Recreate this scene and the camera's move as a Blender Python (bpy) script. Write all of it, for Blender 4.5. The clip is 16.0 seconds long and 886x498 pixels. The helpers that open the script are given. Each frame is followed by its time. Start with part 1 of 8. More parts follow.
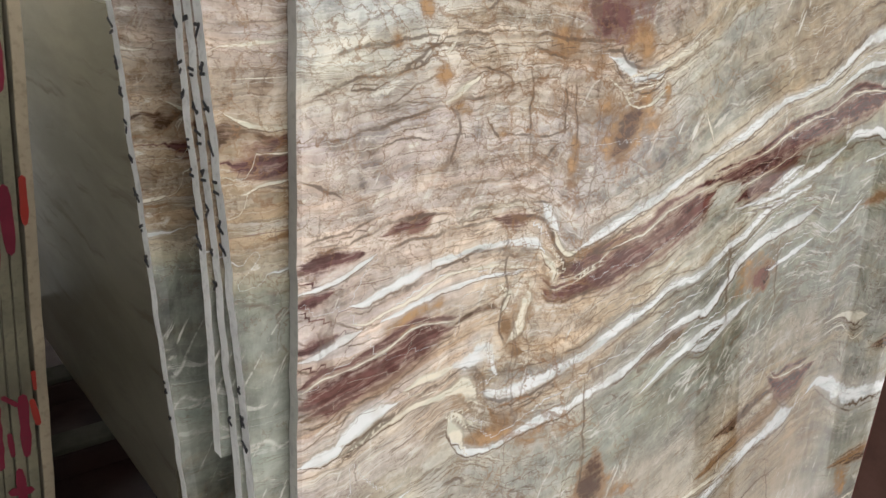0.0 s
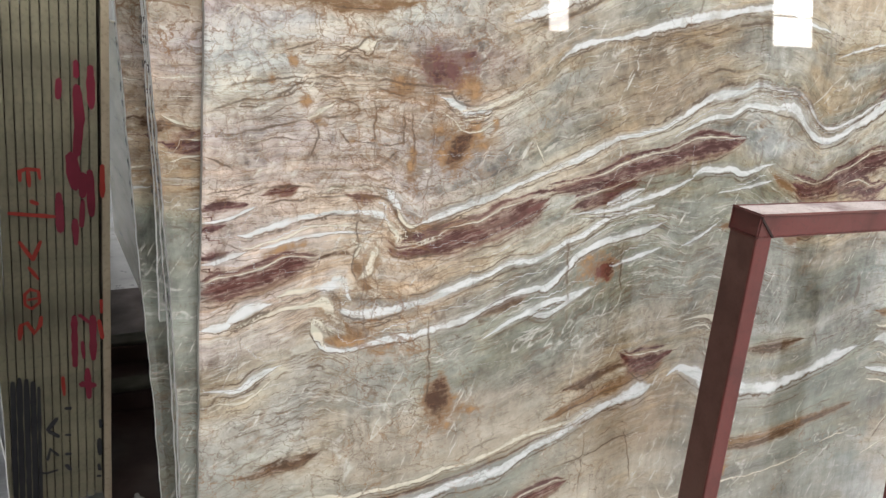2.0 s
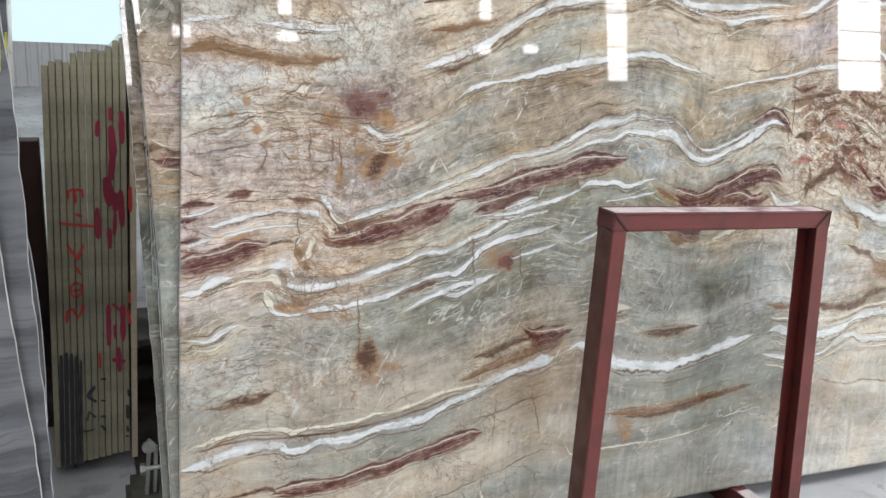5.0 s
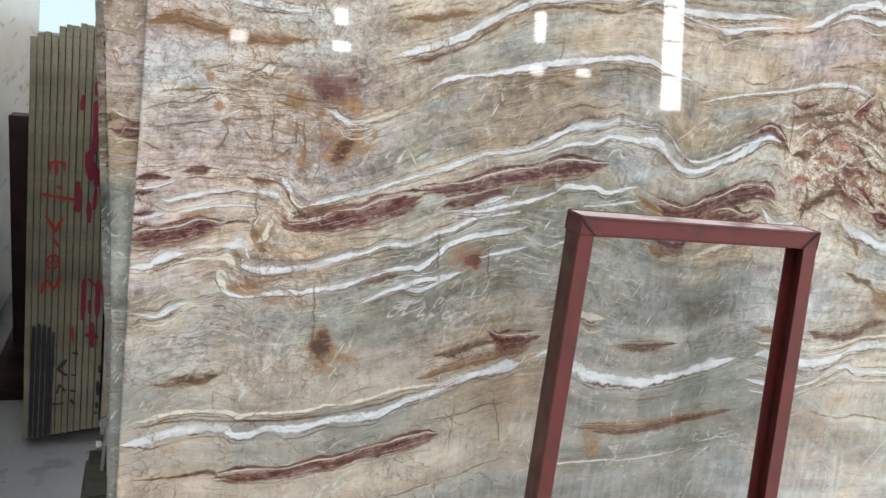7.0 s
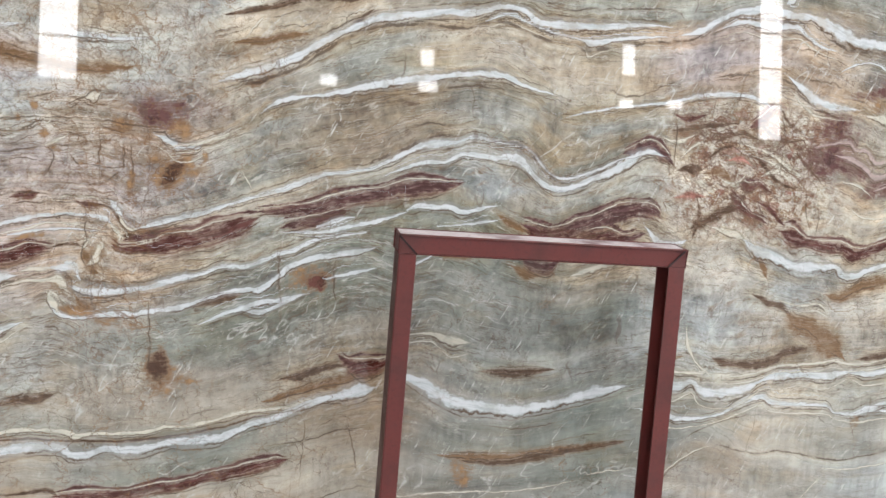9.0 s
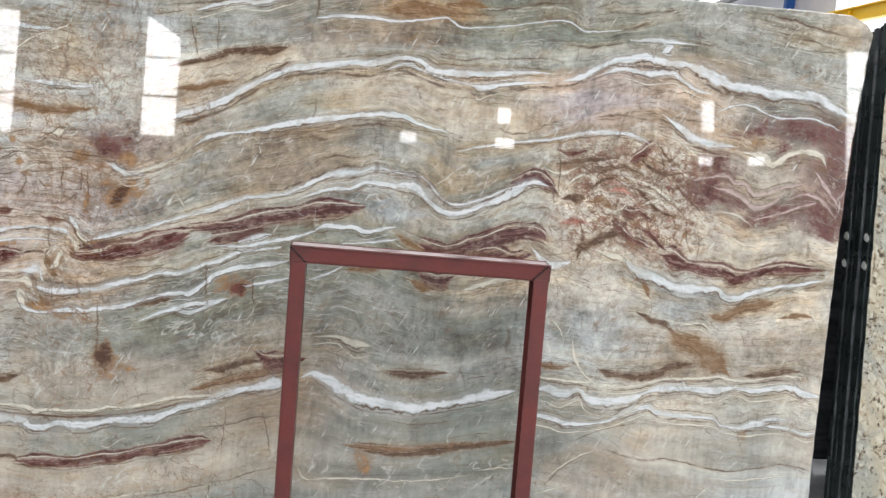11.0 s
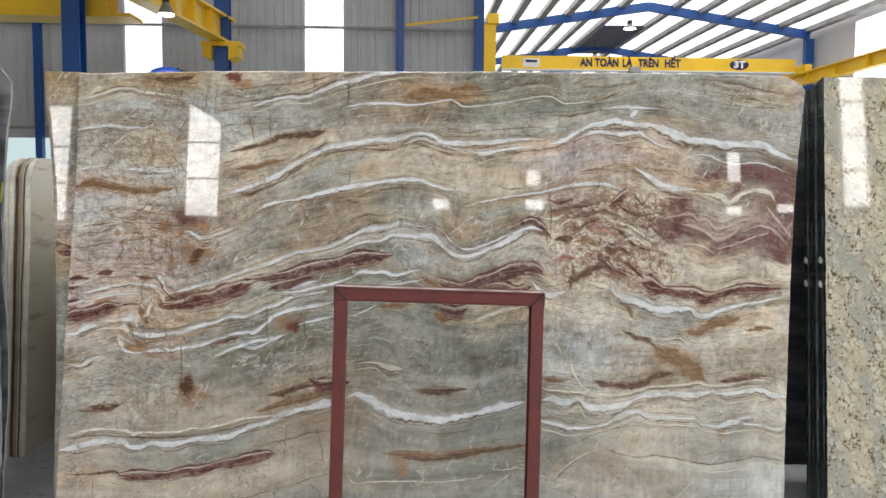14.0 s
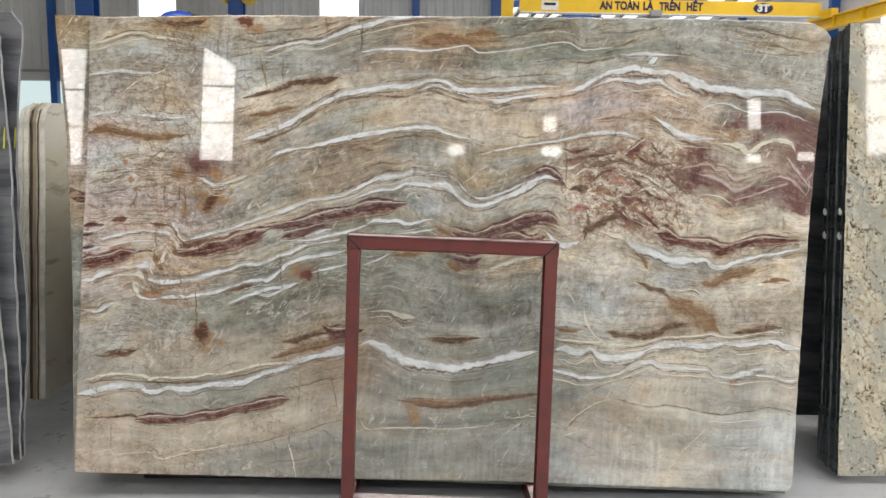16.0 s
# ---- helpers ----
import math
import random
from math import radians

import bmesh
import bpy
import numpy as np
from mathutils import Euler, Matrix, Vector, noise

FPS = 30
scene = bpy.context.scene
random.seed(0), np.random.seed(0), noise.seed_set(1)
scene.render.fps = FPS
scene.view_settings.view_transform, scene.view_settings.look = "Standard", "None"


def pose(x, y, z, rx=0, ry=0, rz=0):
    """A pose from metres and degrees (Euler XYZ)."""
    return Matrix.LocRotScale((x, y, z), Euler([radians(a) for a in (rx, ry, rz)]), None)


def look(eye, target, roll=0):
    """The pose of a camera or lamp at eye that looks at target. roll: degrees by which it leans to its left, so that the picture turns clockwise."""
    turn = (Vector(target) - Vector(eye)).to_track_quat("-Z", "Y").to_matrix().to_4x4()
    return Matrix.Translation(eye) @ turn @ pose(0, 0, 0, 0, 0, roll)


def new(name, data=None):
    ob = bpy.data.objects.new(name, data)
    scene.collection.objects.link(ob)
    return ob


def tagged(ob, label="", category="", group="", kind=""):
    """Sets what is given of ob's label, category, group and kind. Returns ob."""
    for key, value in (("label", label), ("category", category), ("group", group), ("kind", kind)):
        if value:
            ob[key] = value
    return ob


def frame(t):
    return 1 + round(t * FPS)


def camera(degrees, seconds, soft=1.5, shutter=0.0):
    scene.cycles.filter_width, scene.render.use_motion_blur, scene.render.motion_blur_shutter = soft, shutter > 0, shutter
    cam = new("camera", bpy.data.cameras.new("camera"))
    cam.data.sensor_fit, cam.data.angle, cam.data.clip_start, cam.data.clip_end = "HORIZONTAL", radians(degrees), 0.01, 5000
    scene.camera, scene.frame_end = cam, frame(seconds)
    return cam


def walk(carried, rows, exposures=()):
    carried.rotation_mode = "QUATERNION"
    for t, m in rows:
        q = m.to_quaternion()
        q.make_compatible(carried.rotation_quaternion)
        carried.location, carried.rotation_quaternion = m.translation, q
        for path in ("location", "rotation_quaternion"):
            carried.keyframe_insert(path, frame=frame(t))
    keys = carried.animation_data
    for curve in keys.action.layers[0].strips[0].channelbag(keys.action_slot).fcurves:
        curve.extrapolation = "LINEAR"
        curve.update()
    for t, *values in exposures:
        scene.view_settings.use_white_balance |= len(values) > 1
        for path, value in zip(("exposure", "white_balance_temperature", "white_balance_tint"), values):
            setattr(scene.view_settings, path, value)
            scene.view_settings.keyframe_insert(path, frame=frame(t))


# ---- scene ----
# Slab yard: a big polished quartzite slab on a steel rack in a crane hall
cam = camera(56.13, 16.0)
ROWS = [
    (0, -1.5476, -0.7024, 1.5826, 68.519, -4.378, -38.762),
    (0.5, -1.4736, -0.9005, 1.5923, 69.389, -5.082, -34.736),
    (1, -1.4710, -1.0798, 1.6158, 70.602, -3.719, -32.621),
    (1.5, -1.4753, -1.2624, 1.6549, 71.156, -4.081, -31.518),
    (2, -1.4479, -1.4998, 1.6757, 71.574, -4.859, -27.336),
    (2.5, -1.4602, -1.7084, 1.6933, 72.774, -3.403, -23.152),
    (3, -1.5156, -1.8471, 1.7100, 71.758, -4.643, -26.632),
    (3.5, -1.5044, -1.9789, 1.7356, 71.487, -5.503, -26.992),
    (4, -1.4207, -2.1222, 1.7594, 72.372, -6.994, -23.823),
    (4.5, -1.3587, -2.1986, 1.7600, 73.428, -4.666, -23.160),
    (4.7, -1.3490, -2.2046, 1.7474, 74.196, -3.650, -23.264),
    (6.8, -1.1367, -2.3062, 1.6576, 76.175, -5.147, -17.947),
    (7, -1.0890, -2.2705, 1.6577, 75.744, -6.173, -18.567),
    (7.5, -0.9468, -2.2313, 1.6529, 75.738, -6.417, -18.550),
    (8, -0.7720, -2.2851, 1.6504, 76.665, -3.792, -14.374),
    (8.5, -0.5217, -2.4065, 1.6784, 76.447, -3.811, -11.463),
    (9, -0.2968, -2.4487, 1.6675, 77.738, -3.885, -11.267),
    (9.2, -0.2072, -2.4810, 1.6474, 79.157, -4.320, -11.031),
    (11.3, 0.3453, -3.0641, 1.6487, 81.188, -3.116, -2.554),
    (11.5, 0.3727, -3.1363, 1.6525, 80.596, -2.637, -0.798),
    (12, 0.3970, -3.2705, 1.6574, 79.694, -1.313, 2.209),
    (12.5, 0.3343, -3.4358, 1.6517, 78.842, -1.458, -0.384),
    (13, 0.2850, -3.5970, 1.6187, 80.229, -1.507, -4.894),
    (13.5, 0.2974, -3.6208, 1.6113, 83.744, -0.784, -3.520),
    (14, 0.3480, -3.6354, 1.6272, 85.740, -0.436, -2.456),
    (14.5, 0.3685, -3.6347, 1.6247, 85.808, -0.581, -1.643),
    (15, 0.3549, -3.6320, 1.6373, 84.577, -0.493, -1.191),
    (15.5, 0.3542, -3.6220, 1.6273, 83.604, -0.679, -1.095),
    (16, 0.3554, -3.6145, 1.6386, 82.010, -0.748, -1.368),
]
EXPOSURES = [(0.0, 0.12, 6850, 10), (2.0, 0.10, 6750, 10), (3.5, 0.09, 6350, 10), (8.0, 0.03, 6350, 10), (9.2, -0.03, 6350, 10), (12.5, -0.02, 6350, 10), (13.4, -0.2, 6550, 10), (14.5, -0.32, 6600, 10), (16.0, -0.2, 6750, 10)]
walk(cam, [(t, pose(x, y, z, rx, ry, rz)) for t, x, y, z, rx, ry, rz in ROWS], EXPOSURES)

# ---- light ----
world = bpy.data.worlds.new("sky")
scene.world = world
world.use_nodes = True
sky = world.node_tree.nodes.new("ShaderNodeTexSky")
sky.sky_type, sky.sun_disc = "NISHITA", False
sky.sun_elevation, sky.sun_rotation = radians(55), radians(160)
back = world.node_tree.nodes["Background"]
back.inputs["Strength"].default_value = 0.10
world.node_tree.links.new(sky.outputs[0], back.inputs["Color"])
sun = new("sun", bpy.data.lights.new("sun", "SUN"))
sun.data.energy, sun.data.angle, sun.data.color = 3.0, radians(0.5), (1.0, 0.95, 0.88)
sun.matrix_world = look((10, -30, 60), (0, 0, 0))


def skylight(name, x, y, z, sx, sy, power, tilt=0.0):
    """Daylight that falls through a roof light."""
    lamp = new(name, bpy.data.lights.new(name, "AREA"))
    lamp.data.shape, lamp.data.size, lamp.data.size_y, lamp.data.energy = "RECTANGLE", sx, sy, power
    lamp.data.color = (1.0, 0.985, 0.96)
    lamp.matrix_world = pose(x, y, z, tilt)
    return lamp


skylight("roof_light_lamp", 13.0, -6.5, 11.85, 40.0, 5.0, 4900)
skylight("roof_light_lamp", 13.0, -17.0, 11.85, 40.0, 5.0, 4600)
skylight("roof_light_lamp", -6.0, 13.5, 11.85, 16.0, 2.4, 330)


# ---- shader helpers ----
class Net:
    """A small builder for node materials."""

    def __init__(self, name):
        self.mat = bpy.data.materials.new(name)
        self.mat.use_nodes = True
        self.tree = self.mat.node_tree
        self.bsdf = self.tree.nodes["Principled BSDF"]

    def add(self, kind):
        return self.tree.nodes.new(kind)

    def put(self, socket, value):
        if isinstance(value, bpy.types.NodeSocket):
            self.tree.links.new(value, socket)
        elif value is not None:
            if socket.type == "RGBA" and len(value) == 3:
                value = (*value, 1.0)
            socket.default_value = value

    def math(self, op, a, b=None, c=None):
        node = self.add("ShaderNodeMath")
        node.operation = op
        for socket, value in zip(node.inputs, (a, b, c)):
            self.put(socket, value)
        return node.outputs[0]

    def ramp(self, value, a, b, c=0.0, d=1.0, smooth=True):
        node = self.add("ShaderNodeMapRange")
        node.interpolation_type = "SMOOTHSTEP" if smooth else "LINEAR"
        for socket, v in zip(node.inputs, (value, a, b, c, d)):
            self.put(socket, v)
        return node.outputs[0]

    def mix(self, factor, a, b, blend="MIX"):
        node = self.add("ShaderNodeMix")
        node.data_type, node.blend_type = "RGBA", blend
        self.put(node.inputs[0], factor)
        self.put(node.inputs[6], a)
        self.put(node.inputs[7], b)
        return node.outputs[2]

    def vec(self, x, y, z):
        node = self.add("ShaderNodeCombineXYZ")
        for socket, v in zip(node.inputs, (x, y, z)):
            self.put(socket, v)
        return node.outputs[0]

    def noise(self, vector, scale, detail=3.0, rough=0.55, warp=0.0):
        node = self.add("ShaderNodeTexNoise")
        self.put(node.inputs["Vector"], vector)
        for key, v in (("Scale", scale), ("Detail", detail), ("Roughness", rough), ("Distortion", warp)):
            node.inputs[key].default_value = v
        return node.outputs[0]

    def cells(self, vector, scale, feature="DISTANCE_TO_EDGE"):
        node = self.add("ShaderNodeTexVoronoi")
        node.feature = feature
        self.put(node.inputs["Vector"], vector)
        node.inputs["Scale"].default_value = scale
        return node.outputs[0]

    def blend(self, value, stops):
        """A colour ramp through (place, colour) stops."""
        node = self.add("ShaderNodeValToRGB")
        self.put(node.inputs[0], value)
        ramp = node.color_ramp.elements
        while len(ramp) < len(stops):
            ramp.new(0.5)
        for e, (place, colour) in zip(ramp, stops):
            e.position, e.color = place, (*colour, 1.0)
        return node.outputs[0]

    def coords(self):
        co = self.add("ShaderNodeTexCoord").outputs["Object"]
        parts = self.add("ShaderNodeSeparateXYZ")
        self.put(parts.inputs[0], co)
        return co, parts.outputs[0], parts.outputs[1], parts.outputs[2]

    def bump(self, height, strength, distance=0.002):
        node = self.add("ShaderNodeBump")
        node.inputs["Strength"].default_value, node.inputs["Distance"].default_value = strength, distance
        self.put(node.inputs["Height"], height)
        self.put(self.bsdf.inputs["Normal"], node.outputs[0])

    def done(self, colour, rough=0.5, metal=0.0, **more):
        self.put(self.bsdf.inputs["Base Color"], colour)
        self.put(self.bsdf.inputs["Roughness"], rough)
        self.put(self.bsdf.inputs["Metallic"], metal)
        for key, v in more.items():
            self.put(self.bsdf.inputs[key.replace("_", " ")], v)
        return self.mat


def worn(name, colour, dark, rough=0.5, metal=0.0, scale=6.0, amount=0.5, bump=0.15):
    """Paint, steel or plaster with stains at two scales and a fine grain."""
    net = Net(name)
    co = net.coords()[0]
    big, fine = net.noise(co, scale, 5), net.noise(co, scale * 14, 4)
    stain = net.math("MULTIPLY", net.ramp(big, 0.42, 0.72), amount)
    speck = net.math("MULTIPLY", net.ramp(fine, 0.5, 0.75), amount * 0.7)
    col = net.mix(speck, net.mix(stain, colour, dark), dark)
    net.bump(fine, bump)
    return net.done(col, net.ramp(big, 0.3, 0.7, rough * 0.8, min(1.0, rough * 1.25)), metal)


# ---- materials ----
FINE = 0.0048  # veins no wider than this run alone


class Pattern:
    """Where the veins, spots and tints of a stone lie."""

    def __init__(self, columns, places):
        self.veins, self.spots, self.clouds = [], [], []
        self.columns, self.places = columns, places

    def vein(self, family, *points):
        """A vein through (across, up, half width) points, with the thin seams that go beside it."""
        p = np.array(points)
        self.veins.append((family, p))
        if p[:, 2].mean() > FINE:
            self.beside(family, p)

    def beside(self, family, p):
        run = len(self.veins)
        slope = np.gradient(p[:, 1], np.arange(len(p))) / np.where(np.abs(np.gradient(p[:, 0], np.arange(len(p)))) < 1e-3, 1e-3, np.gradient(p[:, 0], np.arange(len(p))))
        if len(p) < 4 or np.abs(slope).max() > 1.5:
            return
        wave = 0.5 + 0.5 * np.sin(np.arange(len(p)) * 1.7 + run)

        def seam(name, shift, half):
            self.veins.append((name, np.stack([p[:, 0] + 0.004 * (wave - 0.5), p[:, 1] + shift, half], 1)))

        w = p[:, 2]
        if family in ("white", "cream", "pink"):
            seam("line", -1.5 * w - 0.002 - 0.003 * wave, 0.0010 + 0.0012 * wave)
            if run % 2:
                seam("line", 1.5 * w + 0.003 + 0.005 * wave, 0.0008 + 0.0010 * wave)
            if run % 3 == 0:
                seam("cream", -2.2 * w - 0.010 - 0.006 * wave, 0.0012 + 0.0025 * wave)
        elif family in ("maroon", "plum"):
            seam("cream", 1.7 * w + 0.004 * wave, 0.0008 + 0.0014 * wave)
            seam("brown", -1.5 * w - 0.005 * wave, 0.001 + 0.003 * wave)
            seam("plum", 2.4 * w + 0.006 * wave, 0.001 + 0.003 * wave)
            seam("line", -2.6 * w - 0.004 * wave, 0.0008 + 0.0012 * wave)
        elif family in ("brown", "ochre"):
            seam("line", -0.6 * w, 0.0010 + 0.0015 * wave)
            seam("line", 1.3 * w + 0.003 * wave, 0.0006 + 0.0010 * wave)

    def spot(self, family, cu, cv, ru, rv, turn, strength):
        """A stain with a ragged rim: centre, radii, turn in degrees."""
        self.spots.append((family, cu, cv, ru, rv, turn, strength))

    def cloud(self, tone, cu, cv, ru, rv, turn, strength):
        """A wide soft tint of the ground."""
        self.clouds.append((tone, cu, cv, ru, rv, turn, strength))


# tones of the ground
GROUND = dict(grey=(0.275, 0.273, 0.240), slate=(0.190, 0.200, 0.170), pale=(0.34, 0.352, 0.335), sand=(0.360, 0.318, 0.255), tan=(0.262, 0.208, 0.150), gold=(0.30, 0.232, 0.140), cream=(0.445, 0.41, 0.345), lilac=(0.385, 0.335, 0.322),
              mauve=(0.128, 0.074, 0.068), blush=(0.42, 0.345, 0.275), white=(0.43, 0.442, 0.42), amber=(0.33, 0.222, 0.125))
TINT_KEYS = dict(g="grey", G="slate", b="pale", s="sand", t="tan", o="gold", p="cream", l="lilac", m="mauve", k="blush", w="white")
# tints of the beds from the top down, at ten places along the slab
# paler right-hand beds are partly the stone's, partly stronger light put in tint
FRONT = Pattern("sopstgggss gbbgtGgggs bsbgtGGggg lbssgggtgg wlsgsslkgm llgtggspsm lksgbgppsp lkgGGspbpp sgGGgGbsss gsssggbsps sgGtgGgpgp ssssgGgpbw ksggggbpbw".split(), (-1.11, -0.76, -0.39, -0.02, 0.36, 0.73, 1.11, 1.49, 1.80, 2.05))
BACK = Pattern("oo tG lG Gt tl tt GG GG GG GG GG GG GG".split(), (-1.35, -1.14))
VEIN_TONES = dict(white=(0.62, 0.635, 0.63), cream=(0.62, 0.57, 0.46), pink=(0.46, 0.35, 0.315), line=(0.068, 0.045, 0.030), maroon=(0.058, 0.016, 0.011), plum=(0.056, 0.021, 0.018), brown=(0.060, 0.033, 0.017), ochre=(0.160, 0.092, 0.042), rose=(0.28, 0.12, 0.09))
FAMILIES = ("rose", "ochre", "brown", "plum", "maroon", "pink", "white", "cream", "line")

# lines of the folded beds, from the top down
FOLDS = []
FOLDS.append([(-1.142, 1.057), (-0.924, 1.109), (-0.716, 1.095), (-0.543, 1.069), (-0.359, 1.078), (-0.176, 1.121), (-0.055, 1.172), (0.165, 1.239), (0.436, 1.282), (1.182, 1.356), (2.118, 1.353)])
FOLDS.append([(-1.137, 0.928), (-0.968, 0.955), (-0.784, 0.945), (-0.491, 0.990), (-0.295, 1.007), (-0.049, 1.034), (0.073, 1.079), (0.196, 1.097), (0.443, 1.117), (0.568, 1.103), (0.816, 1.145), (0.941, 1.166), (1.017, 1.137), (1.192, 1.158), (1.441, 1.220), (1.694, 1.207), (2.051, 1.180)])
FOLDS.append([(-1.131, 0.739), (-0.900, 0.750), (-0.704, 0.751), (-0.461, 0.837), (-0.291, 0.897), (-0.047, 0.965), (0.199, 1.006), (0.447, 1.023), (0.821, 1.036), (1.070, 1.073), (1.245, 1.106), (1.447, 1.096), (1.702, 1.058), (2.085, 1.026)])
FOLDS.append([(-1.126, 0.584), (-0.895, 0.610), (-0.699, 0.604), (-0.576, 0.624), (-0.479, 0.658), (-0.382, 0.692), (-0.285, 0.736), (-0.188, 0.795), (-0.116, 0.848), (-0.043, 0.881), (0.080, 0.907), (0.202, 0.935), (0.350, 0.966), (0.425, 0.958), (0.526, 0.933), (0.701, 0.941), (0.950, 0.953), (1.074, 0.996), (1.147, 1.037), (1.247, 1.059), (1.424, 1.047), (1.476, 1.030), (1.578, 0.997), (1.706, 0.983), (1.808, 0.976), (1.962, 0.950), (2.092, 0.901)])
FOLDS.append([(-1.122, 0.444), (-0.768, 0.472), (-0.595, 0.465), (-0.522, 0.483), (-0.425, 0.532), (-0.329, 0.596), (-0.232, 0.637), (-0.109, 0.665), (0.014, 0.698), (0.112, 0.722), (0.211, 0.739), (0.334, 0.757), (0.435, 0.730), (0.587, 0.677), (0.712, 0.683), (0.961, 0.734), (1.060, 0.763), (1.160, 0.778), (1.335, 0.811), (1.463, 0.782), (1.616, 0.764), (1.770, 0.726), (1.845, 0.759), (1.972, 0.755), (2.076, 0.712)])
FOLDS.append([(-1.116, 0.259), (-0.884, 0.282), (-0.761, 0.274), (-0.685, 0.218), (-0.563, 0.251), (-0.465, 0.287), (-0.344, 0.342), (-0.246, 0.376), (-0.124, 0.419), (-0.026, 0.441), (0.096, 0.501), (0.194, 0.535), (0.293, 0.562), (0.393, 0.551), (0.468, 0.540), (0.520, 0.499), (0.584, 0.457), (0.647, 0.463), (0.721, 0.493), (0.819, 0.543), (0.893, 0.576), (1.096, 0.542), (1.222, 0.536), (1.475, 0.534), (1.628, 0.516), (1.732, 0.483), (1.858, 0.508), (2.065, 0.459)])
FOLDS.append([(-1.123, 0.091), (-1.001, 0.120), (-0.880, 0.155), (-0.757, 0.170), (-0.707, 0.158), (-0.585, 0.180), (-0.463, 0.218), (-0.365, 0.257), (-0.268, 0.288), (-0.120, 0.327), (-0.022, 0.354), (0.101, 0.391), (0.224, 0.404), (0.275, 0.394), (0.377, 0.343), (0.454, 0.302), (0.555, 0.276), (0.654, 0.303), (0.777, 0.351), (0.902, 0.376), (0.979, 0.337), (1.108, 0.280), (1.234, 0.297), (1.337, 0.257), (1.440, 0.228), (1.567, 0.218), (1.670, 0.202), (1.745, 0.221), (1.871, 0.256), (2.074, 0.295)])
FOLDS.append([(-1.118, -0.043), (-0.997, -0.003), (-0.900, 0.025), (-0.750, -0.033), (-0.627, -0.023), (-0.505, 0.007), (-0.382, 0.049), (-0.261, 0.102), (-0.139, 0.164), (-0.016, 0.189), (0.110, 0.150), (0.234, 0.180), (0.386, 0.136), (0.613, 0.083), (0.863, 0.118), (1.117, 0.091), (1.371, 0.084), (1.576, 0.047), (1.754, 0.054), (2.084, 0.093)])
FOLDS.append([(-1.118, -0.424), (-0.984, -0.391), (-0.886, -0.385), (-0.836, -0.396), (-0.688, -0.392), (-0.540, -0.372), (-0.442, -0.350), (-0.368, -0.327), (-0.246, -0.288), (-0.123, -0.253), (0.001, -0.218), (0.124, -0.183), (0.199, -0.185), (0.301, -0.231), (0.427, -0.256), (0.578, -0.245), (0.752, -0.193), (0.901, -0.162), (1.053, -0.151), (1.206, -0.175), (1.382, -0.153), (1.458, -0.130), (1.559, -0.123), (1.686, -0.111), (1.839, -0.105), (1.966, -0.084), (2.070, -0.111)])
FOLDS.append([(-1.125, -0.586), (-0.978, -0.568), (-0.855, -0.581), (-0.706, -0.578), (-0.559, -0.555), (-0.436, -0.526), (-0.313, -0.491), (-0.214, -0.467), (-0.091, -0.427), (0.008, -0.398), (0.133, -0.401), (0.311, -0.462), (0.462, -0.472), (0.637, -0.448), (0.762, -0.425), (0.887, -0.405), (1.038, -0.379), (1.163, -0.336), (1.266, -0.371), (1.345, -0.423), (1.524, -0.435), (1.678, -0.459), (1.806, -0.449), (1.933, -0.427), (2.088, -0.441)])
FOLDS.append([(-1.133, -0.737), (-0.850, -0.729), (-0.651, -0.735), (-0.479, -0.686), (-0.233, -0.631), (0.014, -0.559), (0.165, -0.589), (0.366, -0.577), (0.642, -0.554), (0.893, -0.537), (1.148, -0.565), (1.404, -0.589), (1.788, -0.606), (2.070, -0.596)])
FRONT.vein("white", (-0.467, 0.659, 0.0117), (-0.382, 0.692, 0.0136), (-0.285, 0.734, 0.0155), (-0.200, 0.787, 0.0117), (-0.140, 0.827, 0.0097), (-0.043, 0.876, 0.0136), (0.080, 0.907, 0.0117), (0.178, 0.926, 0.0117), (0.277, 0.936, 0.0117), (0.350, 0.964, 0.0097), (0.425, 0.958, 0.0097), (0.476, 0.930, 0.0136), (0.576, 0.928, 0.0155), (0.701, 0.941, 0.0136), (0.825, 0.959, 0.0078), (0.912, 0.961, 0.0039))
FRONT.vein("white", (0.959, 0.941, 0.0075), (1.025, 0.964, 0.0125), (1.074, 0.998, 0.0100), (1.135, 1.031, 0.0100), (1.197, 1.044, 0.0149), (1.260, 1.059, 0.0174), (1.348, 1.046, 0.0149), (1.411, 1.049, 0.0125), (1.463, 1.034, 0.0224), (1.540, 1.008, 0.0274), (1.604, 0.986, 0.0174), (1.680, 0.987, 0.0199), (1.757, 0.973, 0.0249), (1.833, 0.979, 0.0174), (1.922, 0.981, 0.0224), (1.974, 0.958, 0.0249), (2.065, 0.920, 0.0174))
FRONT.vein("white", (0.303, 0.912, 0.0039), (0.364, 0.940, 0.0039), (0.427, 0.928, 0.0039), (0.527, 0.903, 0.0058), (0.623, 0.892, 0.0039), (0.646, 0.884, 0.0117), (0.690, 0.893, 0.0097), (0.802, 0.916, 0.0058), (0.901, 0.930, 0.0058))
FRONT.vein("white", (1.100, 0.980, 0.0075), (1.174, 1.008, 0.0100), (1.275, 1.000, 0.0125), (1.363, 1.012, 0.0100), (1.402, 0.986, 0.0050), (1.454, 0.959, 0.0050), (1.530, 0.945, 0.0050))
FRONT.vein("white", (1.546, 0.881, 0.0037), (1.608, 0.914, 0.0037), (1.671, 0.924, 0.0037), (1.736, 0.897, 0.0037), (1.800, 0.883, 0.0037), (1.914, 0.895, 0.0037), (2.043, 0.861, 0.0037))
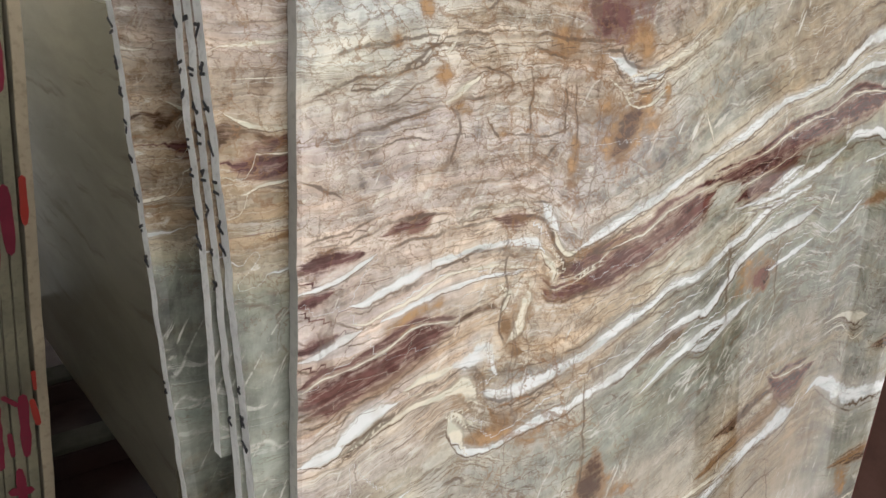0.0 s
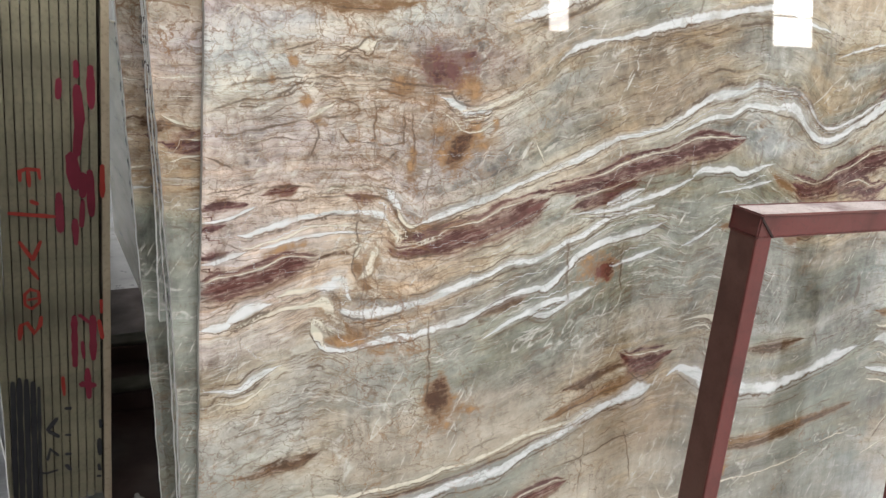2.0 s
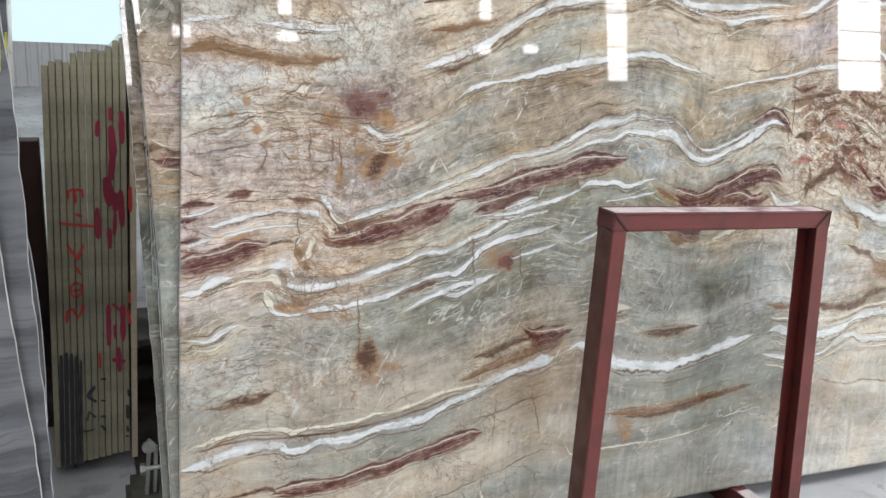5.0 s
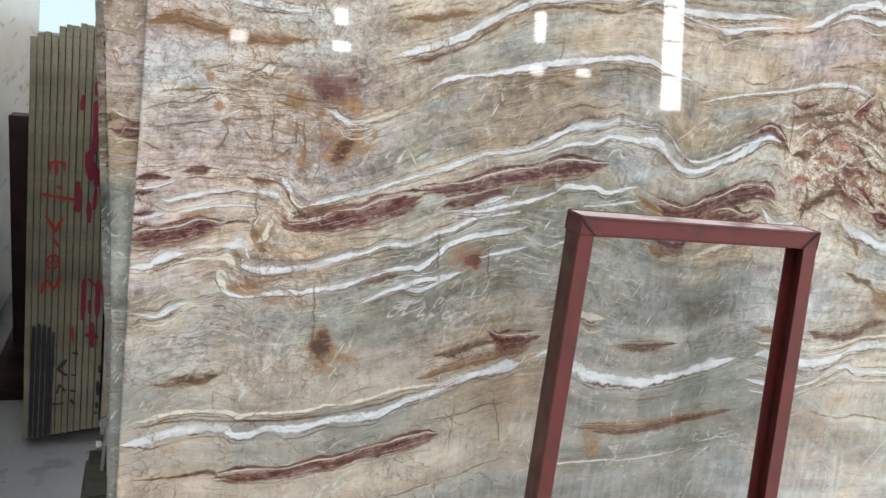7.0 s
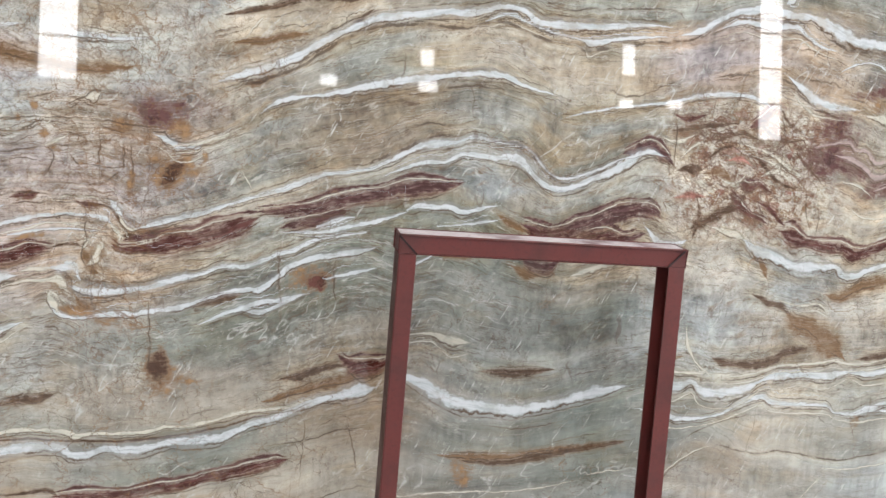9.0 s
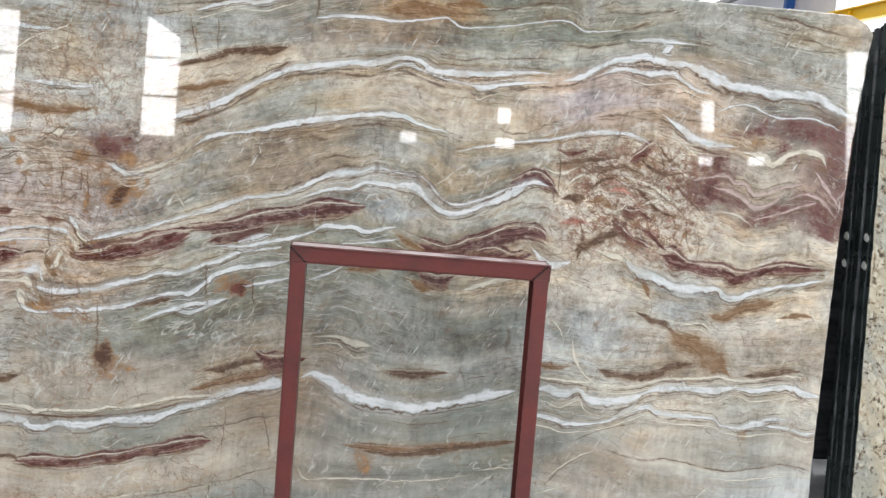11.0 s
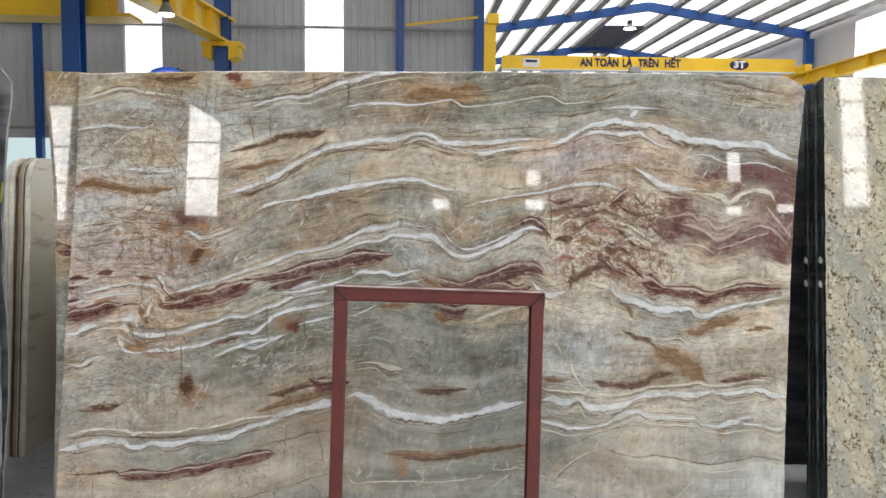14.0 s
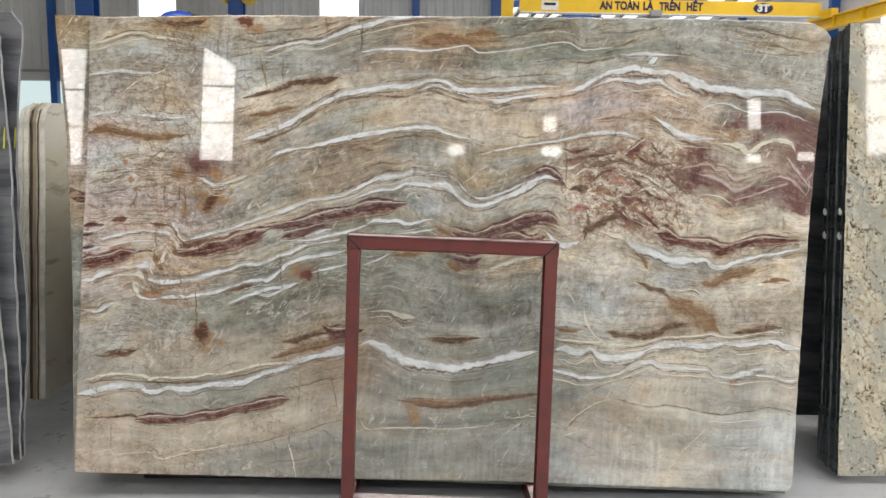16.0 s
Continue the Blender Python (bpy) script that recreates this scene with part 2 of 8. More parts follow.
FRONT.vein("white", (-0.341, 0.583, 0.0078), (-0.280, 0.623, 0.0097), (-0.207, 0.641, 0.0039), (-0.109, 0.663, 0.0078), (-0.035, 0.686, 0.0117), (0.087, 0.714, 0.0155), (0.211, 0.739, 0.0078), (0.309, 0.756, 0.0117), (0.384, 0.757, 0.0117), (0.435, 0.735, 0.0078), (0.536, 0.714, 0.0058))
FRONT.vein("white", (0.589, 0.647, 0.0039), (0.712, 0.683, 0.0039), (0.836, 0.708, 0.0039), (0.961, 0.731, 0.0058), (1.060, 0.761, 0.0078), (1.160, 0.773, 0.0078), (1.236, 0.769, 0.0078), (1.287, 0.751, 0.0097))
FRONT.vein("white", (1.358, 0.847, 0.0100), (1.411, 0.814, 0.0149), (1.463, 0.784, 0.0174), (1.527, 0.767, 0.0149), (1.616, 0.764, 0.0125))
FRONT.vein("cream", (-0.595, 0.460, 0.0037), (-0.534, 0.470, 0.0050), (-0.473, 0.490, 0.0062), (-0.401, 0.533, 0.0050))
FRONT.vein("white", (-0.685, 0.216, 0.0050), (-0.636, 0.230, 0.0075), (-0.563, 0.251, 0.0075), (-0.478, 0.282, 0.0075), (-0.392, 0.315, 0.0050), (-0.295, 0.349, 0.0075), (-0.234, 0.377, 0.0100), (-0.149, 0.410, 0.0075), (-0.026, 0.438, 0.0050), (0.048, 0.471, 0.0075), (0.120, 0.512, 0.0100), (0.182, 0.529, 0.0125), (0.231, 0.536, 0.0075), (0.305, 0.562, 0.0075), (0.393, 0.551, 0.0050), (0.468, 0.542, 0.0050), (0.507, 0.509, 0.0050), (0.559, 0.464, 0.0050), (0.610, 0.456, 0.0050), (0.671, 0.474, 0.0050), (0.745, 0.507, 0.0050), (0.819, 0.543, 0.0050))
FRONT.vein("white", (0.025, 0.420, 0.0050), (0.098, 0.453, 0.0050), (0.159, 0.474, 0.0075), (0.209, 0.476, 0.0075), (0.270, 0.506, 0.0075), (0.370, 0.505, 0.0100), (0.445, 0.506, 0.0149), (0.483, 0.478, 0.0125), (0.523, 0.442, 0.0100), (0.573, 0.422, 0.0125), (0.636, 0.430, 0.0125), (0.697, 0.462, 0.0125), (0.771, 0.496, 0.0149), (0.832, 0.538, 0.0149), (0.881, 0.563, 0.0100), (0.931, 0.553, 0.0075))
FRONT.vein("white", (-1.131, 0.737, 0.0105), (-1.071, 0.754, 0.0075), (-1.010, 0.764, 0.0060))
FRONT.vein("white", (-0.936, 0.753, 0.0090), (-0.851, 0.750, 0.0090), (-0.753, 0.749, 0.0060), (-0.667, 0.758, 0.0030))
FRONT.vein("white", (-1.132, 0.918, 0.0075), (-1.052, 0.932, 0.0075), (-0.992, 0.944, 0.0090), (-0.918, 0.936, 0.0075), (-0.833, 0.942, 0.0030))
FRONT.vein("cream", (-1.117, 1.051, 0.0075), (-1.033, 1.080, 0.0075), (-0.960, 1.103, 0.0075), (-0.912, 1.110, 0.0075), (-0.850, 1.096, 0.0075), (-0.716, 1.090, 0.0050))
FRONT.vein("white", (-0.371, 1.053, 0.0060), (-0.298, 1.081, 0.0075), (-0.225, 1.102, 0.0075), (-0.151, 1.103, 0.0075), (-0.078, 1.134, 0.0090), (-0.005, 1.169, 0.0120), (0.068, 1.190, 0.0120), (0.141, 1.218, 0.0120), (0.240, 1.235, 0.0075), (0.388, 1.243, 0.0060))
FRONT.vein("white", (0.048, 1.071, 0.0045), (0.122, 1.087, 0.0060), (0.147, 1.088, 0.0075), (0.246, 1.092, 0.0075), (0.345, 1.092, 0.0045), (0.444, 1.112, 0.0030), (0.505, 1.125, 0.0030), (0.531, 1.111, 0.0030), (0.569, 1.096, 0.0030), (0.668, 1.103, 0.0022), (0.817, 1.135, 0.0022), (0.941, 1.161, 0.0030), (0.979, 1.148, 0.0030), (1.017, 1.130, 0.0030), (1.092, 1.136, 0.0022), (1.167, 1.147, 0.0022))
FRONT.vein("white", (1.194, 1.114, 0.0075), (1.319, 1.125, 0.0100), (1.433, 1.123, 0.0050))
FRONT.vein("white", (1.316, 1.082, 0.0075), (1.336, 1.095, 0.0125), (1.355, 1.111, 0.0075))
FRONT.vein("white", (-0.904, 0.020, 0.0037), (-0.898, -0.017, 0.0062), (-0.873, -0.043, 0.0062), (-0.836, -0.051, 0.0050), (-0.787, -0.042, 0.0062), (-0.725, -0.035, 0.0100), (-0.676, -0.035, 0.0100), (-0.627, -0.023, 0.0100), (-0.553, -0.010, 0.0100), (-0.505, 0.007, 0.0075), (-0.431, 0.035, 0.0075), (-0.370, 0.052, 0.0100), (-0.321, 0.057, 0.0100), (-0.273, 0.096, 0.0100), (-0.225, 0.136, 0.0100), (-0.151, 0.164, 0.0100), (-0.065, 0.180, 0.0100), (0.014, 0.203, 0.0100))
FRONT.vein("white", (-0.846, 0.038, 0.0149), (-0.801, 0.027, 0.0199), (-0.752, 0.029, 0.0149), (-0.679, 0.037, 0.0100), (-0.630, 0.047, 0.0100), (-0.569, 0.074, 0.0125), (-0.508, 0.089, 0.0075), (-0.435, 0.119, 0.0075), (-0.361, 0.125, 0.0075), (-0.288, 0.158, 0.0075), (-0.239, 0.175, 0.0075), (-0.166, 0.213, 0.0075), (-0.117, 0.227, 0.0050), (-0.018, 0.247, 0.0050))
FRONT.vein("white", (-0.490, -0.057, 0.0050), (-0.417, -0.022, 0.0075), (-0.368, -0.002, 0.0100), (-0.307, 0.020, 0.0075), (-0.258, 0.027, 0.0075), (-0.184, 0.050, 0.0075))
FRONT.vein("white", (-0.368, -0.010, 0.0075), (-0.318, -0.013, 0.0100), (-0.257, 0.012, 0.0050), (-0.196, 0.045, 0.0075))
FRONT.vein("white", (-0.129, 0.097, 0.0075), (-0.062, 0.115, 0.0075), (0.016, 0.138, 0.0075))
FRONT.vein("white", (-0.167, 0.255, 0.0075), (-0.106, 0.278, 0.0075), (-0.057, 0.292, 0.0050))
FRONT.vein("white", (-0.265, 0.229, 0.0050), (-0.154, 0.238, 0.0075), (-0.044, 0.268, 0.0075), (0.042, 0.292, 0.0075), (0.104, 0.317, 0.0050))
FRONT.vein("white", (0.103, 0.324, 0.0075), (0.140, 0.336, 0.0100), (0.202, 0.336, 0.0100), (0.240, 0.338, 0.0100), (0.278, 0.324, 0.0100), (0.327, 0.336, 0.0075), (0.389, 0.354, 0.0050))
FRONT.vein("white", (0.205, 0.276, 0.0050), (0.329, 0.294, 0.0050), (0.391, 0.309, 0.0075))
FRONT.vein("white", (0.098, 0.137, 0.0075), (0.147, 0.159, 0.0050), (0.208, 0.196, 0.0050))
FRONT.vein("white", (-1.129, -0.479, 0.0199), (-1.068, -0.464, 0.0174), (-0.983, -0.441, 0.0174), (-0.909, -0.431, 0.0174), (-0.859, -0.439, 0.0149), (-0.839, -0.456, 0.0125), (-0.797, -0.462, 0.0125), (-0.736, -0.439, 0.0100), (-0.686, -0.445, 0.0149), (-0.625, -0.438, 0.0149), (-0.563, -0.420, 0.0125), (-0.489, -0.412, 0.0174), (-0.415, -0.404, 0.0149), (-0.342, -0.367, 0.0100), (-0.269, -0.341, 0.0125), (-0.195, -0.308, 0.0149), (-0.134, -0.283, 0.0125), (-0.072, -0.266, 0.0125), (-0.048, -0.262, 0.0224), (0.002, -0.248, 0.0224), (0.036, -0.239, 0.0174))
FRONT.vein("white", (0.100, -0.219, 0.0075), (0.137, -0.200, 0.0125), (0.200, -0.222, 0.0249), (0.239, -0.246, 0.0249), (0.303, -0.276, 0.0249), (0.379, -0.293, 0.0224), (0.480, -0.305, 0.0199), (0.579, -0.288, 0.0174), (0.679, -0.267, 0.0149), (0.779, -0.233, 0.0224), (0.879, -0.213, 0.0149))
FRONT.vein("white", (0.967, -0.205, 0.0149), (1.004, -0.198, 0.0174), (1.056, -0.214, 0.0174), (1.118, -0.194, 0.0100), (1.157, -0.223, 0.0174), (1.234, -0.230, 0.0199), (1.309, -0.217, 0.0174), (1.384, -0.183, 0.0075), (1.446, -0.161, 0.0199), (1.535, -0.157, 0.0149), (1.599, -0.162, 0.0149), (1.663, -0.157, 0.0149), (1.726, -0.145, 0.0075), (1.790, -0.152, 0.0125), (1.866, -0.139, 0.0125), (1.943, -0.128, 0.0149), (1.995, -0.147, 0.0174), (2.060, -0.157, 0.0149))
FRONT.vein("white", (0.945, -0.294, 0.0100), (1.009, -0.304, 0.0100), (1.086, -0.322, 0.0100), (1.162, -0.319, 0.0075), (1.237, -0.306, 0.0050), (1.299, -0.273, 0.0075), (1.387, -0.239, 0.0100), (1.426, -0.258, 0.0100), (1.515, -0.265, 0.0075), (1.643, -0.267, 0.0075), (1.683, -0.294, 0.0050), (1.747, -0.296, 0.0075), (1.797, -0.284, 0.0100), (1.874, -0.284, 0.0075), (1.951, -0.288, 0.0050), (2.016, -0.304, 0.0075), (2.067, -0.294, 0.0050))
FRONT.vein("white", (1.759, -0.286, 0.0075), (1.810, -0.279, 0.0125), (1.885, -0.255, 0.0075), (1.929, -0.254, 0.0050))
FRONT.vein("white", (1.254, 0.298, 0.0125), (1.311, 0.263, 0.0224), (1.363, 0.248, 0.0174), (1.414, 0.227, 0.0174), (1.491, 0.213, 0.0199), (1.567, 0.218, 0.0149), (1.618, 0.223, 0.0100), (1.650, 0.194, 0.0149), (1.708, 0.199, 0.0100), (1.745, 0.218, 0.0100), (1.821, 0.244, 0.0075), (1.897, 0.258, 0.0075), (1.972, 0.273, 0.0075), (2.023, 0.288, 0.0075))
FRONT.vein("white", (0.905, 0.314, 0.0100), (0.944, 0.273, 0.0125), (0.995, 0.265, 0.0125), (1.045, 0.282, 0.0100))
FRONT.vein("white", (-1.116, -0.108, 0.0075), (-1.067, -0.116, 0.0050), (-1.031, -0.092, 0.0100), (-0.982, -0.070, 0.0050))
FRONT.vein("pink", (1.483, 0.622, 0.0050), (1.546, 0.643, 0.0050), (1.609, 0.653, 0.0075), (1.635, 0.629, 0.0075), (1.686, 0.626, 0.0075), (1.726, 0.588, 0.0100), (1.776, 0.605, 0.0075), (1.839, 0.631, 0.0075), (1.914, 0.649, 0.0100))
FRONT.vein("pink", (1.573, 0.601, 0.0100), (1.637, 0.594, 0.0100), (1.689, 0.569, 0.0100), (1.729, 0.538, 0.0100), (1.791, 0.561, 0.0075), (1.839, 0.613, 0.0050))
FRONT.vein("cream", (1.667, 0.744, 0.0125), (1.744, 0.740, 0.0174), (1.783, 0.711, 0.0125), (1.845, 0.752, 0.0125), (1.920, 0.773, 0.0125), (1.972, 0.757, 0.0125), (1.992, 0.726, 0.0100))
FRONT.vein("pink", (1.963, 0.694, 0.0100), (2.003, 0.646, 0.0100), (2.058, 0.578, 0.0100))
FRONT.vein("pink", (1.731, 0.495, 0.0050), (1.819, 0.524, 0.0050), (1.906, 0.561, 0.0050), (1.969, 0.581, 0.0075))
FRONT.vein("cream", (1.603, 0.515, 0.0050), (1.667, 0.510, 0.0050), (1.719, 0.477, 0.0050))
FRONT.vein("cream", (1.646, 0.428, 0.0037), (1.711, 0.399, 0.0037), (1.812, 0.410, 0.0037))
FRONT.vein("cream", (2.003, 0.411, 0.0075), (2.067, 0.421, 0.0075))
FRONT.vein("pink", (1.854, 0.584, 0.0050), (1.929, 0.612, 0.0075), (1.994, 0.590, 0.0075), (2.048, 0.534, 0.0075))
FRONT.vein("cream", (-1.111, -0.419, 0.0050), (-1.058, -0.404, 0.0075), (-1.009, -0.387, 0.0075), (-0.947, -0.385, 0.0075), (-0.886, -0.385, 0.0075), (-0.841, -0.393, 0.0075), (-0.824, -0.403, 0.0100), (-0.787, -0.394, 0.0050), (-0.713, -0.393, 0.0062), (-0.639, -0.390, 0.0062), (-0.565, -0.373, 0.0062), (-0.491, -0.365, 0.0062), (-0.430, -0.347, 0.0050), (-0.381, -0.330, 0.0075), (-0.319, -0.318, 0.0050), (-0.220, -0.302, 0.0075), (-0.147, -0.274, 0.0050))
FRONT.vein("cream", (0.132, -0.065, 0.0050), (0.206, -0.059, 0.0050), (0.244, -0.070, 0.0125), (0.282, -0.081, 0.0174), (0.332, -0.084, 0.0100))
FRONT.vein("cream", (-0.225, -0.641, 0.0025), (-0.200, -0.691, 0.0037), (-0.181, -0.753, 0.0050), (-0.166, -0.810, 0.0087))
FRONT.vein("cream", (-1.120, -0.751, 0.0030), (-1.034, -0.733, 0.0045), (-0.985, -0.724, 0.0030), (-0.968, -0.743, 0.0030), (-0.886, -0.733, 0.0030), (-0.820, -0.726, 0.0030), (-0.787, -0.744, 0.0030), (-0.762, -0.754, 0.0045), (-0.676, -0.733, 0.0045), (-0.627, -0.714, 0.0030), (-0.553, -0.703, 0.0030), (-0.479, -0.683, 0.0045), (-0.393, -0.667, 0.0045))
FRONT.vein("cream", (0.109, -0.553, 0.0030), (0.140, -0.590, 0.0030), (0.215, -0.582, 0.0030), (0.366, -0.574, 0.0030), (0.466, -0.578, 0.0022), (0.592, -0.566, 0.0030), (0.742, -0.537, 0.0022))
FRONT.vein("cream", (0.766, -0.521, 0.0030), (0.841, -0.508, 0.0030), (0.892, -0.506, 0.0030))
FRONT.vein("cream", (0.656, 0.143, 0.0075), (0.710, 0.167, 0.0125), (0.785, 0.191, 0.0100), (0.864, 0.209, 0.0075))
FRONT.vein("cream", (0.964, -0.155, 0.0050), (1.002, -0.161, 0.0050), (1.104, -0.162, 0.0050), (1.159, -0.162, 0.0075))
FRONT.vein("cream", (1.231, -0.174, 0.0050), (1.332, -0.165, 0.0050), (1.420, -0.136, 0.0050), (1.457, -0.127, 0.0050), (1.584, -0.120, 0.0050), (1.660, -0.107, 0.0050), (1.712, -0.117, 0.0075), (1.788, -0.114, 0.0050), (1.889, -0.092, 0.0050), (1.979, -0.084, 0.0075))
FRONT.vein("cream", (1.477, -0.770, 0.0030), (1.500, -0.718, 0.0022), (1.547, -0.653, 0.0030), (1.596, -0.600, 0.0022), (1.644, -0.547, 0.0022), (1.676, -0.521, 0.0015))
FRONT.vein("cream", (0.985, -0.597, 0.0030), (1.047, -0.577, 0.0030), (1.122, -0.554, 0.0030))
FRONT.vein("cream", (1.020, -0.535, 0.0022), (1.093, -0.479, 0.0030), (1.167, -0.433, 0.0030), (1.217, -0.416, 0.0030))
FRONT.vein("cream", (1.655, -0.496, 0.0030), (1.757, -0.500, 0.0030), (1.884, -0.480, 0.0030), (1.961, -0.472, 0.0030))
FRONT.vein("cream", (1.081, -0.011, 0.0037), (1.094, -0.074, 0.0050), (1.127, -0.123, 0.0037), (1.193, -0.176, 0.0037))
FRONT.vein("cream", (0.992, 0.061, 0.0037), (1.019, 0.037, 0.0037), (1.040, -0.000, 0.0037))
FRONT.vein("cream", (1.421, 0.096, 0.0050), (1.498, 0.082, 0.0050), (1.561, 0.092, 0.0050), (1.600, 0.073, 0.0050))
FRONT.vein("cream", (1.977, 0.190, 0.0037), (2.005, 0.146, 0.0050), (2.027, 0.111, 0.0050))
FRONT.vein("cream", (-0.988, 0.844, 0.0025), (-0.941, 0.888, 0.0037), (-0.869, 0.928, 0.0037), (-0.809, 0.951, 0.0030), (-0.793, 0.988, 0.0025))
FRONT.vein("cream", (-0.903, 0.836, 0.0025), (-0.843, 0.875, 0.0025), (-0.782, 0.891, 0.0025))
FRONT.vein("cream", (-0.398, 0.793, 0.0037), (-0.358, 0.849, 0.0075))
FRONT.vein("cream", (-0.388, 0.397, 0.0037), (-0.362, 0.354, 0.0050))
FRONT.vein("cream", (1.231, 0.611, 0.0075), (1.320, 0.590, 0.0050), (1.372, 0.562, 0.0075), (1.438, 0.525, 0.0050))
FRONT.vein("cream", (0.929, 0.610, 0.0050), (0.980, 0.600, 0.0075), (1.041, 0.628, 0.0050))
FRONT.vein("cream", (0.994, 0.550, 0.0050), (1.055, 0.603, 0.0050), (1.118, 0.594, 0.0050))
FRONT.vein("line", (-1.117, 1.058, 0.0025), (-1.033, 1.089, 0.0030), (-0.973, 1.109, 0.0030), (-0.912, 1.117, 0.0025), (-0.851, 1.108, 0.0025))
FRONT.vein("line", (-0.470, 1.065, 0.0025), (-0.396, 1.076, 0.0025), (-0.347, 1.079, 0.0025), (-0.274, 1.099, 0.0037), (-0.213, 1.115, 0.0037), (-0.164, 1.115, 0.0050), (-0.103, 1.137, 0.0050), (-0.042, 1.167, 0.0050), (0.018, 1.200, 0.0050), (0.079, 1.220, 0.0050), (0.165, 1.239, 0.0050))
FRONT.vein("line", (-0.472, 1.124, 0.0037), (-0.349, 1.142, 0.0025), (-0.251, 1.155, 0.0025), (-0.154, 1.172, 0.0025), (-0.056, 1.196, 0.0025))
FRONT.vein("line", (-0.125, 1.082, 0.0025), (-0.028, 1.124, 0.0025), (0.069, 1.165, 0.0025), (0.167, 1.202, 0.0025))
FRONT.vein("line", (-0.405, 0.647, 0.0050), (-0.332, 0.680, 0.0050), (-0.259, 0.713, 0.0037), (-0.187, 0.763, 0.0037), (-0.127, 0.808, 0.0037), (-0.054, 0.846, 0.0037), (0.056, 0.876, 0.0037), (0.205, 0.885, 0.0050), (0.254, 0.885, 0.0037), (0.315, 0.913, 0.0037), (0.377, 0.916, 0.0037), (0.428, 0.898, 0.0050), (0.503, 0.879, 0.0050), (0.603, 0.877, 0.0050), (0.634, 0.861, 0.0075), (0.704, 0.871, 0.0050), (0.827, 0.902, 0.0050), (0.915, 0.914, 0.0037), (0.977, 0.922, 0.0025), (1.026, 0.951, 0.0037))
FRONT.vein("line", (0.302, 0.929, 0.0025), (0.376, 0.955, 0.0025), (0.452, 0.924, 0.0025), (0.527, 0.910, 0.0025), (0.652, 0.914, 0.0037), (0.801, 0.941, 0.0025))
FRONT.vein("line", (0.449, 0.986, 0.0037), (0.599, 0.981, 0.0025), (0.773, 1.006, 0.0025), (0.923, 1.013, 0.0025), (0.961, 0.993, 0.0025))
FRONT.vein("line", (0.641, 1.161, 0.0025), (0.740, 1.181, 0.0025), (0.838, 1.210, 0.0037), (0.963, 1.226, 0.0037))
FRONT.vein("line", (0.970, 1.068, 0.0037), (1.070, 1.078, 0.0050), (1.145, 1.094, 0.0050))
FRONT.vein("line", (1.089, 1.203, 0.0025), (1.214, 1.214, 0.0025), (1.314, 1.229, 0.0037), (1.351, 1.241, 0.0037))
FRONT.vein("line", (1.155, 1.144, 0.0025), (1.217, 1.169, 0.0037), (1.266, 1.182, 0.0037))
FRONT.vein("line", (1.745, 1.210, 0.0025), (1.822, 1.189, 0.0030), (1.898, 1.187, 0.0025), (1.950, 1.170, 0.0025), (2.027, 1.161, 0.0030))
FRONT.vein("line", (1.640, 1.267, 0.0025), (1.793, 1.257, 0.0030), (1.947, 1.225, 0.0030), (2.049, 1.212, 0.0030))
FRONT.vein("line", (1.149, 1.014, 0.0037), (1.249, 1.022, 0.0050), (1.324, 1.023, 0.0037), (1.387, 1.028, 0.0037))
FRONT.vein("line", (1.490, 0.986, 0.0050), (1.555, 0.961, 0.0050), (1.631, 0.957, 0.0050), (1.707, 0.956, 0.0050), (1.784, 0.942, 0.0050))
FRONT.vein("line", (1.107, 0.830, 0.0037), (1.182, 0.839, 0.0037), (1.258, 0.832, 0.0037), (1.334, 0.836, 0.0050), (1.385, 0.823, 0.0037))
FRONT.vein("line", (0.089, 0.669, 0.0037), (0.212, 0.702, 0.0037), (0.286, 0.718, 0.0037), (0.373, 0.714, 0.0037))
FRONT.vein("line", (0.093, 0.573, 0.0037), (0.167, 0.593, 0.0025), (0.217, 0.586, 0.0030), (0.291, 0.611, 0.0037))
FRONT.vein("line", (-0.026, 0.455, 0.0037), (0.071, 0.500, 0.0037), (0.169, 0.546, 0.0037), (0.267, 0.573, 0.0037))
FRONT.vein("line", (0.330, 0.558, 0.0025), (0.443, 0.548, 0.0037), (0.494, 0.528, 0.0050), (0.546, 0.478, 0.0050), (0.598, 0.443, 0.0037), (0.672, 0.464, 0.0037), (0.745, 0.499, 0.0037), (0.794, 0.529, 0.0050))
FRONT.vein("line", (-0.479, -0.703, 0.0015), (-0.380, -0.674, 0.0015), (-0.233, -0.634, 0.0019), (-0.134, -0.605, 0.0019), (-0.060, -0.577, 0.0019), (0.026, -0.556, 0.0019))
FRONT.vein("line", (-0.315, -0.431, 0.0015), (-0.166, -0.410, 0.0015), (-0.068, -0.376, 0.0019), (0.031, -0.362, 0.0015))
FRONT.vein("line", (-0.131, -0.368, 0.0012), (-0.082, -0.341, 0.0015), (-0.020, -0.324, 0.0015), (0.029, -0.317, 0.0012))
FRONT.vein("line", (0.369, -0.354, 0.0012), (0.507, -0.364, 0.0012), (0.607, -0.350, 0.0015), (0.682, -0.332, 0.0015))
FRONT.vein("line", (0.610, -0.421, 0.0012), (0.710, -0.392, 0.0015), (0.835, -0.374, 0.0015))
FRONT.vein("line", (1.004, -0.576, 0.0012), (1.045, -0.531, 0.0015), (1.118, -0.468, 0.0015), (1.217, -0.413, 0.0015))
FRONT.vein("line", (1.102, -0.402, 0.0012), (1.164, -0.362, 0.0015), (1.264, -0.325, 0.0015), (1.364, -0.303, 0.0015))
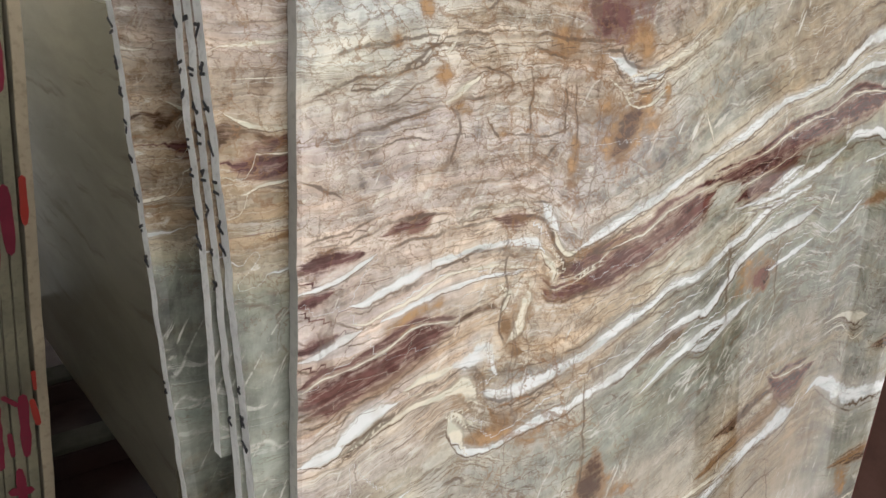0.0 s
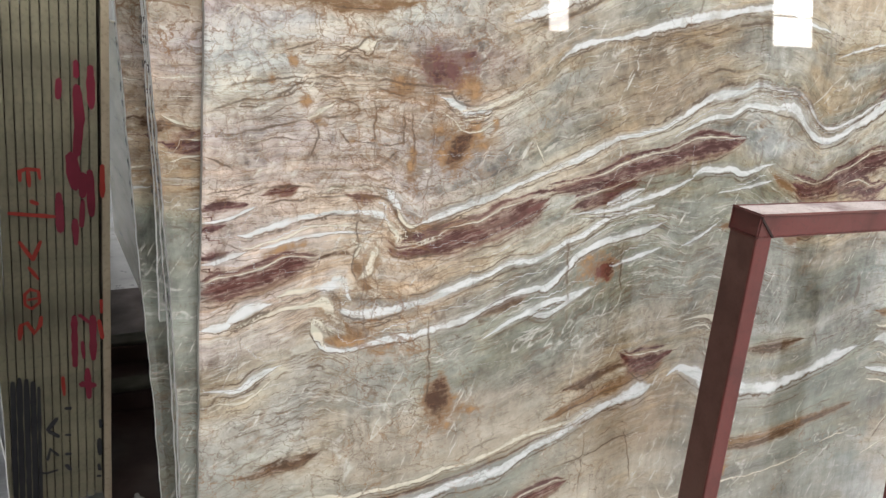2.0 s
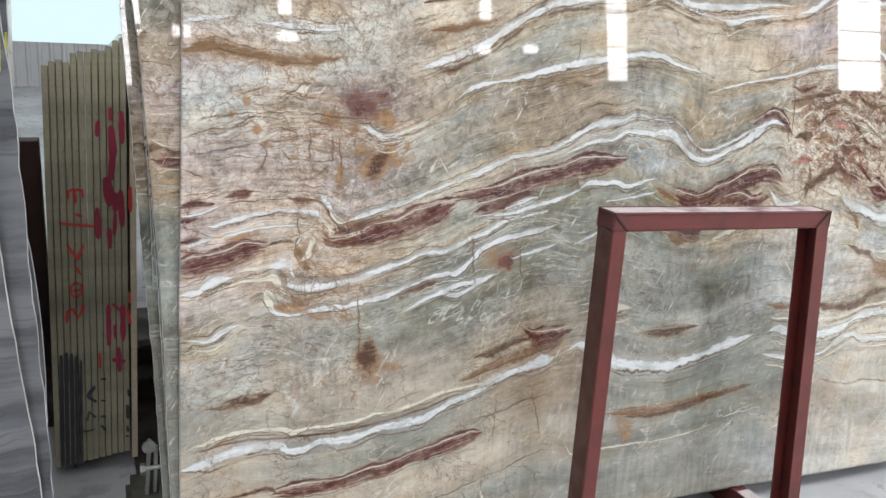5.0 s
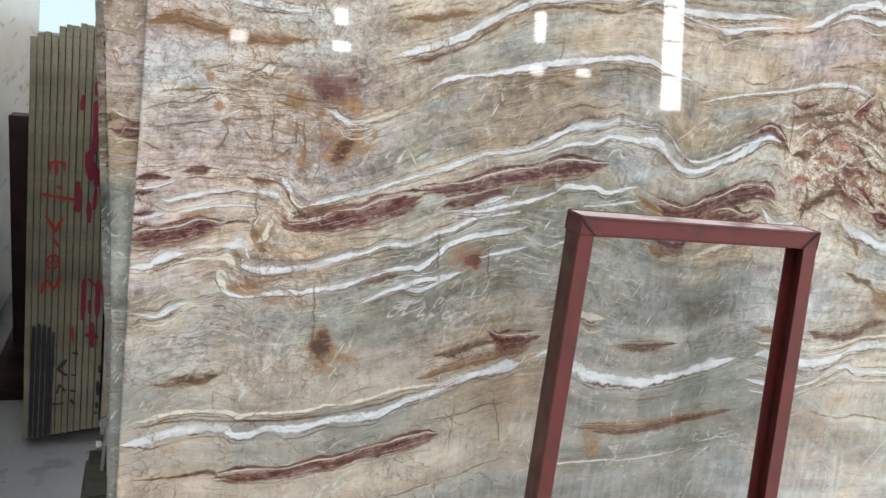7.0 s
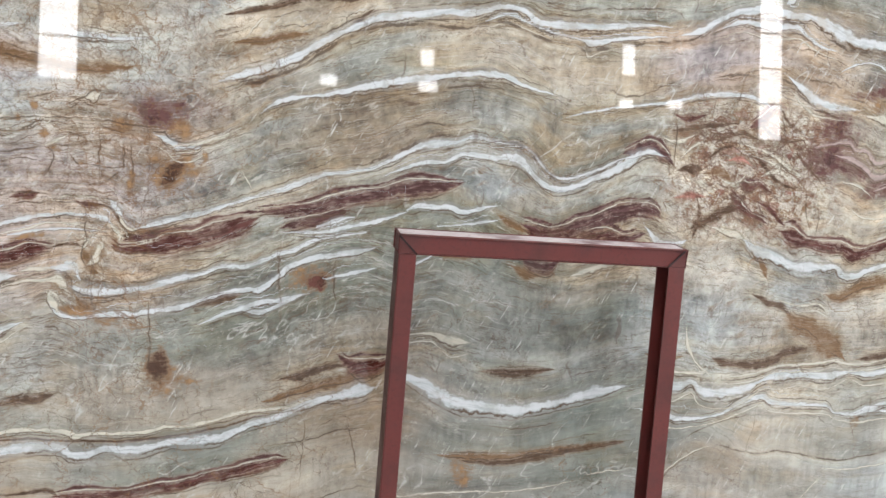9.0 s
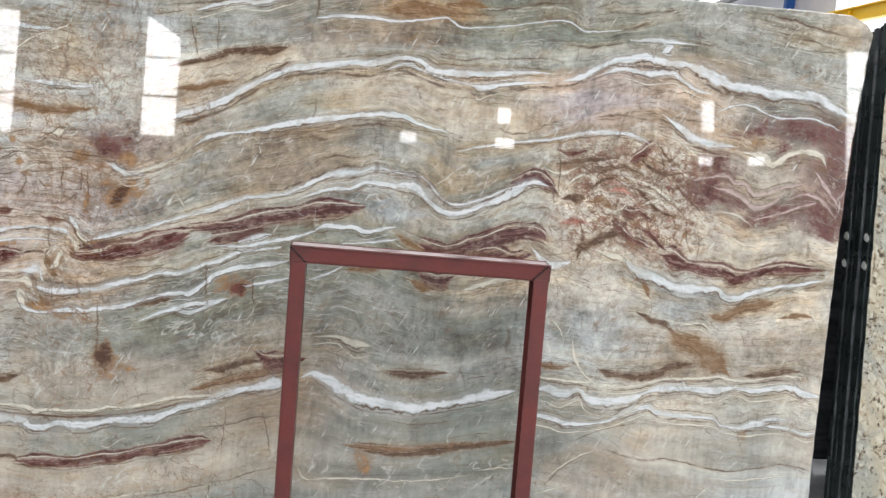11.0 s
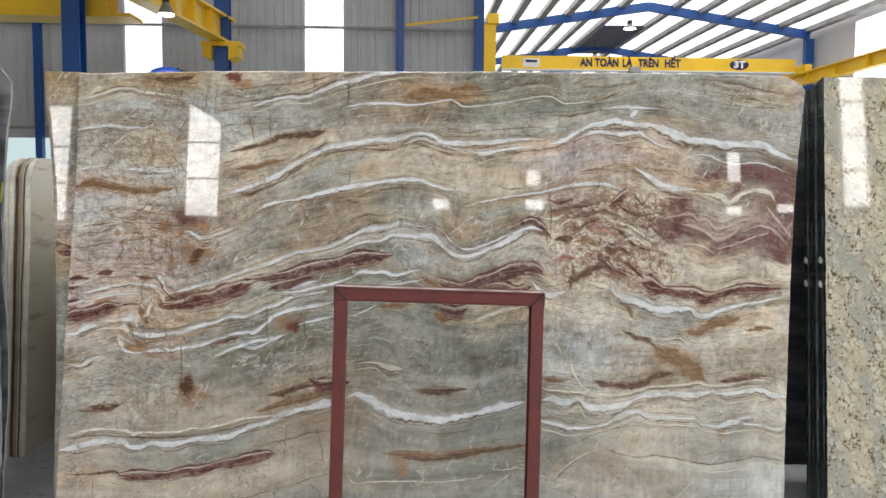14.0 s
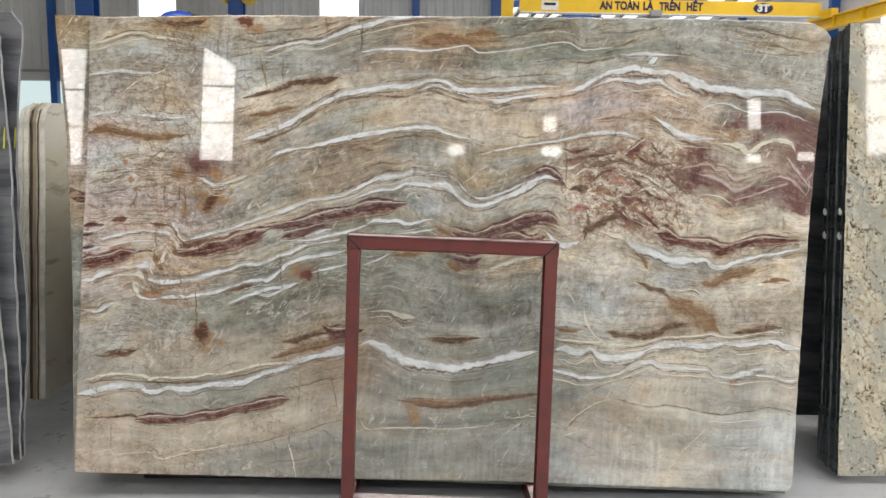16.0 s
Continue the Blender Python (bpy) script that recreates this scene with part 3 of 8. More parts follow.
FRONT.vein("line", (1.242, -0.410, 0.0019), (1.294, -0.425, 0.0019), (1.345, -0.436, 0.0019), (1.397, -0.442, 0.0025), (1.473, -0.434, 0.0025), (1.550, -0.441, 0.0019), (1.614, -0.454, 0.0019), (1.679, -0.464, 0.0022), (1.755, -0.462, 0.0022), (1.857, -0.442, 0.0022), (1.933, -0.427, 0.0022), (2.010, -0.439, 0.0022), (2.062, -0.445, 0.0012))
FRONT.vein("line", (1.291, -0.624, 0.0012), (1.379, -0.608, 0.0012))
FRONT.vein("line", (1.699, -0.609, 0.0012), (1.814, -0.607, 0.0012), (1.916, -0.596, 0.0012))
FRONT.vein("line", (0.791, -0.794, 0.0012), (0.853, -0.767, 0.0015), (0.902, -0.734, 0.0015))
FRONT.vein("line", (-0.376, -0.780, 0.0012), (-0.278, -0.756, 0.0012), (-0.179, -0.740, 0.0012), (-0.055, -0.713, 0.0012))
FRONT.vein("line", (-0.271, 0.171, 0.0025), (-0.263, 0.047, 0.0030), (-0.255, -0.053, 0.0025))
FRONT.vein("line", (-0.641, 0.031, 0.0020), (-0.631, -0.118, 0.0025), (-0.630, -0.218, 0.0020))
FRONT.vein("line", (-0.991, -0.544, 0.0012), (-0.983, -0.656, 0.0012), (-0.983, -0.739, 0.0012))
FRONT.vein("line", (-0.163, -0.299, 0.0012), (-0.166, -0.425, 0.0015), (-0.171, -0.551, 0.0012))
FRONT.vein("line", (-0.195, -0.514, 0.0012), (-0.203, -0.628, 0.0015), (-0.222, -0.704, 0.0010))
FRONT.vein("line", (-0.046, -0.295, 0.0012), (-0.016, -0.419, 0.0015), (0.018, -0.531, 0.0015))
FRONT.vein("line", (-0.119, 1.223, 0.0030), (-0.103, 1.145, 0.0037))
FRONT.vein("line", (0.043, 1.196, 0.0030), (0.052, 1.103, 0.0037), (0.043, 1.073, 0.0025))
FRONT.vein("line", (-0.395, 1.037, 0.0030), (-0.372, 0.959, 0.0037), (-0.347, 0.886, 0.0025))
FRONT.vein("line", (-0.297, 1.049, 0.0025), (-0.287, 0.914, 0.0025))
FRONT.vein("line", (0.963, 0.687, 0.0025), (0.973, 0.637, 0.0025), (0.972, 0.499, 0.0025))
FRONT.vein("line", (1.747, -0.296, 0.0012), (1.762, -0.352, 0.0012), (1.777, -0.389, 0.0012))
FRONT.vein("line", (-0.102, 0.166, 0.0025), (-0.103, 0.078, 0.0025), (-0.091, 0.029, 0.0025))
FRONT.vein("line", (-0.867, -0.202, 0.0010), (-0.851, -0.326, 0.0010))
FRONT.vein("line", (1.207, 0.848, 0.0025), (1.184, 0.797, 0.0025), (1.175, 0.734, 0.0025))
FRONT.vein("line", (1.375, -0.265, 0.0012), (1.367, -0.367, 0.0012), (1.347, -0.469, 0.0012))
FRONT.vein("brown", (-0.840, 1.162, 0.0050), (-0.767, 1.154, 0.0075), (-0.694, 1.160, 0.0075), (-0.633, 1.180, 0.0075))
FRONT.vein("brown", (-0.461, 0.844, 0.0050), (-0.388, 0.867, 0.0050), (-0.291, 0.899, 0.0075), (-0.243, 0.923, 0.0100), (-0.181, 0.931, 0.0100), (-0.107, 0.935, 0.0125), (-0.054, 0.957, 0.0125))
FRONT.vein("ochre", (-0.434, 0.771, 0.0075), (-0.361, 0.787, 0.0075), (-0.288, 0.808, 0.0075), (-0.226, 0.818, 0.0075))
FRONT.vein("brown", (-0.104, 0.841, 0.0075), (-0.085, 0.869, 0.0075), (-0.044, 0.906, 0.0050))
FRONT.vein("brown", (0.965, 0.637, 0.0075), (1.040, 0.650, 0.0050), (1.115, 0.666, 0.0050), (1.190, 0.679, 0.0050))
FRONT.vein("plum", (0.794, 0.547, 0.0050), (0.830, 0.563, 0.0100), (0.880, 0.583, 0.0100), (0.931, 0.560, 0.0100), (0.970, 0.529, 0.0050))
FRONT.vein("maroon", (-0.712, 0.157, 0.0075), (-0.646, 0.168, 0.0100), (-0.585, 0.178, 0.0174), (-0.524, 0.193, 0.0125), (-0.475, 0.212, 0.0174), (-0.426, 0.227, 0.0174), (-0.385, 0.246, 0.0149), (-0.341, 0.268, 0.0050))
FRONT.vein("maroon", (1.397, 0.330, 0.0125), (1.435, 0.314, 0.0199), (1.487, 0.301, 0.0100), (1.564, 0.291, 0.0125), (1.627, 0.294, 0.0100), (1.679, 0.271, 0.0125), (1.742, 0.286, 0.0100), (1.792, 0.309, 0.0075), (1.868, 0.317, 0.0100), (1.944, 0.320, 0.0075), (2.021, 0.328, 0.0050))
FRONT.vein("brown", (-1.101, -0.586, 0.0025), (-0.978, -0.578, 0.0037), (-0.899, -0.566, 0.0050), (-0.867, -0.582, 0.0050))
FRONT.vein("maroon", (-0.879, -0.585, 0.0037), (-0.805, -0.580, 0.0075), (-0.731, -0.582, 0.0087), (-0.657, -0.574, 0.0087), (-0.596, -0.559, 0.0075), (-0.534, -0.552, 0.0075), (-0.460, -0.532, 0.0087), (-0.386, -0.514, 0.0100), (-0.313, -0.493, 0.0087), (-0.251, -0.479, 0.0075), (-0.214, -0.470, 0.0037))
FRONT.vein("maroon", (1.236, 0.671, 0.0075), (1.265, 0.693, 0.0075), (1.289, 0.714, 0.0100), (1.313, 0.737, 0.0100))
FRONT.vein("maroon", (-0.070, -0.140, 0.0075), (-0.039, -0.164, 0.0100), (-0.001, -0.178, 0.0174), (0.048, -0.166, 0.0125), (0.098, -0.151, 0.0100))
FRONT.vein("plum", (-0.342, 0.285, 0.0050), (-0.268, 0.296, 0.0075), (-0.194, 0.306, 0.0100), (-0.120, 0.327, 0.0125), (-0.047, 0.350, 0.0125), (0.039, 0.371, 0.0125), (0.101, 0.391, 0.0149), (0.163, 0.396, 0.0125), (0.237, 0.407, 0.0075), (0.274, 0.419, 0.0025))
FRONT.vein("plum", (-0.266, 0.246, 0.0075), (-0.192, 0.264, 0.0100), (-0.119, 0.292, 0.0075), (-0.070, 0.309, 0.0050))
FRONT.vein("plum", (-0.708, 0.182, 0.0050), (-0.647, 0.202, 0.0050), (-0.586, 0.220, 0.0050))
FRONT.vein("plum", (0.479, 0.300, 0.0075), (0.530, 0.280, 0.0125), (0.592, 0.278, 0.0125), (0.654, 0.298, 0.0149), (0.728, 0.326, 0.0149), (0.802, 0.359, 0.0174), (0.864, 0.374, 0.0149), (0.915, 0.372, 0.0125), (0.941, 0.353, 0.0075))
FRONT.vein("plum", (0.680, 0.271, 0.0100), (0.755, 0.285, 0.0125), (0.819, 0.267, 0.0125), (0.893, 0.296, 0.0100))
FRONT.vein("plum", (0.478, 0.195, 0.0075), (0.522, 0.174, 0.0100), (0.572, 0.169, 0.0100), (0.614, 0.191, 0.0075))
FRONT.vein("brown", (-1.061, -0.309, 0.0075), (-0.987, -0.299, 0.0125), (-0.938, -0.295, 0.0125), (-0.889, -0.278, 0.0075))
FRONT.vein("brown", (-0.517, -0.006, 0.0050), (-0.455, 0.014, 0.0100), (-0.406, 0.028, 0.0100), (-0.370, 0.042, 0.0050))
FRONT.vein("brown", (-0.248, -0.218, 0.0075), (-0.175, -0.200, 0.0100), (-0.101, -0.177, 0.0075), (-0.051, -0.170, 0.0100))
FRONT.vein("ochre", (0.260, -0.454, 0.0050), (0.361, -0.458, 0.0100), (0.461, -0.459, 0.0100), (0.587, -0.449, 0.0100), (0.712, -0.430, 0.0075), (0.812, -0.413, 0.0050))
FRONT.vein("brown", (0.349, -0.471, 0.0075), (0.462, -0.477, 0.0075), (0.537, -0.469, 0.0100), (0.637, -0.453, 0.0100), (0.712, -0.435, 0.0075), (0.800, -0.419, 0.0075), (0.887, -0.405, 0.0100))
FRONT.vein("brown", (0.386, -0.177, 0.0075), (0.474, -0.179, 0.0125), (0.549, -0.171, 0.0100), (0.624, -0.163, 0.0050))
FRONT.vein("brown", (1.190, -0.108, 0.0075), (1.229, -0.124, 0.0100), (1.305, -0.131, 0.0100), (1.368, -0.128, 0.0100), (1.418, -0.111, 0.0100), (1.468, -0.079, 0.0100), (1.543, -0.066, 0.0100))
FRONT.vein("brown", (1.762, -0.098, 0.0100), (1.838, -0.087, 0.0100), (1.914, -0.071, 0.0100), (1.970, -0.064, 0.0075))
FRONT.vein("brown", (1.319, 0.112, 0.0075), (1.370, 0.089, 0.0075), (1.422, 0.079, 0.0075), (1.461, 0.055, 0.0075))
FRONT.vein("ochre", (1.448, 0.062, 0.0100), (1.488, 0.018, 0.0249), (1.540, 0.008, 0.0224), (1.592, -0.028, 0.0299), (1.645, -0.064, 0.0299), (1.690, -0.095, 0.0125))
FRONT.vein("ochre", (1.488, 0.026, 0.0075), (1.564, 0.034, 0.0100))
FRONT.vein("ochre", (1.597, 0.124, 0.0125), (1.649, 0.118, 0.0125), (1.686, 0.140, 0.0125), (1.736, 0.162, 0.0149), (1.799, 0.178, 0.0149), (1.841, 0.192, 0.0100))
FRONT.vein("ochre", (0.949, -0.105, 0.0050), (1.000, -0.115, 0.0075), (1.026, -0.119, 0.0075), (1.076, -0.107, 0.0050))
FRONT.vein("ochre", (1.312, 0.250, 0.0050), (1.340, 0.201, 0.0075), (1.353, 0.177, 0.0075))
FRONT.vein("ochre", (1.877, 0.135, 0.0075), (1.953, 0.151, 0.0075), (1.992, 0.148, 0.0075))
FRONT.vein("ochre", (0.503, 1.169, 0.0100), (0.590, 1.183, 0.0125), (0.645, 1.176, 0.0100))
FRONT.vein("ochre", (0.294, 1.127, 0.0149), (0.393, 1.139, 0.0199), (0.492, 1.144, 0.0125), (0.567, 1.133, 0.0100))
FRONT.vein("ochre", (0.403, 0.320, 0.0100), (0.454, 0.292, 0.0075), (0.556, 0.259, 0.0050))
FRONT.vein("ochre", (0.233, 0.187, 0.0149), (0.358, 0.198, 0.0100))
FRONT.vein("ochre", (0.460, 0.162, 0.0100), (0.498, 0.148, 0.0125), (0.541, 0.140, 0.0125))
FRONT.vein("brown", (-1.106, -0.433, 0.0020), (-0.983, -0.411, 0.0025), (-0.835, -0.416, 0.0030), (-0.687, -0.415, 0.0030), (-0.539, -0.399, 0.0030), (-0.416, -0.372, 0.0025), (-0.343, -0.347, 0.0020), (-0.245, -0.320, 0.0020))
FRONT.vein("ochre", (-0.295, -0.290, 0.0050), (-0.197, -0.256, 0.0100), (-0.099, -0.229, 0.0125), (0.000, -0.205, 0.0125), (0.074, -0.182, 0.0075))
FRONT.vein("brown", (0.996, 0.510, 0.0125), (1.046, 0.520, 0.0125), (1.077, 0.517, 0.0075))
FRONT.vein("ochre", (1.085, 0.509, 0.0100), (1.147, 0.512, 0.0100), (1.194, 0.479, 0.0100))
FRONT.vein("brown", (1.056, 0.323, 0.0125), (1.092, 0.342, 0.0100), (1.142, 0.369, 0.0125), (1.191, 0.396, 0.0125), (1.220, 0.423, 0.0100), (1.241, 0.454, 0.0100))
FRONT.vein("brown", (1.069, 0.303, 0.0100), (1.079, 0.366, 0.0075), (1.071, 0.416, 0.0075))
FRONT.vein("rose", (0.988, 0.420, 0.0050), (1.038, 0.432, 0.0087), (1.096, 0.430, 0.0062))
FRONT.vein("rose", (1.170, 0.558, 0.0050), (1.208, 0.565, 0.0075), (1.247, 0.549, 0.0050))
FRONT.vein("ochre", (-1.129, 0.665, 0.0100), (-1.044, 0.682, 0.0149), (-0.946, 0.666, 0.0100), (-0.823, 0.655, 0.0100), (-0.701, 0.673, 0.0100))
FRONT.vein("brown", (1.464, 0.747, 0.0050), (1.554, 0.731, 0.0075))
FRONT.vein("maroon", (0.963, 0.687, 0.0037), (1.014, 0.676, 0.0050), (1.076, 0.699, 0.0037))
FRONT.vein("brown", (1.118, 0.606, 0.0050), (1.154, 0.633, 0.0050), (1.217, 0.648, 0.0050), (1.268, 0.633, 0.0050))
FRONT.vein("maroon", (1.211, 0.497, 0.0050), (1.250, 0.474, 0.0075), (1.288, 0.488, 0.0050), (1.327, 0.465, 0.0050))
FRONT.vein("brown", (1.095, 0.560, 0.0050), (1.144, 0.595, 0.0050), (1.193, 0.609, 0.0037))
FRONT.vein("brown", (1.245, 0.587, 0.0037), (1.297, 0.551, 0.0050), (1.350, 0.504, 0.0050), (1.414, 0.481, 0.0050))
FRONT.vein("maroon", (1.188, 0.446, 0.0050), (1.228, 0.410, 0.0075), (1.275, 0.382, 0.0050), (1.332, 0.360, 0.0050))
FRONT.vein("brown", (1.265, 0.688, 0.0037), (1.317, 0.653, 0.0050), (1.381, 0.638, 0.0050), (1.444, 0.646, 0.0037))
FRONT.vein("brown", (1.338, 0.741, 0.0037), (1.379, 0.693, 0.0037), (1.430, 0.670, 0.0037))
FRONT.vein("brown", (1.421, 0.595, 0.0050), (1.461, 0.559, 0.0050), (1.514, 0.511, 0.0037))
FRONT.vein("maroon", (1.291, 0.426, 0.0050), (1.342, 0.403, 0.0050), (1.395, 0.355, 0.0050))
FRONT.vein("line", (1.338, 0.754, 0.0025), (1.368, 0.642, 0.0025), (1.361, 0.542, 0.0025))
FRONT.vein("line", (1.465, 0.483, 0.0025), (1.476, 0.409, 0.0025), (1.497, 0.347, 0.0025))
FRONT.vein("line", (1.518, 0.448, 0.0025), (1.528, 0.386, 0.0025), (1.523, 0.335, 0.0025))
FRONT.vein("line", (1.294, 0.614, 0.0025), (1.370, 0.617, 0.0030), (1.471, 0.609, 0.0025))
FRONT.vein("line", (1.124, 0.481, 0.0025), (1.187, 0.471, 0.0030), (1.236, 0.499, 0.0025))
FRONT.vein("line", (1.167, 0.357, 0.0025), (1.205, 0.372, 0.0030), (1.282, 0.337, 0.0025))
FRONT.vein("cream", (1.148, 0.495, 0.0075), (1.200, 0.479, 0.0100), (1.236, 0.511, 0.0075))
FRONT.vein("cream", (1.299, 0.514, 0.0075), (1.348, 0.536, 0.0075), (1.401, 0.506, 0.0075))
FRONT.vein("cream", (1.131, 0.331, 0.0100), (1.208, 0.314, 0.0125), (1.259, 0.299, 0.0100))
FRONT.vein("cream", (1.022, 0.489, 0.0075), (1.074, 0.474, 0.0100), (1.126, 0.444, 0.0075))
FRONT.spot("maroon", -0.149, 0.091, 0.037, 0.020, 5, 1.15)
FRONT.spot("ochre", -0.174, 0.100, 0.065, 0.035, 10, .45)
FRONT.spot("brown", -0.604, -0.197, 0.025, 0.042, 0, 1.3)
FRONT.spot("ochre", -0.591, -0.216, 0.050, 0.055, 0, .55)
FRONT.spot("ochre", -0.558, -0.227, 0.065, 0.012, 0, .5)
FRONT.spot("maroon", 0.009, -0.177, 0.045, 0.022, 10, 1.0)
FRONT.spot("maroon", -0.052, -0.152, 0.022, 0.012, -30, .9)
FRONT.spot("ochre", 0.343, -0.514, 0.032, 0.045, 0, .6)
FRONT.spot("ochre", -0.750, -0.048, 0.040, 0.030, -30, .45)
FRONT.spot("ochre", -0.704, -0.071, 0.040, 0.020, -10, .5)
FRONT.spot("ochre", -0.800, -0.025, 0.035, 0.030, 0, .3)
FRONT.spot("maroon", -0.464, 1.181, 0.045, 0.020, 10, .55)
FRONT.spot("ochre", -0.424, 1.154, 0.062, 0.025, 0, .3)
FRONT.spot("ochre", -0.792, 0.117, 0.022, 0.050, -20, .5)
FRONT.spot("ochre", 1.721, 0.784, 0.025, 0.017, 0, .7)
FRONT.spot("ochre", 1.773, -0.313, 0.020, 0.025, 0, .5)
FRONT.spot("brown", -0.356, 0.664, 0.035, 0.012, 20, .5)
FRONT.spot("plum", -0.587, 0.567, 0.062, 0.030, 0, .3)
FRONT.spot("plum", 1.569, 0.681, 0.080, 0.055, 10, .55)
FRONT.spot("plum", 1.528, 0.587, 0.055, 0.050, 0, 1.0)
FRONT.spot("plum", 1.626, 0.566, 0.075, 0.030, -20, .6)
FRONT.spot("plum", 1.806, 0.524, 0.112, 0.030, 18, .6)
FRONT.spot("plum", 2.012, 0.490, 0.075, 0.045, -10, .6)
FRONT.spot("plum", 1.957, 0.568, 0.090, 0.035, -20, .55)
FRONT.spot("plum", 1.891, 0.847, 0.154, 0.035, -6, .55)
FRONT.spot("plum", 1.819, 0.763, 0.045, 0.035, 0, .35)
FRONT.spot("plum", 1.714, 0.828, 0.100, 0.020, 12, .6)
FRONT.spot("plum", 2.035, 0.773, 0.045, 0.062, 0, .35)
FRONT.spot("plum", -0.219, 0.310, 0.100, 0.020, 20, .15)
FRONT.cloud("amber", -0.742, 1.145, 0.174, 0.025, 0, .8)
FRONT.cloud("sand", -0.497, 1.150, 0.125, 0.055, 0, .6)
FRONT.cloud("amber", -1.217, 1.127, 0.050, 0.050, 0, .8)
FRONT.cloud("mauve", -0.677, 0.563, 0.070, 0.055, 0, .8)
FRONT.cloud("mauve", -0.525, 0.557, 0.100, 0.040, 10, .5)
FRONT.cloud("cream", -0.832, 0.556, 0.112, 0.087, 20, .55)
FRONT.cloud("cream", -0.792, 0.471, 0.100, 0.055, 20, .5)
FRONT.cloud("amber", -0.946, 0.681, 0.224, 0.035, 0, .55)
FRONT.cloud("amber", -0.769, 0.522, 0.149, 0.050, 0, .35)
FRONT.cloud("gold", 0.183, 0.800, 0.149, 0.035, 10, .7)
FRONT.cloud("gold", 0.115, 0.648, 0.100, 0.045, 20, .5)
FRONT.cloud("gold", 0.566, 0.581, 0.085, 0.100, -40, .7)
FRONT.cloud("gold", 0.786, 0.716, 0.174, 0.070, 15, .45)
FRONT.cloud("gold", 0.692, 0.562, 0.149, 0.035, 20, .6)
FRONT.cloud("gold", -0.129, 0.538, 0.224, 0.035, 15, .35)
FRONT.cloud("gold", 0.527, 0.342, 0.149, 0.060, 0, .5)
FRONT.cloud("gold", 0.226, 0.367, 0.125, 0.035, 0, .5)
FRONT.cloud("amber", 0.442, 1.142, 0.199, 0.035, 0, .75)
FRONT.cloud("amber", 1.715, 0.796, 0.100, 0.035, 0, .5)
FRONT.cloud("cream", 1.341, 0.691, 0.149, 0.100, 0, .45)
FRONT.cloud("blush", 1.245, 0.587, 0.149, 0.100, 0, .5)
FRONT.cloud("cream", 1.124, 0.481, 0.149, 0.075, 0, .5)
FRONT.cloud("blush", 1.303, 0.439, 0.174, 0.100, 0, .45)
FRONT.cloud("cream", 1.433, 0.369, 0.125, 0.062, 0, .4)
FRONT.cloud("cream", 1.108, 0.280, 0.125, 0.075, 20, .6)
FRONT.cloud("cream", 1.013, 0.150, 0.112, 0.100, 30, .4)
FRONT.cloud("cream", 1.214, 0.183, 0.100, 0.100, 0, .35)
FRONT.cloud("amber", 1.656, 0.467, 0.075, 0.050, 0, .5)
FRONT.cloud("mauve", 1.574, 0.576, 0.112, 0.075, 0, .8)
FRONT.cloud("mauve", 1.569, 0.689, 0.100, 0.060, 10, .6)
FRONT.cloud("mauve", 1.806, 0.524, 0.149, 0.040, 16, .75)
FRONT.cloud("mauve", 1.985, 0.519, 0.112, 0.075, -15, .7)
FRONT.cloud("mauve", 1.878, 0.849, 0.187, 0.040, -5, .75)
FRONT.cloud("cream", -0.804, 0.111, 0.062, 0.100, 0, .55)
FRONT.cloud("cream", -1.047, 0.014, 0.100, 0.050, 10, .45)
FRONT.cloud("white", -0.921, -0.080, 0.125, 0.062, 20, .5)
FRONT.cloud("white", -1.039, -0.209, 0.125, 0.087, 10, .35)
FRONT.cloud("slate", 0.136, 0.138, 0.149, 0.075, 10, .35)
FRONT.cloud("slate", 0.191, 0.015, 0.174, 0.075, -10, .45)
FRONT.cloud("slate", 0.389, 0.049, 0.149, 0.055, 10, .3)
FRONT.cloud("slate", -0.426, -0.110, 0.224, 0.075, 0, .45)
FRONT.cloud("slate", -0.108, 0.003, 0.149, 0.075, 0, .3)
FRONT.cloud("slate", -0.311, 0.120, 0.149, 0.035, 20, .4)
FRONT.cloud("slate", -0.038, 0.740, 0.125, 0.045, 10, .45)
FRONT.cloud("slate", 0.770, 1.063, 0.274, 0.055, 0, .5)
FRONT.cloud("slate", 0.597, 1.030, 0.100, 0.050, 0, .3)
FRONT.cloud("slate", 1.598, 1.103, 0.274, 0.070, 0, .35)
FRONT.cloud("slate", -0.957, 1.005, 0.174, 0.060, 0, .3)
FRONT.cloud("slate", -0.295, 1.000, 0.125, 0.055, 0, .25)
FRONT.cloud("slate", -0.511, -0.501, 0.299, 0.040, 15, .45)
FRONT.cloud("slate", 0.459, -0.401, 0.299, 0.055, 0, .5)
FRONT.cloud("slate", 0.445, -0.680, 0.349, 0.087, 0, .4)
FRONT.cloud("slate", -0.353, -0.734, 0.149, 0.062, 10, .35)
FRONT.cloud("blush", -1.025, -0.658, 0.174, 0.100, 0, .55)
FRONT.cloud("sand", -0.728, -0.672, 0.100, 0.100, 0, .5)
FRONT.cloud("blush", 1.173, -0.552, 0.174, 0.149, 30, .4)
FRONT.cloud("blush", 1.367, -0.367, 0.075, 0.050, 30, .35)
FRONT.cloud("sand", -0.240, -0.428, 0.125, 0.060, 15, .5)
FRONT.cloud("sand", -0.066, -0.421, 0.100, 0.060, 0, .4)
FRONT.cloud("slate", 1.521, -0.386, 0.199, 0.040, 0, .35)
FRONT.cloud("slate", 1.453, -0.542, 0.100, 0.075, 0, .3)
FRONT.cloud("tan", 0.170, -0.098, 0.149, 0.055, -10, .45)
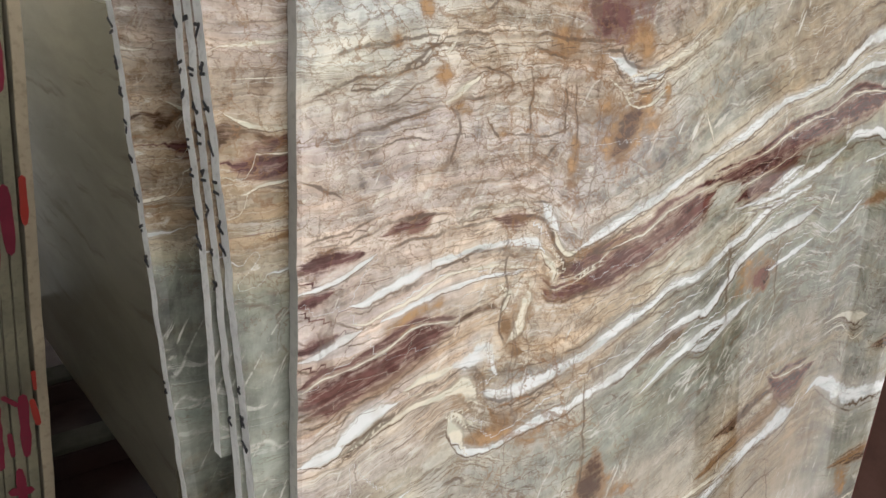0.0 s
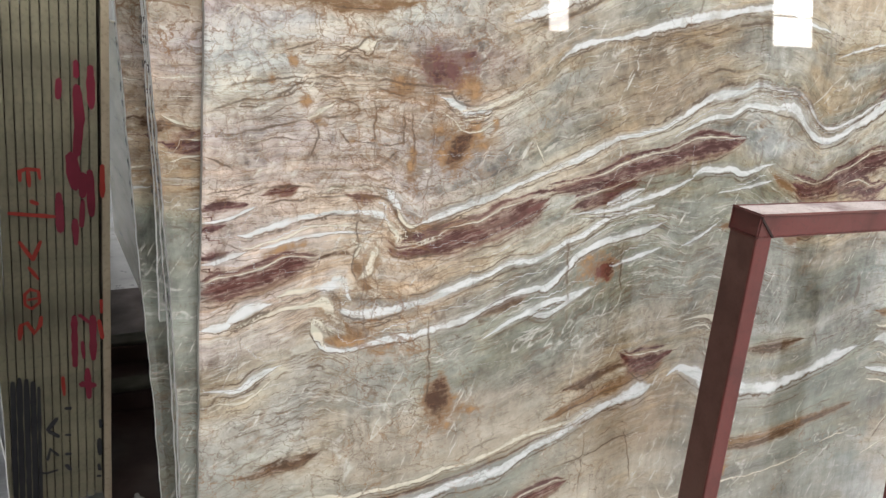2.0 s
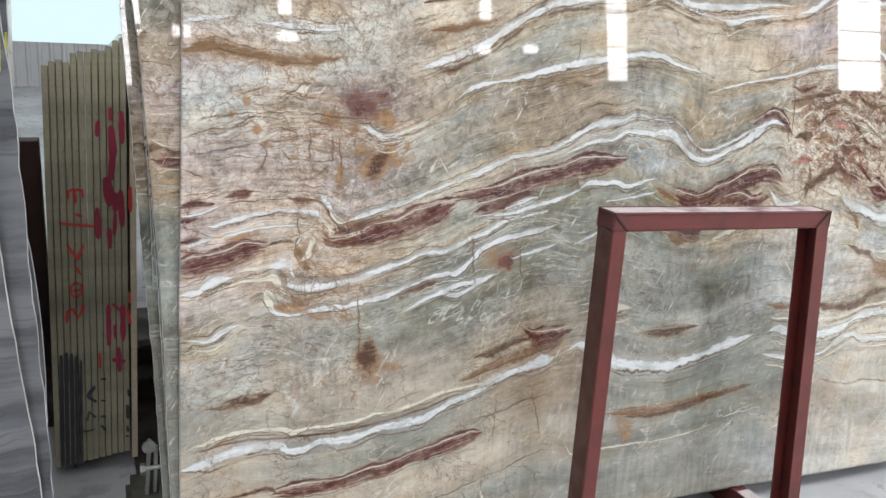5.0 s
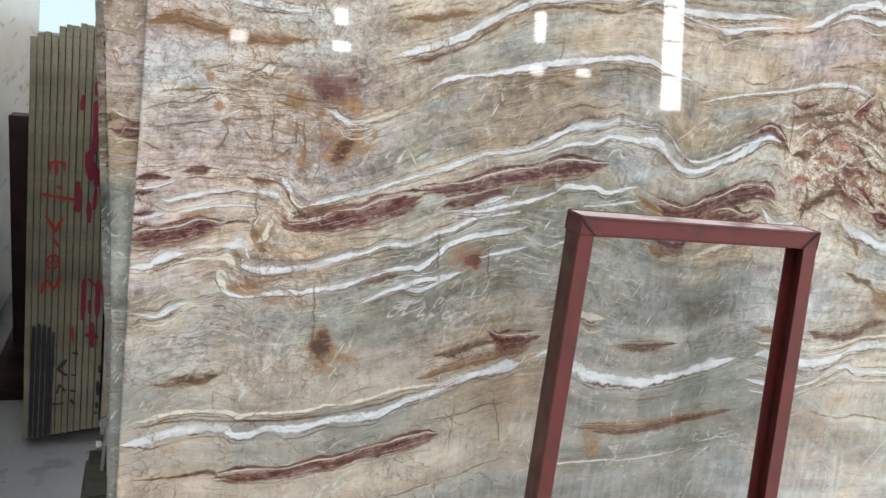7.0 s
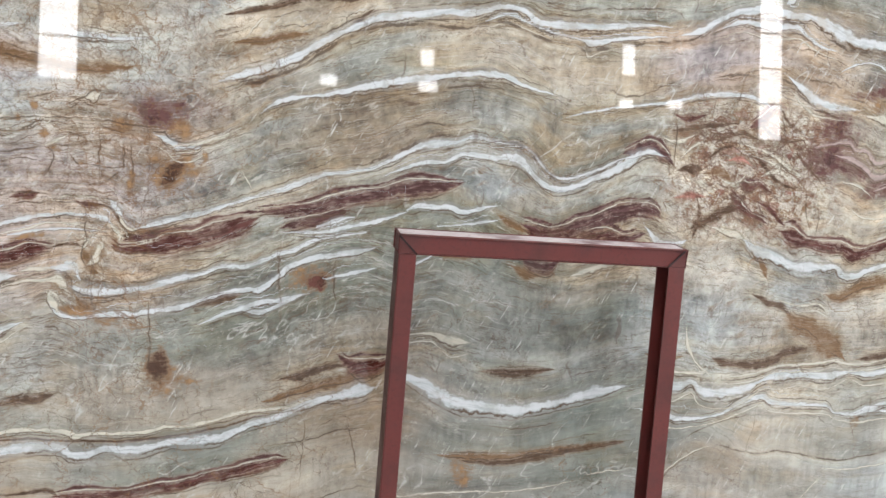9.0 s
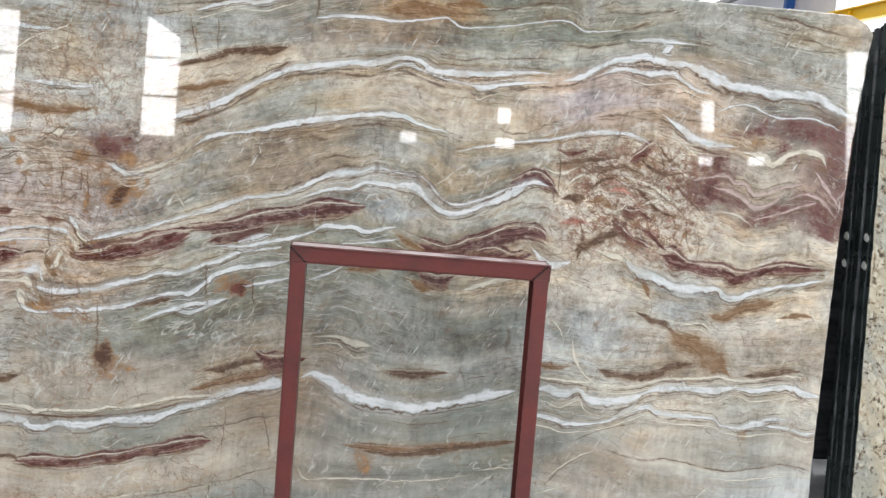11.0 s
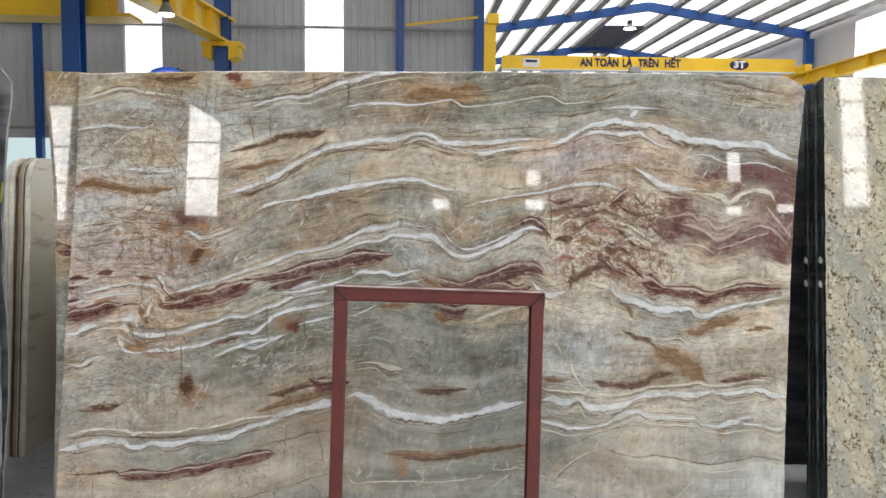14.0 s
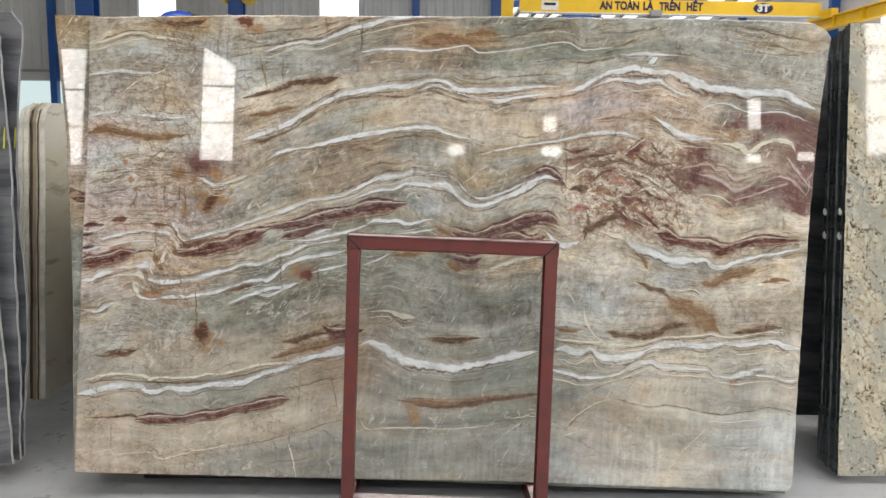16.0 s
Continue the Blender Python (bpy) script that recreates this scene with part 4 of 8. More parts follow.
FRONT.cloud("tan", -0.053, -0.120, 0.100, 0.035, 10, .4)
FRONT.cloud("tan", 0.149, 1.021, 0.149, 0.040, 0, .6)
FRONT.cloud("tan", -0.144, 0.921, 0.149, 0.030, 15, .6)
FRONT.cloud("tan", -0.385, 0.774, 0.174, 0.030, 15, .5)
FRONT.cloud("tan", -1.025, 0.842, 0.149, 0.035, 0, .35)
FRONT.cloud("tan", -0.828, 0.802, 0.149, 0.030, 0, .45)
FRONT.cloud("tan", -0.172, 0.374, 0.125, 0.030, 20, .3)
FRONT.cloud("sand", 1.707, -0.024, 0.149, 0.050, 10, .35)
FRONT.cloud("sand", 2.057, -0.341, 0.050, 0.055, 0, .6)
FRONT.cloud("white", 1.992, -0.573, 0.100, 0.149, 0, .3)
FRONT.cloud("pale", 1.614, 0.301, 0.199, 0.050, 0, .3)
FRONT.cloud("sand", 1.839, 0.374, 0.199, 0.040, 0, .4)
FRONT.vein("white", (-1.133, 0.229, 0.0029), (-1.102, 0.235, 0.0043), (-1.067, 0.246, 0.0043), (-1.032, 0.260, 0.0043))
FRONT.vein("white", (-1.064, 0.204, 0.0029), (-1.037, 0.206, 0.0072), (-1.005, 0.217, 0.0072), (-0.968, 0.229, 0.0072), (-0.939, 0.237, 0.0058), (-0.905, 0.243, 0.0058), (-0.859, 0.246, 0.0072), (-0.806, 0.244, 0.0072), (-0.766, 0.240, 0.0101), (-0.751, 0.227, 0.0058))
FRONT.vein("white", (-1.136, 0.150, 0.0029), (-1.112, 0.154, 0.0043), (-1.078, 0.165, 0.0058), (-1.051, 0.173, 0.0043))
FRONT.vein("white", (-1.024, 0.177, 0.0029), (-0.987, 0.184, 0.0043), (-0.949, 0.193, 0.0058), (-0.909, 0.201, 0.0043), (-0.858, 0.204, 0.0029), (-0.816, 0.203, 0.0029), (-0.778, 0.206, 0.0043))
FRONT.vein("white", (-1.089, 0.034, 0.0058), (-1.067, 0.044, 0.0144), (-1.044, 0.053, 0.0159), (-1.021, 0.059, 0.0115), (-0.997, 0.064, 0.0043))
FRONT.vein("white", (-1.133, 0.020, 0.0101), (-1.107, 0.024, 0.0115), (-1.089, 0.028, 0.0101), (-1.076, 0.032, 0.0043))
FRONT.vein("cream", (-1.081, 0.021, 0.0028), (-1.044, 0.032, 0.0055), (-0.997, 0.045, 0.0055), (-0.968, 0.052, 0.0042), (-0.929, 0.055, 0.0042), (-0.898, 0.061, 0.0055))
FRONT.vein("cream", (-0.987, 0.078, 0.0042), (-0.949, 0.085, 0.0069), (-0.909, 0.090, 0.0083))
FRONT.vein("white", (-0.909, 0.090, 0.0072), (-0.883, 0.091, 0.0130), (-0.859, 0.098, 0.0187), (-0.842, 0.101, 0.0130), (-0.835, 0.071, 0.0058), (-0.824, 0.059, 0.0043))
FRONT.vein("white", (-0.753, 0.295, 0.0043), (-0.744, 0.283, 0.0115), (-0.735, 0.267, 0.0115), (-0.723, 0.252, 0.0072))
FRONT.vein("cream", (-0.751, 0.222, 0.0055), (-0.733, 0.206, 0.0069), (-0.724, 0.190, 0.0055), (-0.728, 0.176, 0.0042))
FRONT.vein("cream", (-0.919, 0.055, 0.0069), (-0.888, 0.058, 0.0125), (-0.872, 0.042, 0.0111), (-0.858, 0.027, 0.0069))
FRONT.vein("cream", (-0.826, 0.187, 0.0042), (-0.813, 0.175, 0.0055), (-0.819, 0.157, 0.0055), (-0.826, 0.148, 0.0042))
FRONT.vein("cream", (-0.890, 0.290, 0.0042), (-0.870, 0.300, 0.0042), (-0.829, 0.301, 0.0028), (-0.775, 0.294, 0.0042))
FRONT.vein("cream", (-0.808, 0.106, 0.0083), (-0.787, 0.123, 0.0125), (-0.776, 0.152, 0.0125), (-0.772, 0.181, 0.0083))
FRONT.vein("cream", (-0.729, 0.250, 0.0042), (-0.717, 0.229, 0.0055), (-0.698, 0.213, 0.0055), (-0.681, 0.216, 0.0055))
FRONT.vein("cream", (-0.908, 0.014, 0.0111), (-0.895, -0.008, 0.0138), (-0.882, -0.031, 0.0111))
FRONT.vein("maroon", (-1.135, 0.093, 0.0080), (-1.109, 0.100, 0.0119), (-1.079, 0.105, 0.0107), (-1.043, 0.112, 0.0107), (-1.006, 0.121, 0.0107), (-0.973, 0.134, 0.0119), (-0.939, 0.143, 0.0080), (-0.909, 0.147, 0.0027))
FRONT.vein("maroon", (-1.123, 0.081, 0.0040), (-1.088, 0.085, 0.0040), (-1.043, 0.094, 0.0040))
FRONT.vein("maroon", (-1.022, 0.282, 0.0027), (-0.995, 0.289, 0.0053), (-0.967, 0.295, 0.0067), (-0.944, 0.298, 0.0040))
FRONT.vein("maroon", (-0.743, 0.167, 0.0027), (-0.725, 0.156, 0.0040), (-0.690, 0.157, 0.0053), (-0.654, 0.166, 0.0053), (-0.618, 0.172, 0.0067))
FRONT.vein("brown", (-0.909, 0.149, 0.0026), (-0.878, 0.159, 0.0026), (-0.847, 0.162, 0.0038), (-0.826, 0.153, 0.0026))
FRONT.vein("plum", (-1.142, 0.254, 0.0043), (-1.109, 0.261, 0.0064), (-1.084, 0.264, 0.0064), (-1.058, 0.267, 0.0043), (-1.040, 0.267, 0.0021))
FRONT.vein("plum", (-0.849, 0.284, 0.0027), (-0.818, 0.278, 0.0053), (-0.791, 0.277, 0.0053), (-0.775, 0.277, 0.0027))
FRONT.vein("plum", (-1.136, 0.161, 0.0093), (-1.112, 0.167, 0.0080), (-1.086, 0.172, 0.0067))
FRONT.vein("plum", (-1.134, 0.216, 0.0053), (-1.110, 0.222, 0.0053), (-1.085, 0.228, 0.0040))
FRONT.vein("brown", (-0.746, 0.261, 0.0038), (-0.729, 0.240, 0.0038), (-0.713, 0.214, 0.0051), (-0.701, 0.195, 0.0051))
FRONT.vein("ochre", (-0.826, 0.153, 0.0042), (-0.812, 0.132, 0.0083), (-0.801, 0.110, 0.0069), (-0.791, 0.089, 0.0083), (-0.778, 0.084, 0.0042))
FRONT.vein("ochre", (-0.834, 0.010, 0.0083), (-0.817, -0.008, 0.0111), (-0.800, -0.027, 0.0069))
FRONT.vein("ochre", (-0.693, 0.217, 0.0055), (-0.669, 0.210, 0.0069), (-0.620, 0.210, 0.0097), (-0.569, 0.211, 0.0111), (-0.529, 0.197, 0.0055))
FRONT.vein("brown", (-0.727, 0.194, 0.0038), (-0.692, 0.192, 0.0051), (-0.644, 0.195, 0.0051), (-0.593, 0.184, 0.0051), (-0.528, 0.181, 0.0038))
FRONT.vein("ochre", (-0.716, 0.204, 0.0042), (-0.698, 0.203, 0.0069), (-0.686, 0.189, 0.0042))
FRONT.vein("line", (-1.121, 0.271, 0.0017), (-1.084, 0.278, 0.0017), (-1.049, 0.288, 0.0017), (-1.004, 0.298, 0.0017), (-0.958, 0.301, 0.0021), (-0.910, 0.298, 0.0021), (-0.850, 0.301, 0.0021), (-0.786, 0.300, 0.0021), (-0.730, 0.291, 0.0021))
FRONT.vein("line", (-1.023, 0.260, 0.0017), (-0.986, 0.270, 0.0021), (-0.939, 0.276, 0.0021), (-0.890, 0.278, 0.0021), (-0.839, 0.280, 0.0021), (-0.752, 0.271, 0.0026), (-0.735, 0.250, 0.0030))
FRONT.vein("line", (-1.042, 0.195, 0.0017), (-0.987, 0.211, 0.0021), (-0.929, 0.228, 0.0021), (-0.889, 0.240, 0.0026), (-0.838, 0.240, 0.0021), (-0.784, 0.232, 0.0026), (-0.762, 0.219, 0.0026), (-0.744, 0.197, 0.0026), (-0.732, 0.171, 0.0030), (-0.725, 0.158, 0.0032))
FRONT.vein("line", (-0.828, 0.267, 0.0015), (-0.815, 0.243, 0.0017), (-0.818, 0.205, 0.0021), (-0.813, 0.175, 0.0021), (-0.824, 0.157, 0.0021), (-0.825, 0.128, 0.0017), (-0.816, 0.107, 0.0021), (-0.800, 0.085, 0.0026), (-0.775, 0.092, 0.0017))
FRONT.vein("line", (-0.888, 0.079, 0.0021), (-0.867, 0.078, 0.0026), (-0.854, 0.059, 0.0026), (-0.850, 0.033, 0.0021), (-0.839, 0.021, 0.0021))
FRONT.vein("line", (-1.090, 0.020, 0.0017), (-1.044, 0.035, 0.0021), (-0.988, 0.057, 0.0021), (-0.929, 0.073, 0.0021), (-0.888, 0.079, 0.0026))
FRONT.vein("line", (-0.968, 0.025, 0.0017), (-0.929, 0.032, 0.0021), (-0.888, 0.038, 0.0021), (-0.834, 0.024, 0.0026), (-0.778, 0.013, 0.0026), (-0.720, 0.021, 0.0021), (-0.660, 0.027, 0.0021))
FRONT.vein("line", (-0.898, 0.032, 0.0017), (-0.877, 0.008, 0.0021), (-0.866, -0.024, 0.0021))
FRONT.vein("line", (-1.107, 0.476, 0.0017), (-1.078, 0.492, 0.0021), (-1.045, 0.502, 0.0021), (-1.002, 0.508, 0.0017), (-0.967, 0.514, 0.0017), (-0.930, 0.513, 0.0017), (-0.873, 0.519, 0.0021), (-0.813, 0.514, 0.0026), (-0.750, 0.517, 0.0021), (-0.683, 0.510, 0.0026), (-0.625, 0.512, 0.0021))
FRONT.vein("line", (-1.002, 0.473, 0.0017), (-0.976, 0.490, 0.0021), (-0.948, 0.502, 0.0021), (-0.930, 0.509, 0.0017))
FRONT.vein("line", (-1.120, 0.441, 0.0017), (-1.088, 0.454, 0.0021), (-1.054, 0.469, 0.0021), (-1.020, 0.470, 0.0017), (-0.976, 0.481, 0.0017), (-0.939, 0.496, 0.0017))
FRONT.vein("line", (-1.079, 0.454, 0.0021), (-1.046, 0.453, 0.0017), (-1.029, 0.454, 0.0015))
FRONT.vein("line", (-0.930, 0.535, 0.0026), (-0.892, 0.541, 0.0026), (-0.854, 0.555, 0.0021), (-0.844, 0.564, 0.0017), (-0.814, 0.557, 0.0021), (-0.793, 0.562, 0.0017), (-0.767, 0.565, 0.0017))
FRONT.vein("line", (-0.984, 0.561, 0.0021), (-0.948, 0.575, 0.0021), (-0.912, 0.585, 0.0017))
FRONT.vein("line", (-0.893, 0.553, 0.0017), (-0.844, 0.572, 0.0021), (-0.815, 0.595, 0.0026), (-0.789, 0.600, 0.0017))
FRONT.vein("line", (-0.792, 0.504, 0.0026), (-0.760, 0.495, 0.0026), (-0.727, 0.489, 0.0021), (-0.688, 0.489, 0.0021), (-0.636, 0.497, 0.0021), (-0.612, 0.495, 0.0026), (-0.596, 0.479, 0.0030), (-0.561, 0.474, 0.0030), (-0.536, 0.477, 0.0026))
FRONT.vein("line", (-0.853, 0.496, 0.0026), (-0.873, 0.494, 0.0017))
FRONT.vein("line", (-1.081, 0.401, 0.0017), (-1.029, 0.414, 0.0021), (-0.976, 0.424, 0.0021), (-0.920, 0.436, 0.0021), (-0.872, 0.440, 0.0021), (-0.811, 0.454, 0.0017))
FRONT.vein("line", (-0.930, 0.432, 0.0021), (-0.918, 0.419, 0.0026), (-0.912, 0.397, 0.0021), (-0.922, 0.376, 0.0021), (-0.929, 0.359, 0.0017))
FRONT.vein("line", (-1.047, 0.386, 0.0015), (-0.994, 0.397, 0.0017), (-0.939, 0.393, 0.0017))
FRONT.vein("line", (-0.841, 0.400, 0.0017), (-0.789, 0.388, 0.0017), (-0.734, 0.390, 0.0017), (-0.701, 0.401, 0.0017))
FRONT.vein("line", (-0.787, 0.334, 0.0021), (-0.766, 0.347, 0.0026), (-0.750, 0.365, 0.0026), (-0.722, 0.377, 0.0017))
FRONT.vein("line", (-0.829, 0.327, 0.0017), (-0.787, 0.339, 0.0021), (-0.732, 0.341, 0.0017))
FRONT.vein("line", (-1.131, 0.359, 0.0021), (-1.107, 0.350, 0.0021), (-1.074, 0.336, 0.0021))
FRONT.vein("line", (-0.948, 0.329, 0.0021), (-0.910, 0.333, 0.0021), (-0.860, 0.334, 0.0021), (-0.808, 0.331, 0.0017))
FRONT.vein("line", (-1.133, 0.286, 0.0013), (-1.104, 0.292, 0.0015), (-1.066, 0.298, 0.0017), (-1.022, 0.312, 0.0017))
FRONT.vein("line", (-0.726, 0.471, 0.0017), (-0.720, 0.425, 0.0021), (-0.722, 0.378, 0.0017))
FRONT.vein("line", (-0.704, 0.480, 0.0015), (-0.700, 0.434, 0.0017), (-0.692, 0.368, 0.0026), (-0.696, 0.339, 0.0017))
FRONT.vein("line", (-0.655, 0.462, 0.0017), (-0.703, 0.457, 0.0021), (-0.747, 0.452, 0.0017))
FRONT.vein("line", (-0.792, 0.505, 0.0013), (-0.787, 0.417, 0.0015), (-0.787, 0.316, 0.0013))
FRONT.vein("line", (-0.892, 0.478, 0.0017), (-0.852, 0.472, 0.0017), (-0.832, 0.463, 0.0017), (-0.816, 0.453, 0.0015))
FRONT.vein("line", (-0.872, 0.422, 0.0015), (-0.856, 0.400, 0.0017), (-0.841, 0.386, 0.0017))
FRONT.vein("white", (-0.635, 0.488, 0.0058), (-0.605, 0.479, 0.0115), (-0.573, 0.460, 0.0144), (-0.535, 0.464, 0.0130), (-0.504, 0.480, 0.0115))
FRONT.vein("cream", (-0.939, 0.436, 0.0042), (-0.911, 0.448, 0.0055), (-0.882, 0.465, 0.0055))
FRONT.vein("cream", (-0.930, 0.494, 0.0055), (-0.919, 0.507, 0.0055))
FRONT.vein("cream", (-0.834, 0.581, 0.0138), (-0.809, 0.582, 0.0166), (-0.794, 0.591, 0.0111))
FRONT.spot("ochre", -0.962, 0.546, 0.012, 0.011, 0, 0.60)
FRONT.spot("ochre", -1.002, 0.509, 0.011, 0.012, 0, 0.50)
FRONT.spot("ochre", -0.939, 0.471, 0.015, 0.012, 0, 0.40)
FRONT.spot("ochre", -0.728, 0.511, 0.027, 0.020, 0, 1.15)
FRONT.spot("ochre", -0.658, 0.480, 0.015, 0.015, 0, 0.50)
FRONT.spot("ochre", -0.911, 0.431, 0.015, 0.015, 0, 0.40)
FRONT.spot("ochre", -0.832, 0.460, 0.011, 0.009, 0, 0.50)
FRONT.spot("ochre", -0.841, 0.395, 0.012, 0.012, 0, 0.40)
FRONT.spot("ochre", -0.699, 0.349, 0.009, 0.037, 0, 0.65)
FRONT.spot("ochre", -0.576, 0.510, 0.027, 0.032, 0, 0.75)
FRONT.spot("ochre", -0.751, 0.550, 0.032, 0.029, 0, 0.40)
FRONT.spot("ochre", -0.501, 0.437, 0.010, 0.015, 0, 0.60)
FRONT.spot("brown", -0.587, 0.384, 0.016, 0.032, -30, 1.8)
FRONT.spot("ochre", -0.619, 0.409, 0.037, 0.012, -10, 1.1)
FRONT.spot("ochre", -0.581, 0.389, 0.059, 0.049, 0, 1.00)
FRONT.spot("plum", -0.639, 0.550, 0.049, 0.037, 0, 0.75)
FRONT.spot("ochre", -0.844, -0.028, 0.037, 0.015, 0, 1.00)
FRONT.spot("ochre", -0.888, 0.045, 0.031, 0.024, 0, 0.80)
FRONT.spot("ochre", -0.977, 0.167, 0.042, 0.012, 15, 0.85)
FRONT.spot("maroon", -0.967, 0.289, 0.017, 0.007, 20, 0.80)
BACK.vein("cream", (-1.208, 0.497, 0.0026), (-1.159, 0.503, 0.0035), (-1.107, 0.510, 0.0026))
BACK.vein("line", (-1.207, 0.520, 0.0009), (-1.158, 0.526, 0.0009), (-1.106, 0.535, 0.0009))
BACK.vein("line", (-1.209, 0.458, 0.0009), (-1.183, 0.455, 0.0009), (-1.108, 0.458, 0.0009))
BACK.vein("cream", (-1.203, 0.429, 0.0035), (-1.169, 0.416, 0.0035), (-1.137, 0.414, 0.0035), (-1.108, 0.414, 0.0043))
BACK.vein("brown", (-1.265, 0.422, 0.0022), (-1.211, 0.401, 0.0026), (-1.196, 0.415, 0.0022), (-1.145, 0.400, 0.0022), (-1.109, 0.394, 0.0022))
BACK.vein("brown", (-1.268, 0.426, 0.0017), (-1.211, 0.415, 0.0022), (-1.199, 0.424, 0.0022), (-1.153, 0.408, 0.0026), (-1.108, 0.404, 0.0022))
BACK.vein("line", (-1.199, 0.417, 0.0009), (-1.157, 0.399, 0.0009), (-1.129, 0.392, 0.0009), (-1.109, 0.390, 0.0009))
BACK.vein("line", (-1.265, 0.415, 0.0009), (-1.211, 0.398, 0.0013))
BACK.vein("cream", (-1.200, 0.403, 0.0013), (-1.177, 0.393, 0.0013), (-1.146, 0.390, 0.0013))
BACK.vein("plum", (-1.199, 0.380, 0.0078), (-1.170, 0.379, 0.0087), (-1.138, 0.374, 0.0078), (-1.109, 0.369, 0.0095))
BACK.vein("brown", (-1.194, 0.364, 0.0026), (-1.146, 0.369, 0.0026), (-1.109, 0.357, 0.0035))
BACK.vein("cream", (-1.194, 0.347, 0.0022), (-1.163, 0.357, 0.0026), (-1.130, 0.356, 0.0022), (-1.109, 0.350, 0.0022))
BACK.vein("cream", (-1.248, 0.316, 0.0052), (-1.214, 0.322, 0.0052))
BACK.vein("ochre", (-1.252, 0.309, 0.0026), (-1.215, 0.312, 0.0022))
BACK.vein("ochre", (-1.164, 0.294, 0.0022), (-1.140, 0.297, 0.0035), (-1.110, 0.301, 0.0035))
BACK.vein("white", (-1.251, 0.263, 0.0035), (-1.235, 0.274, 0.0035), (-1.201, 0.275, 0.0035))
BACK.vein("white", (-1.149, 0.253, 0.0043), (-1.111, 0.260, 0.0026))
BACK.vein("line", (-1.172, 0.426, 0.0009), (-1.156, 0.465, 0.0009), (-1.143, 0.503, 0.0009))
BACK.vein("line", (-1.249, 0.459, 0.0009), (-1.237, 0.481, 0.0009))
BACK.vein("line", (-1.270, 0.512, 0.0013), (-1.218, 0.509, 0.0013))
BACK.vein("cream", (-1.271, 0.490, 0.0035), (-1.222, 0.489, 0.0035))


def lattice(x, y, seed, octaves=3, rough=0.55):
    """Smooth lattice noise around 0 for arrays of places."""
    total, size, weight = np.zeros_like(x), 0.0, 1.0
    rng = np.random.RandomState(seed)
    for k in range(octaves):
        grid = rng.rand(64, 64) * 2 - 1
        px, py = x * 2 ** k + 7.3 * k + 20.0, y * 2 ** k + 3.1 * k + 20.0
        ix, iy = np.floor(px).astype(int), np.floor(py).astype(int)
        fx, fy = px - ix, py - iy
        fx, fy = fx * fx * (3 - 2 * fx), fy * fy * (3 - 2 * fy)
        a, b = grid[ix % 64, iy % 64], grid[(ix + 1) % 64, iy % 64]
        c, d = grid[ix % 64, (iy + 1) % 64], grid[(ix + 1) % 64, (iy + 1) % 64]
        total += weight * ((a * (1 - fx) + b * fx) * (1 - fy) + (c * (1 - fx) + d * fx) * fy)
        size, weight = size + weight, weight * rough
    return total / size


def smooth_line(points, u):
    """A smooth curve through the points, level beyond its ends."""
    pts = sorted(points)
    px, py = np.array([p[0] for p in pts]), np.array([p[1] for p in pts])
    slope = np.gradient(py, px)
    uc = np.clip(u, px[0], px[-1])
    i = np.clip(np.searchsorted(px, uc) - 1, 0, len(px) - 2)
    h = px[i + 1] - px[i]
    t = (uc - px[i]) / h
    return (2 * t ** 3 - 3 * t ** 2 + 1) * py[i] + (t ** 3 - 2 * t ** 2 + t) * h * slope[i] + (3 * t ** 2 - 2 * t ** 3) * py[i + 1] + (t ** 3 - t ** 2) * h * slope[i + 1]


def rounded(points, steps=3):
    """The points of a vein with smooth bends between them."""
    p = np.concatenate([points[:1] * 2 - points[1:2], points, points[-1:] * 2 - points[-2:-1]])
    out = []
    for a, b, c, d in zip(p, p[1:], p[2:], p[3:]):
        for k in range(steps):
            t = k / steps
            q = 0.5 * (2 * b + (c - a) * t + (2 * a - 5 * b + 4 * c - d) * t * t + (3 * b - a - 3 * c + d) * t ** 3)
            q[2] = b[2] + (c[2] - b[2]) * t
            out.append(q)
    return np.array(out + [points[-1]])


def ease(x):
    x = np.clip(x, 0.0, 1.0)
    return x * x * (3 - 2 * x)


def oval(u, v, cu, cv, ru, rv, turn):
    c, s = math.cos(radians(turn)), math.sin(radians(turn))
    p, q = ((u - cu) * c + (v - cv) * s) / ru, ((v - cv) * c - (u - cu) * s) / rv
    return p * p + q * q


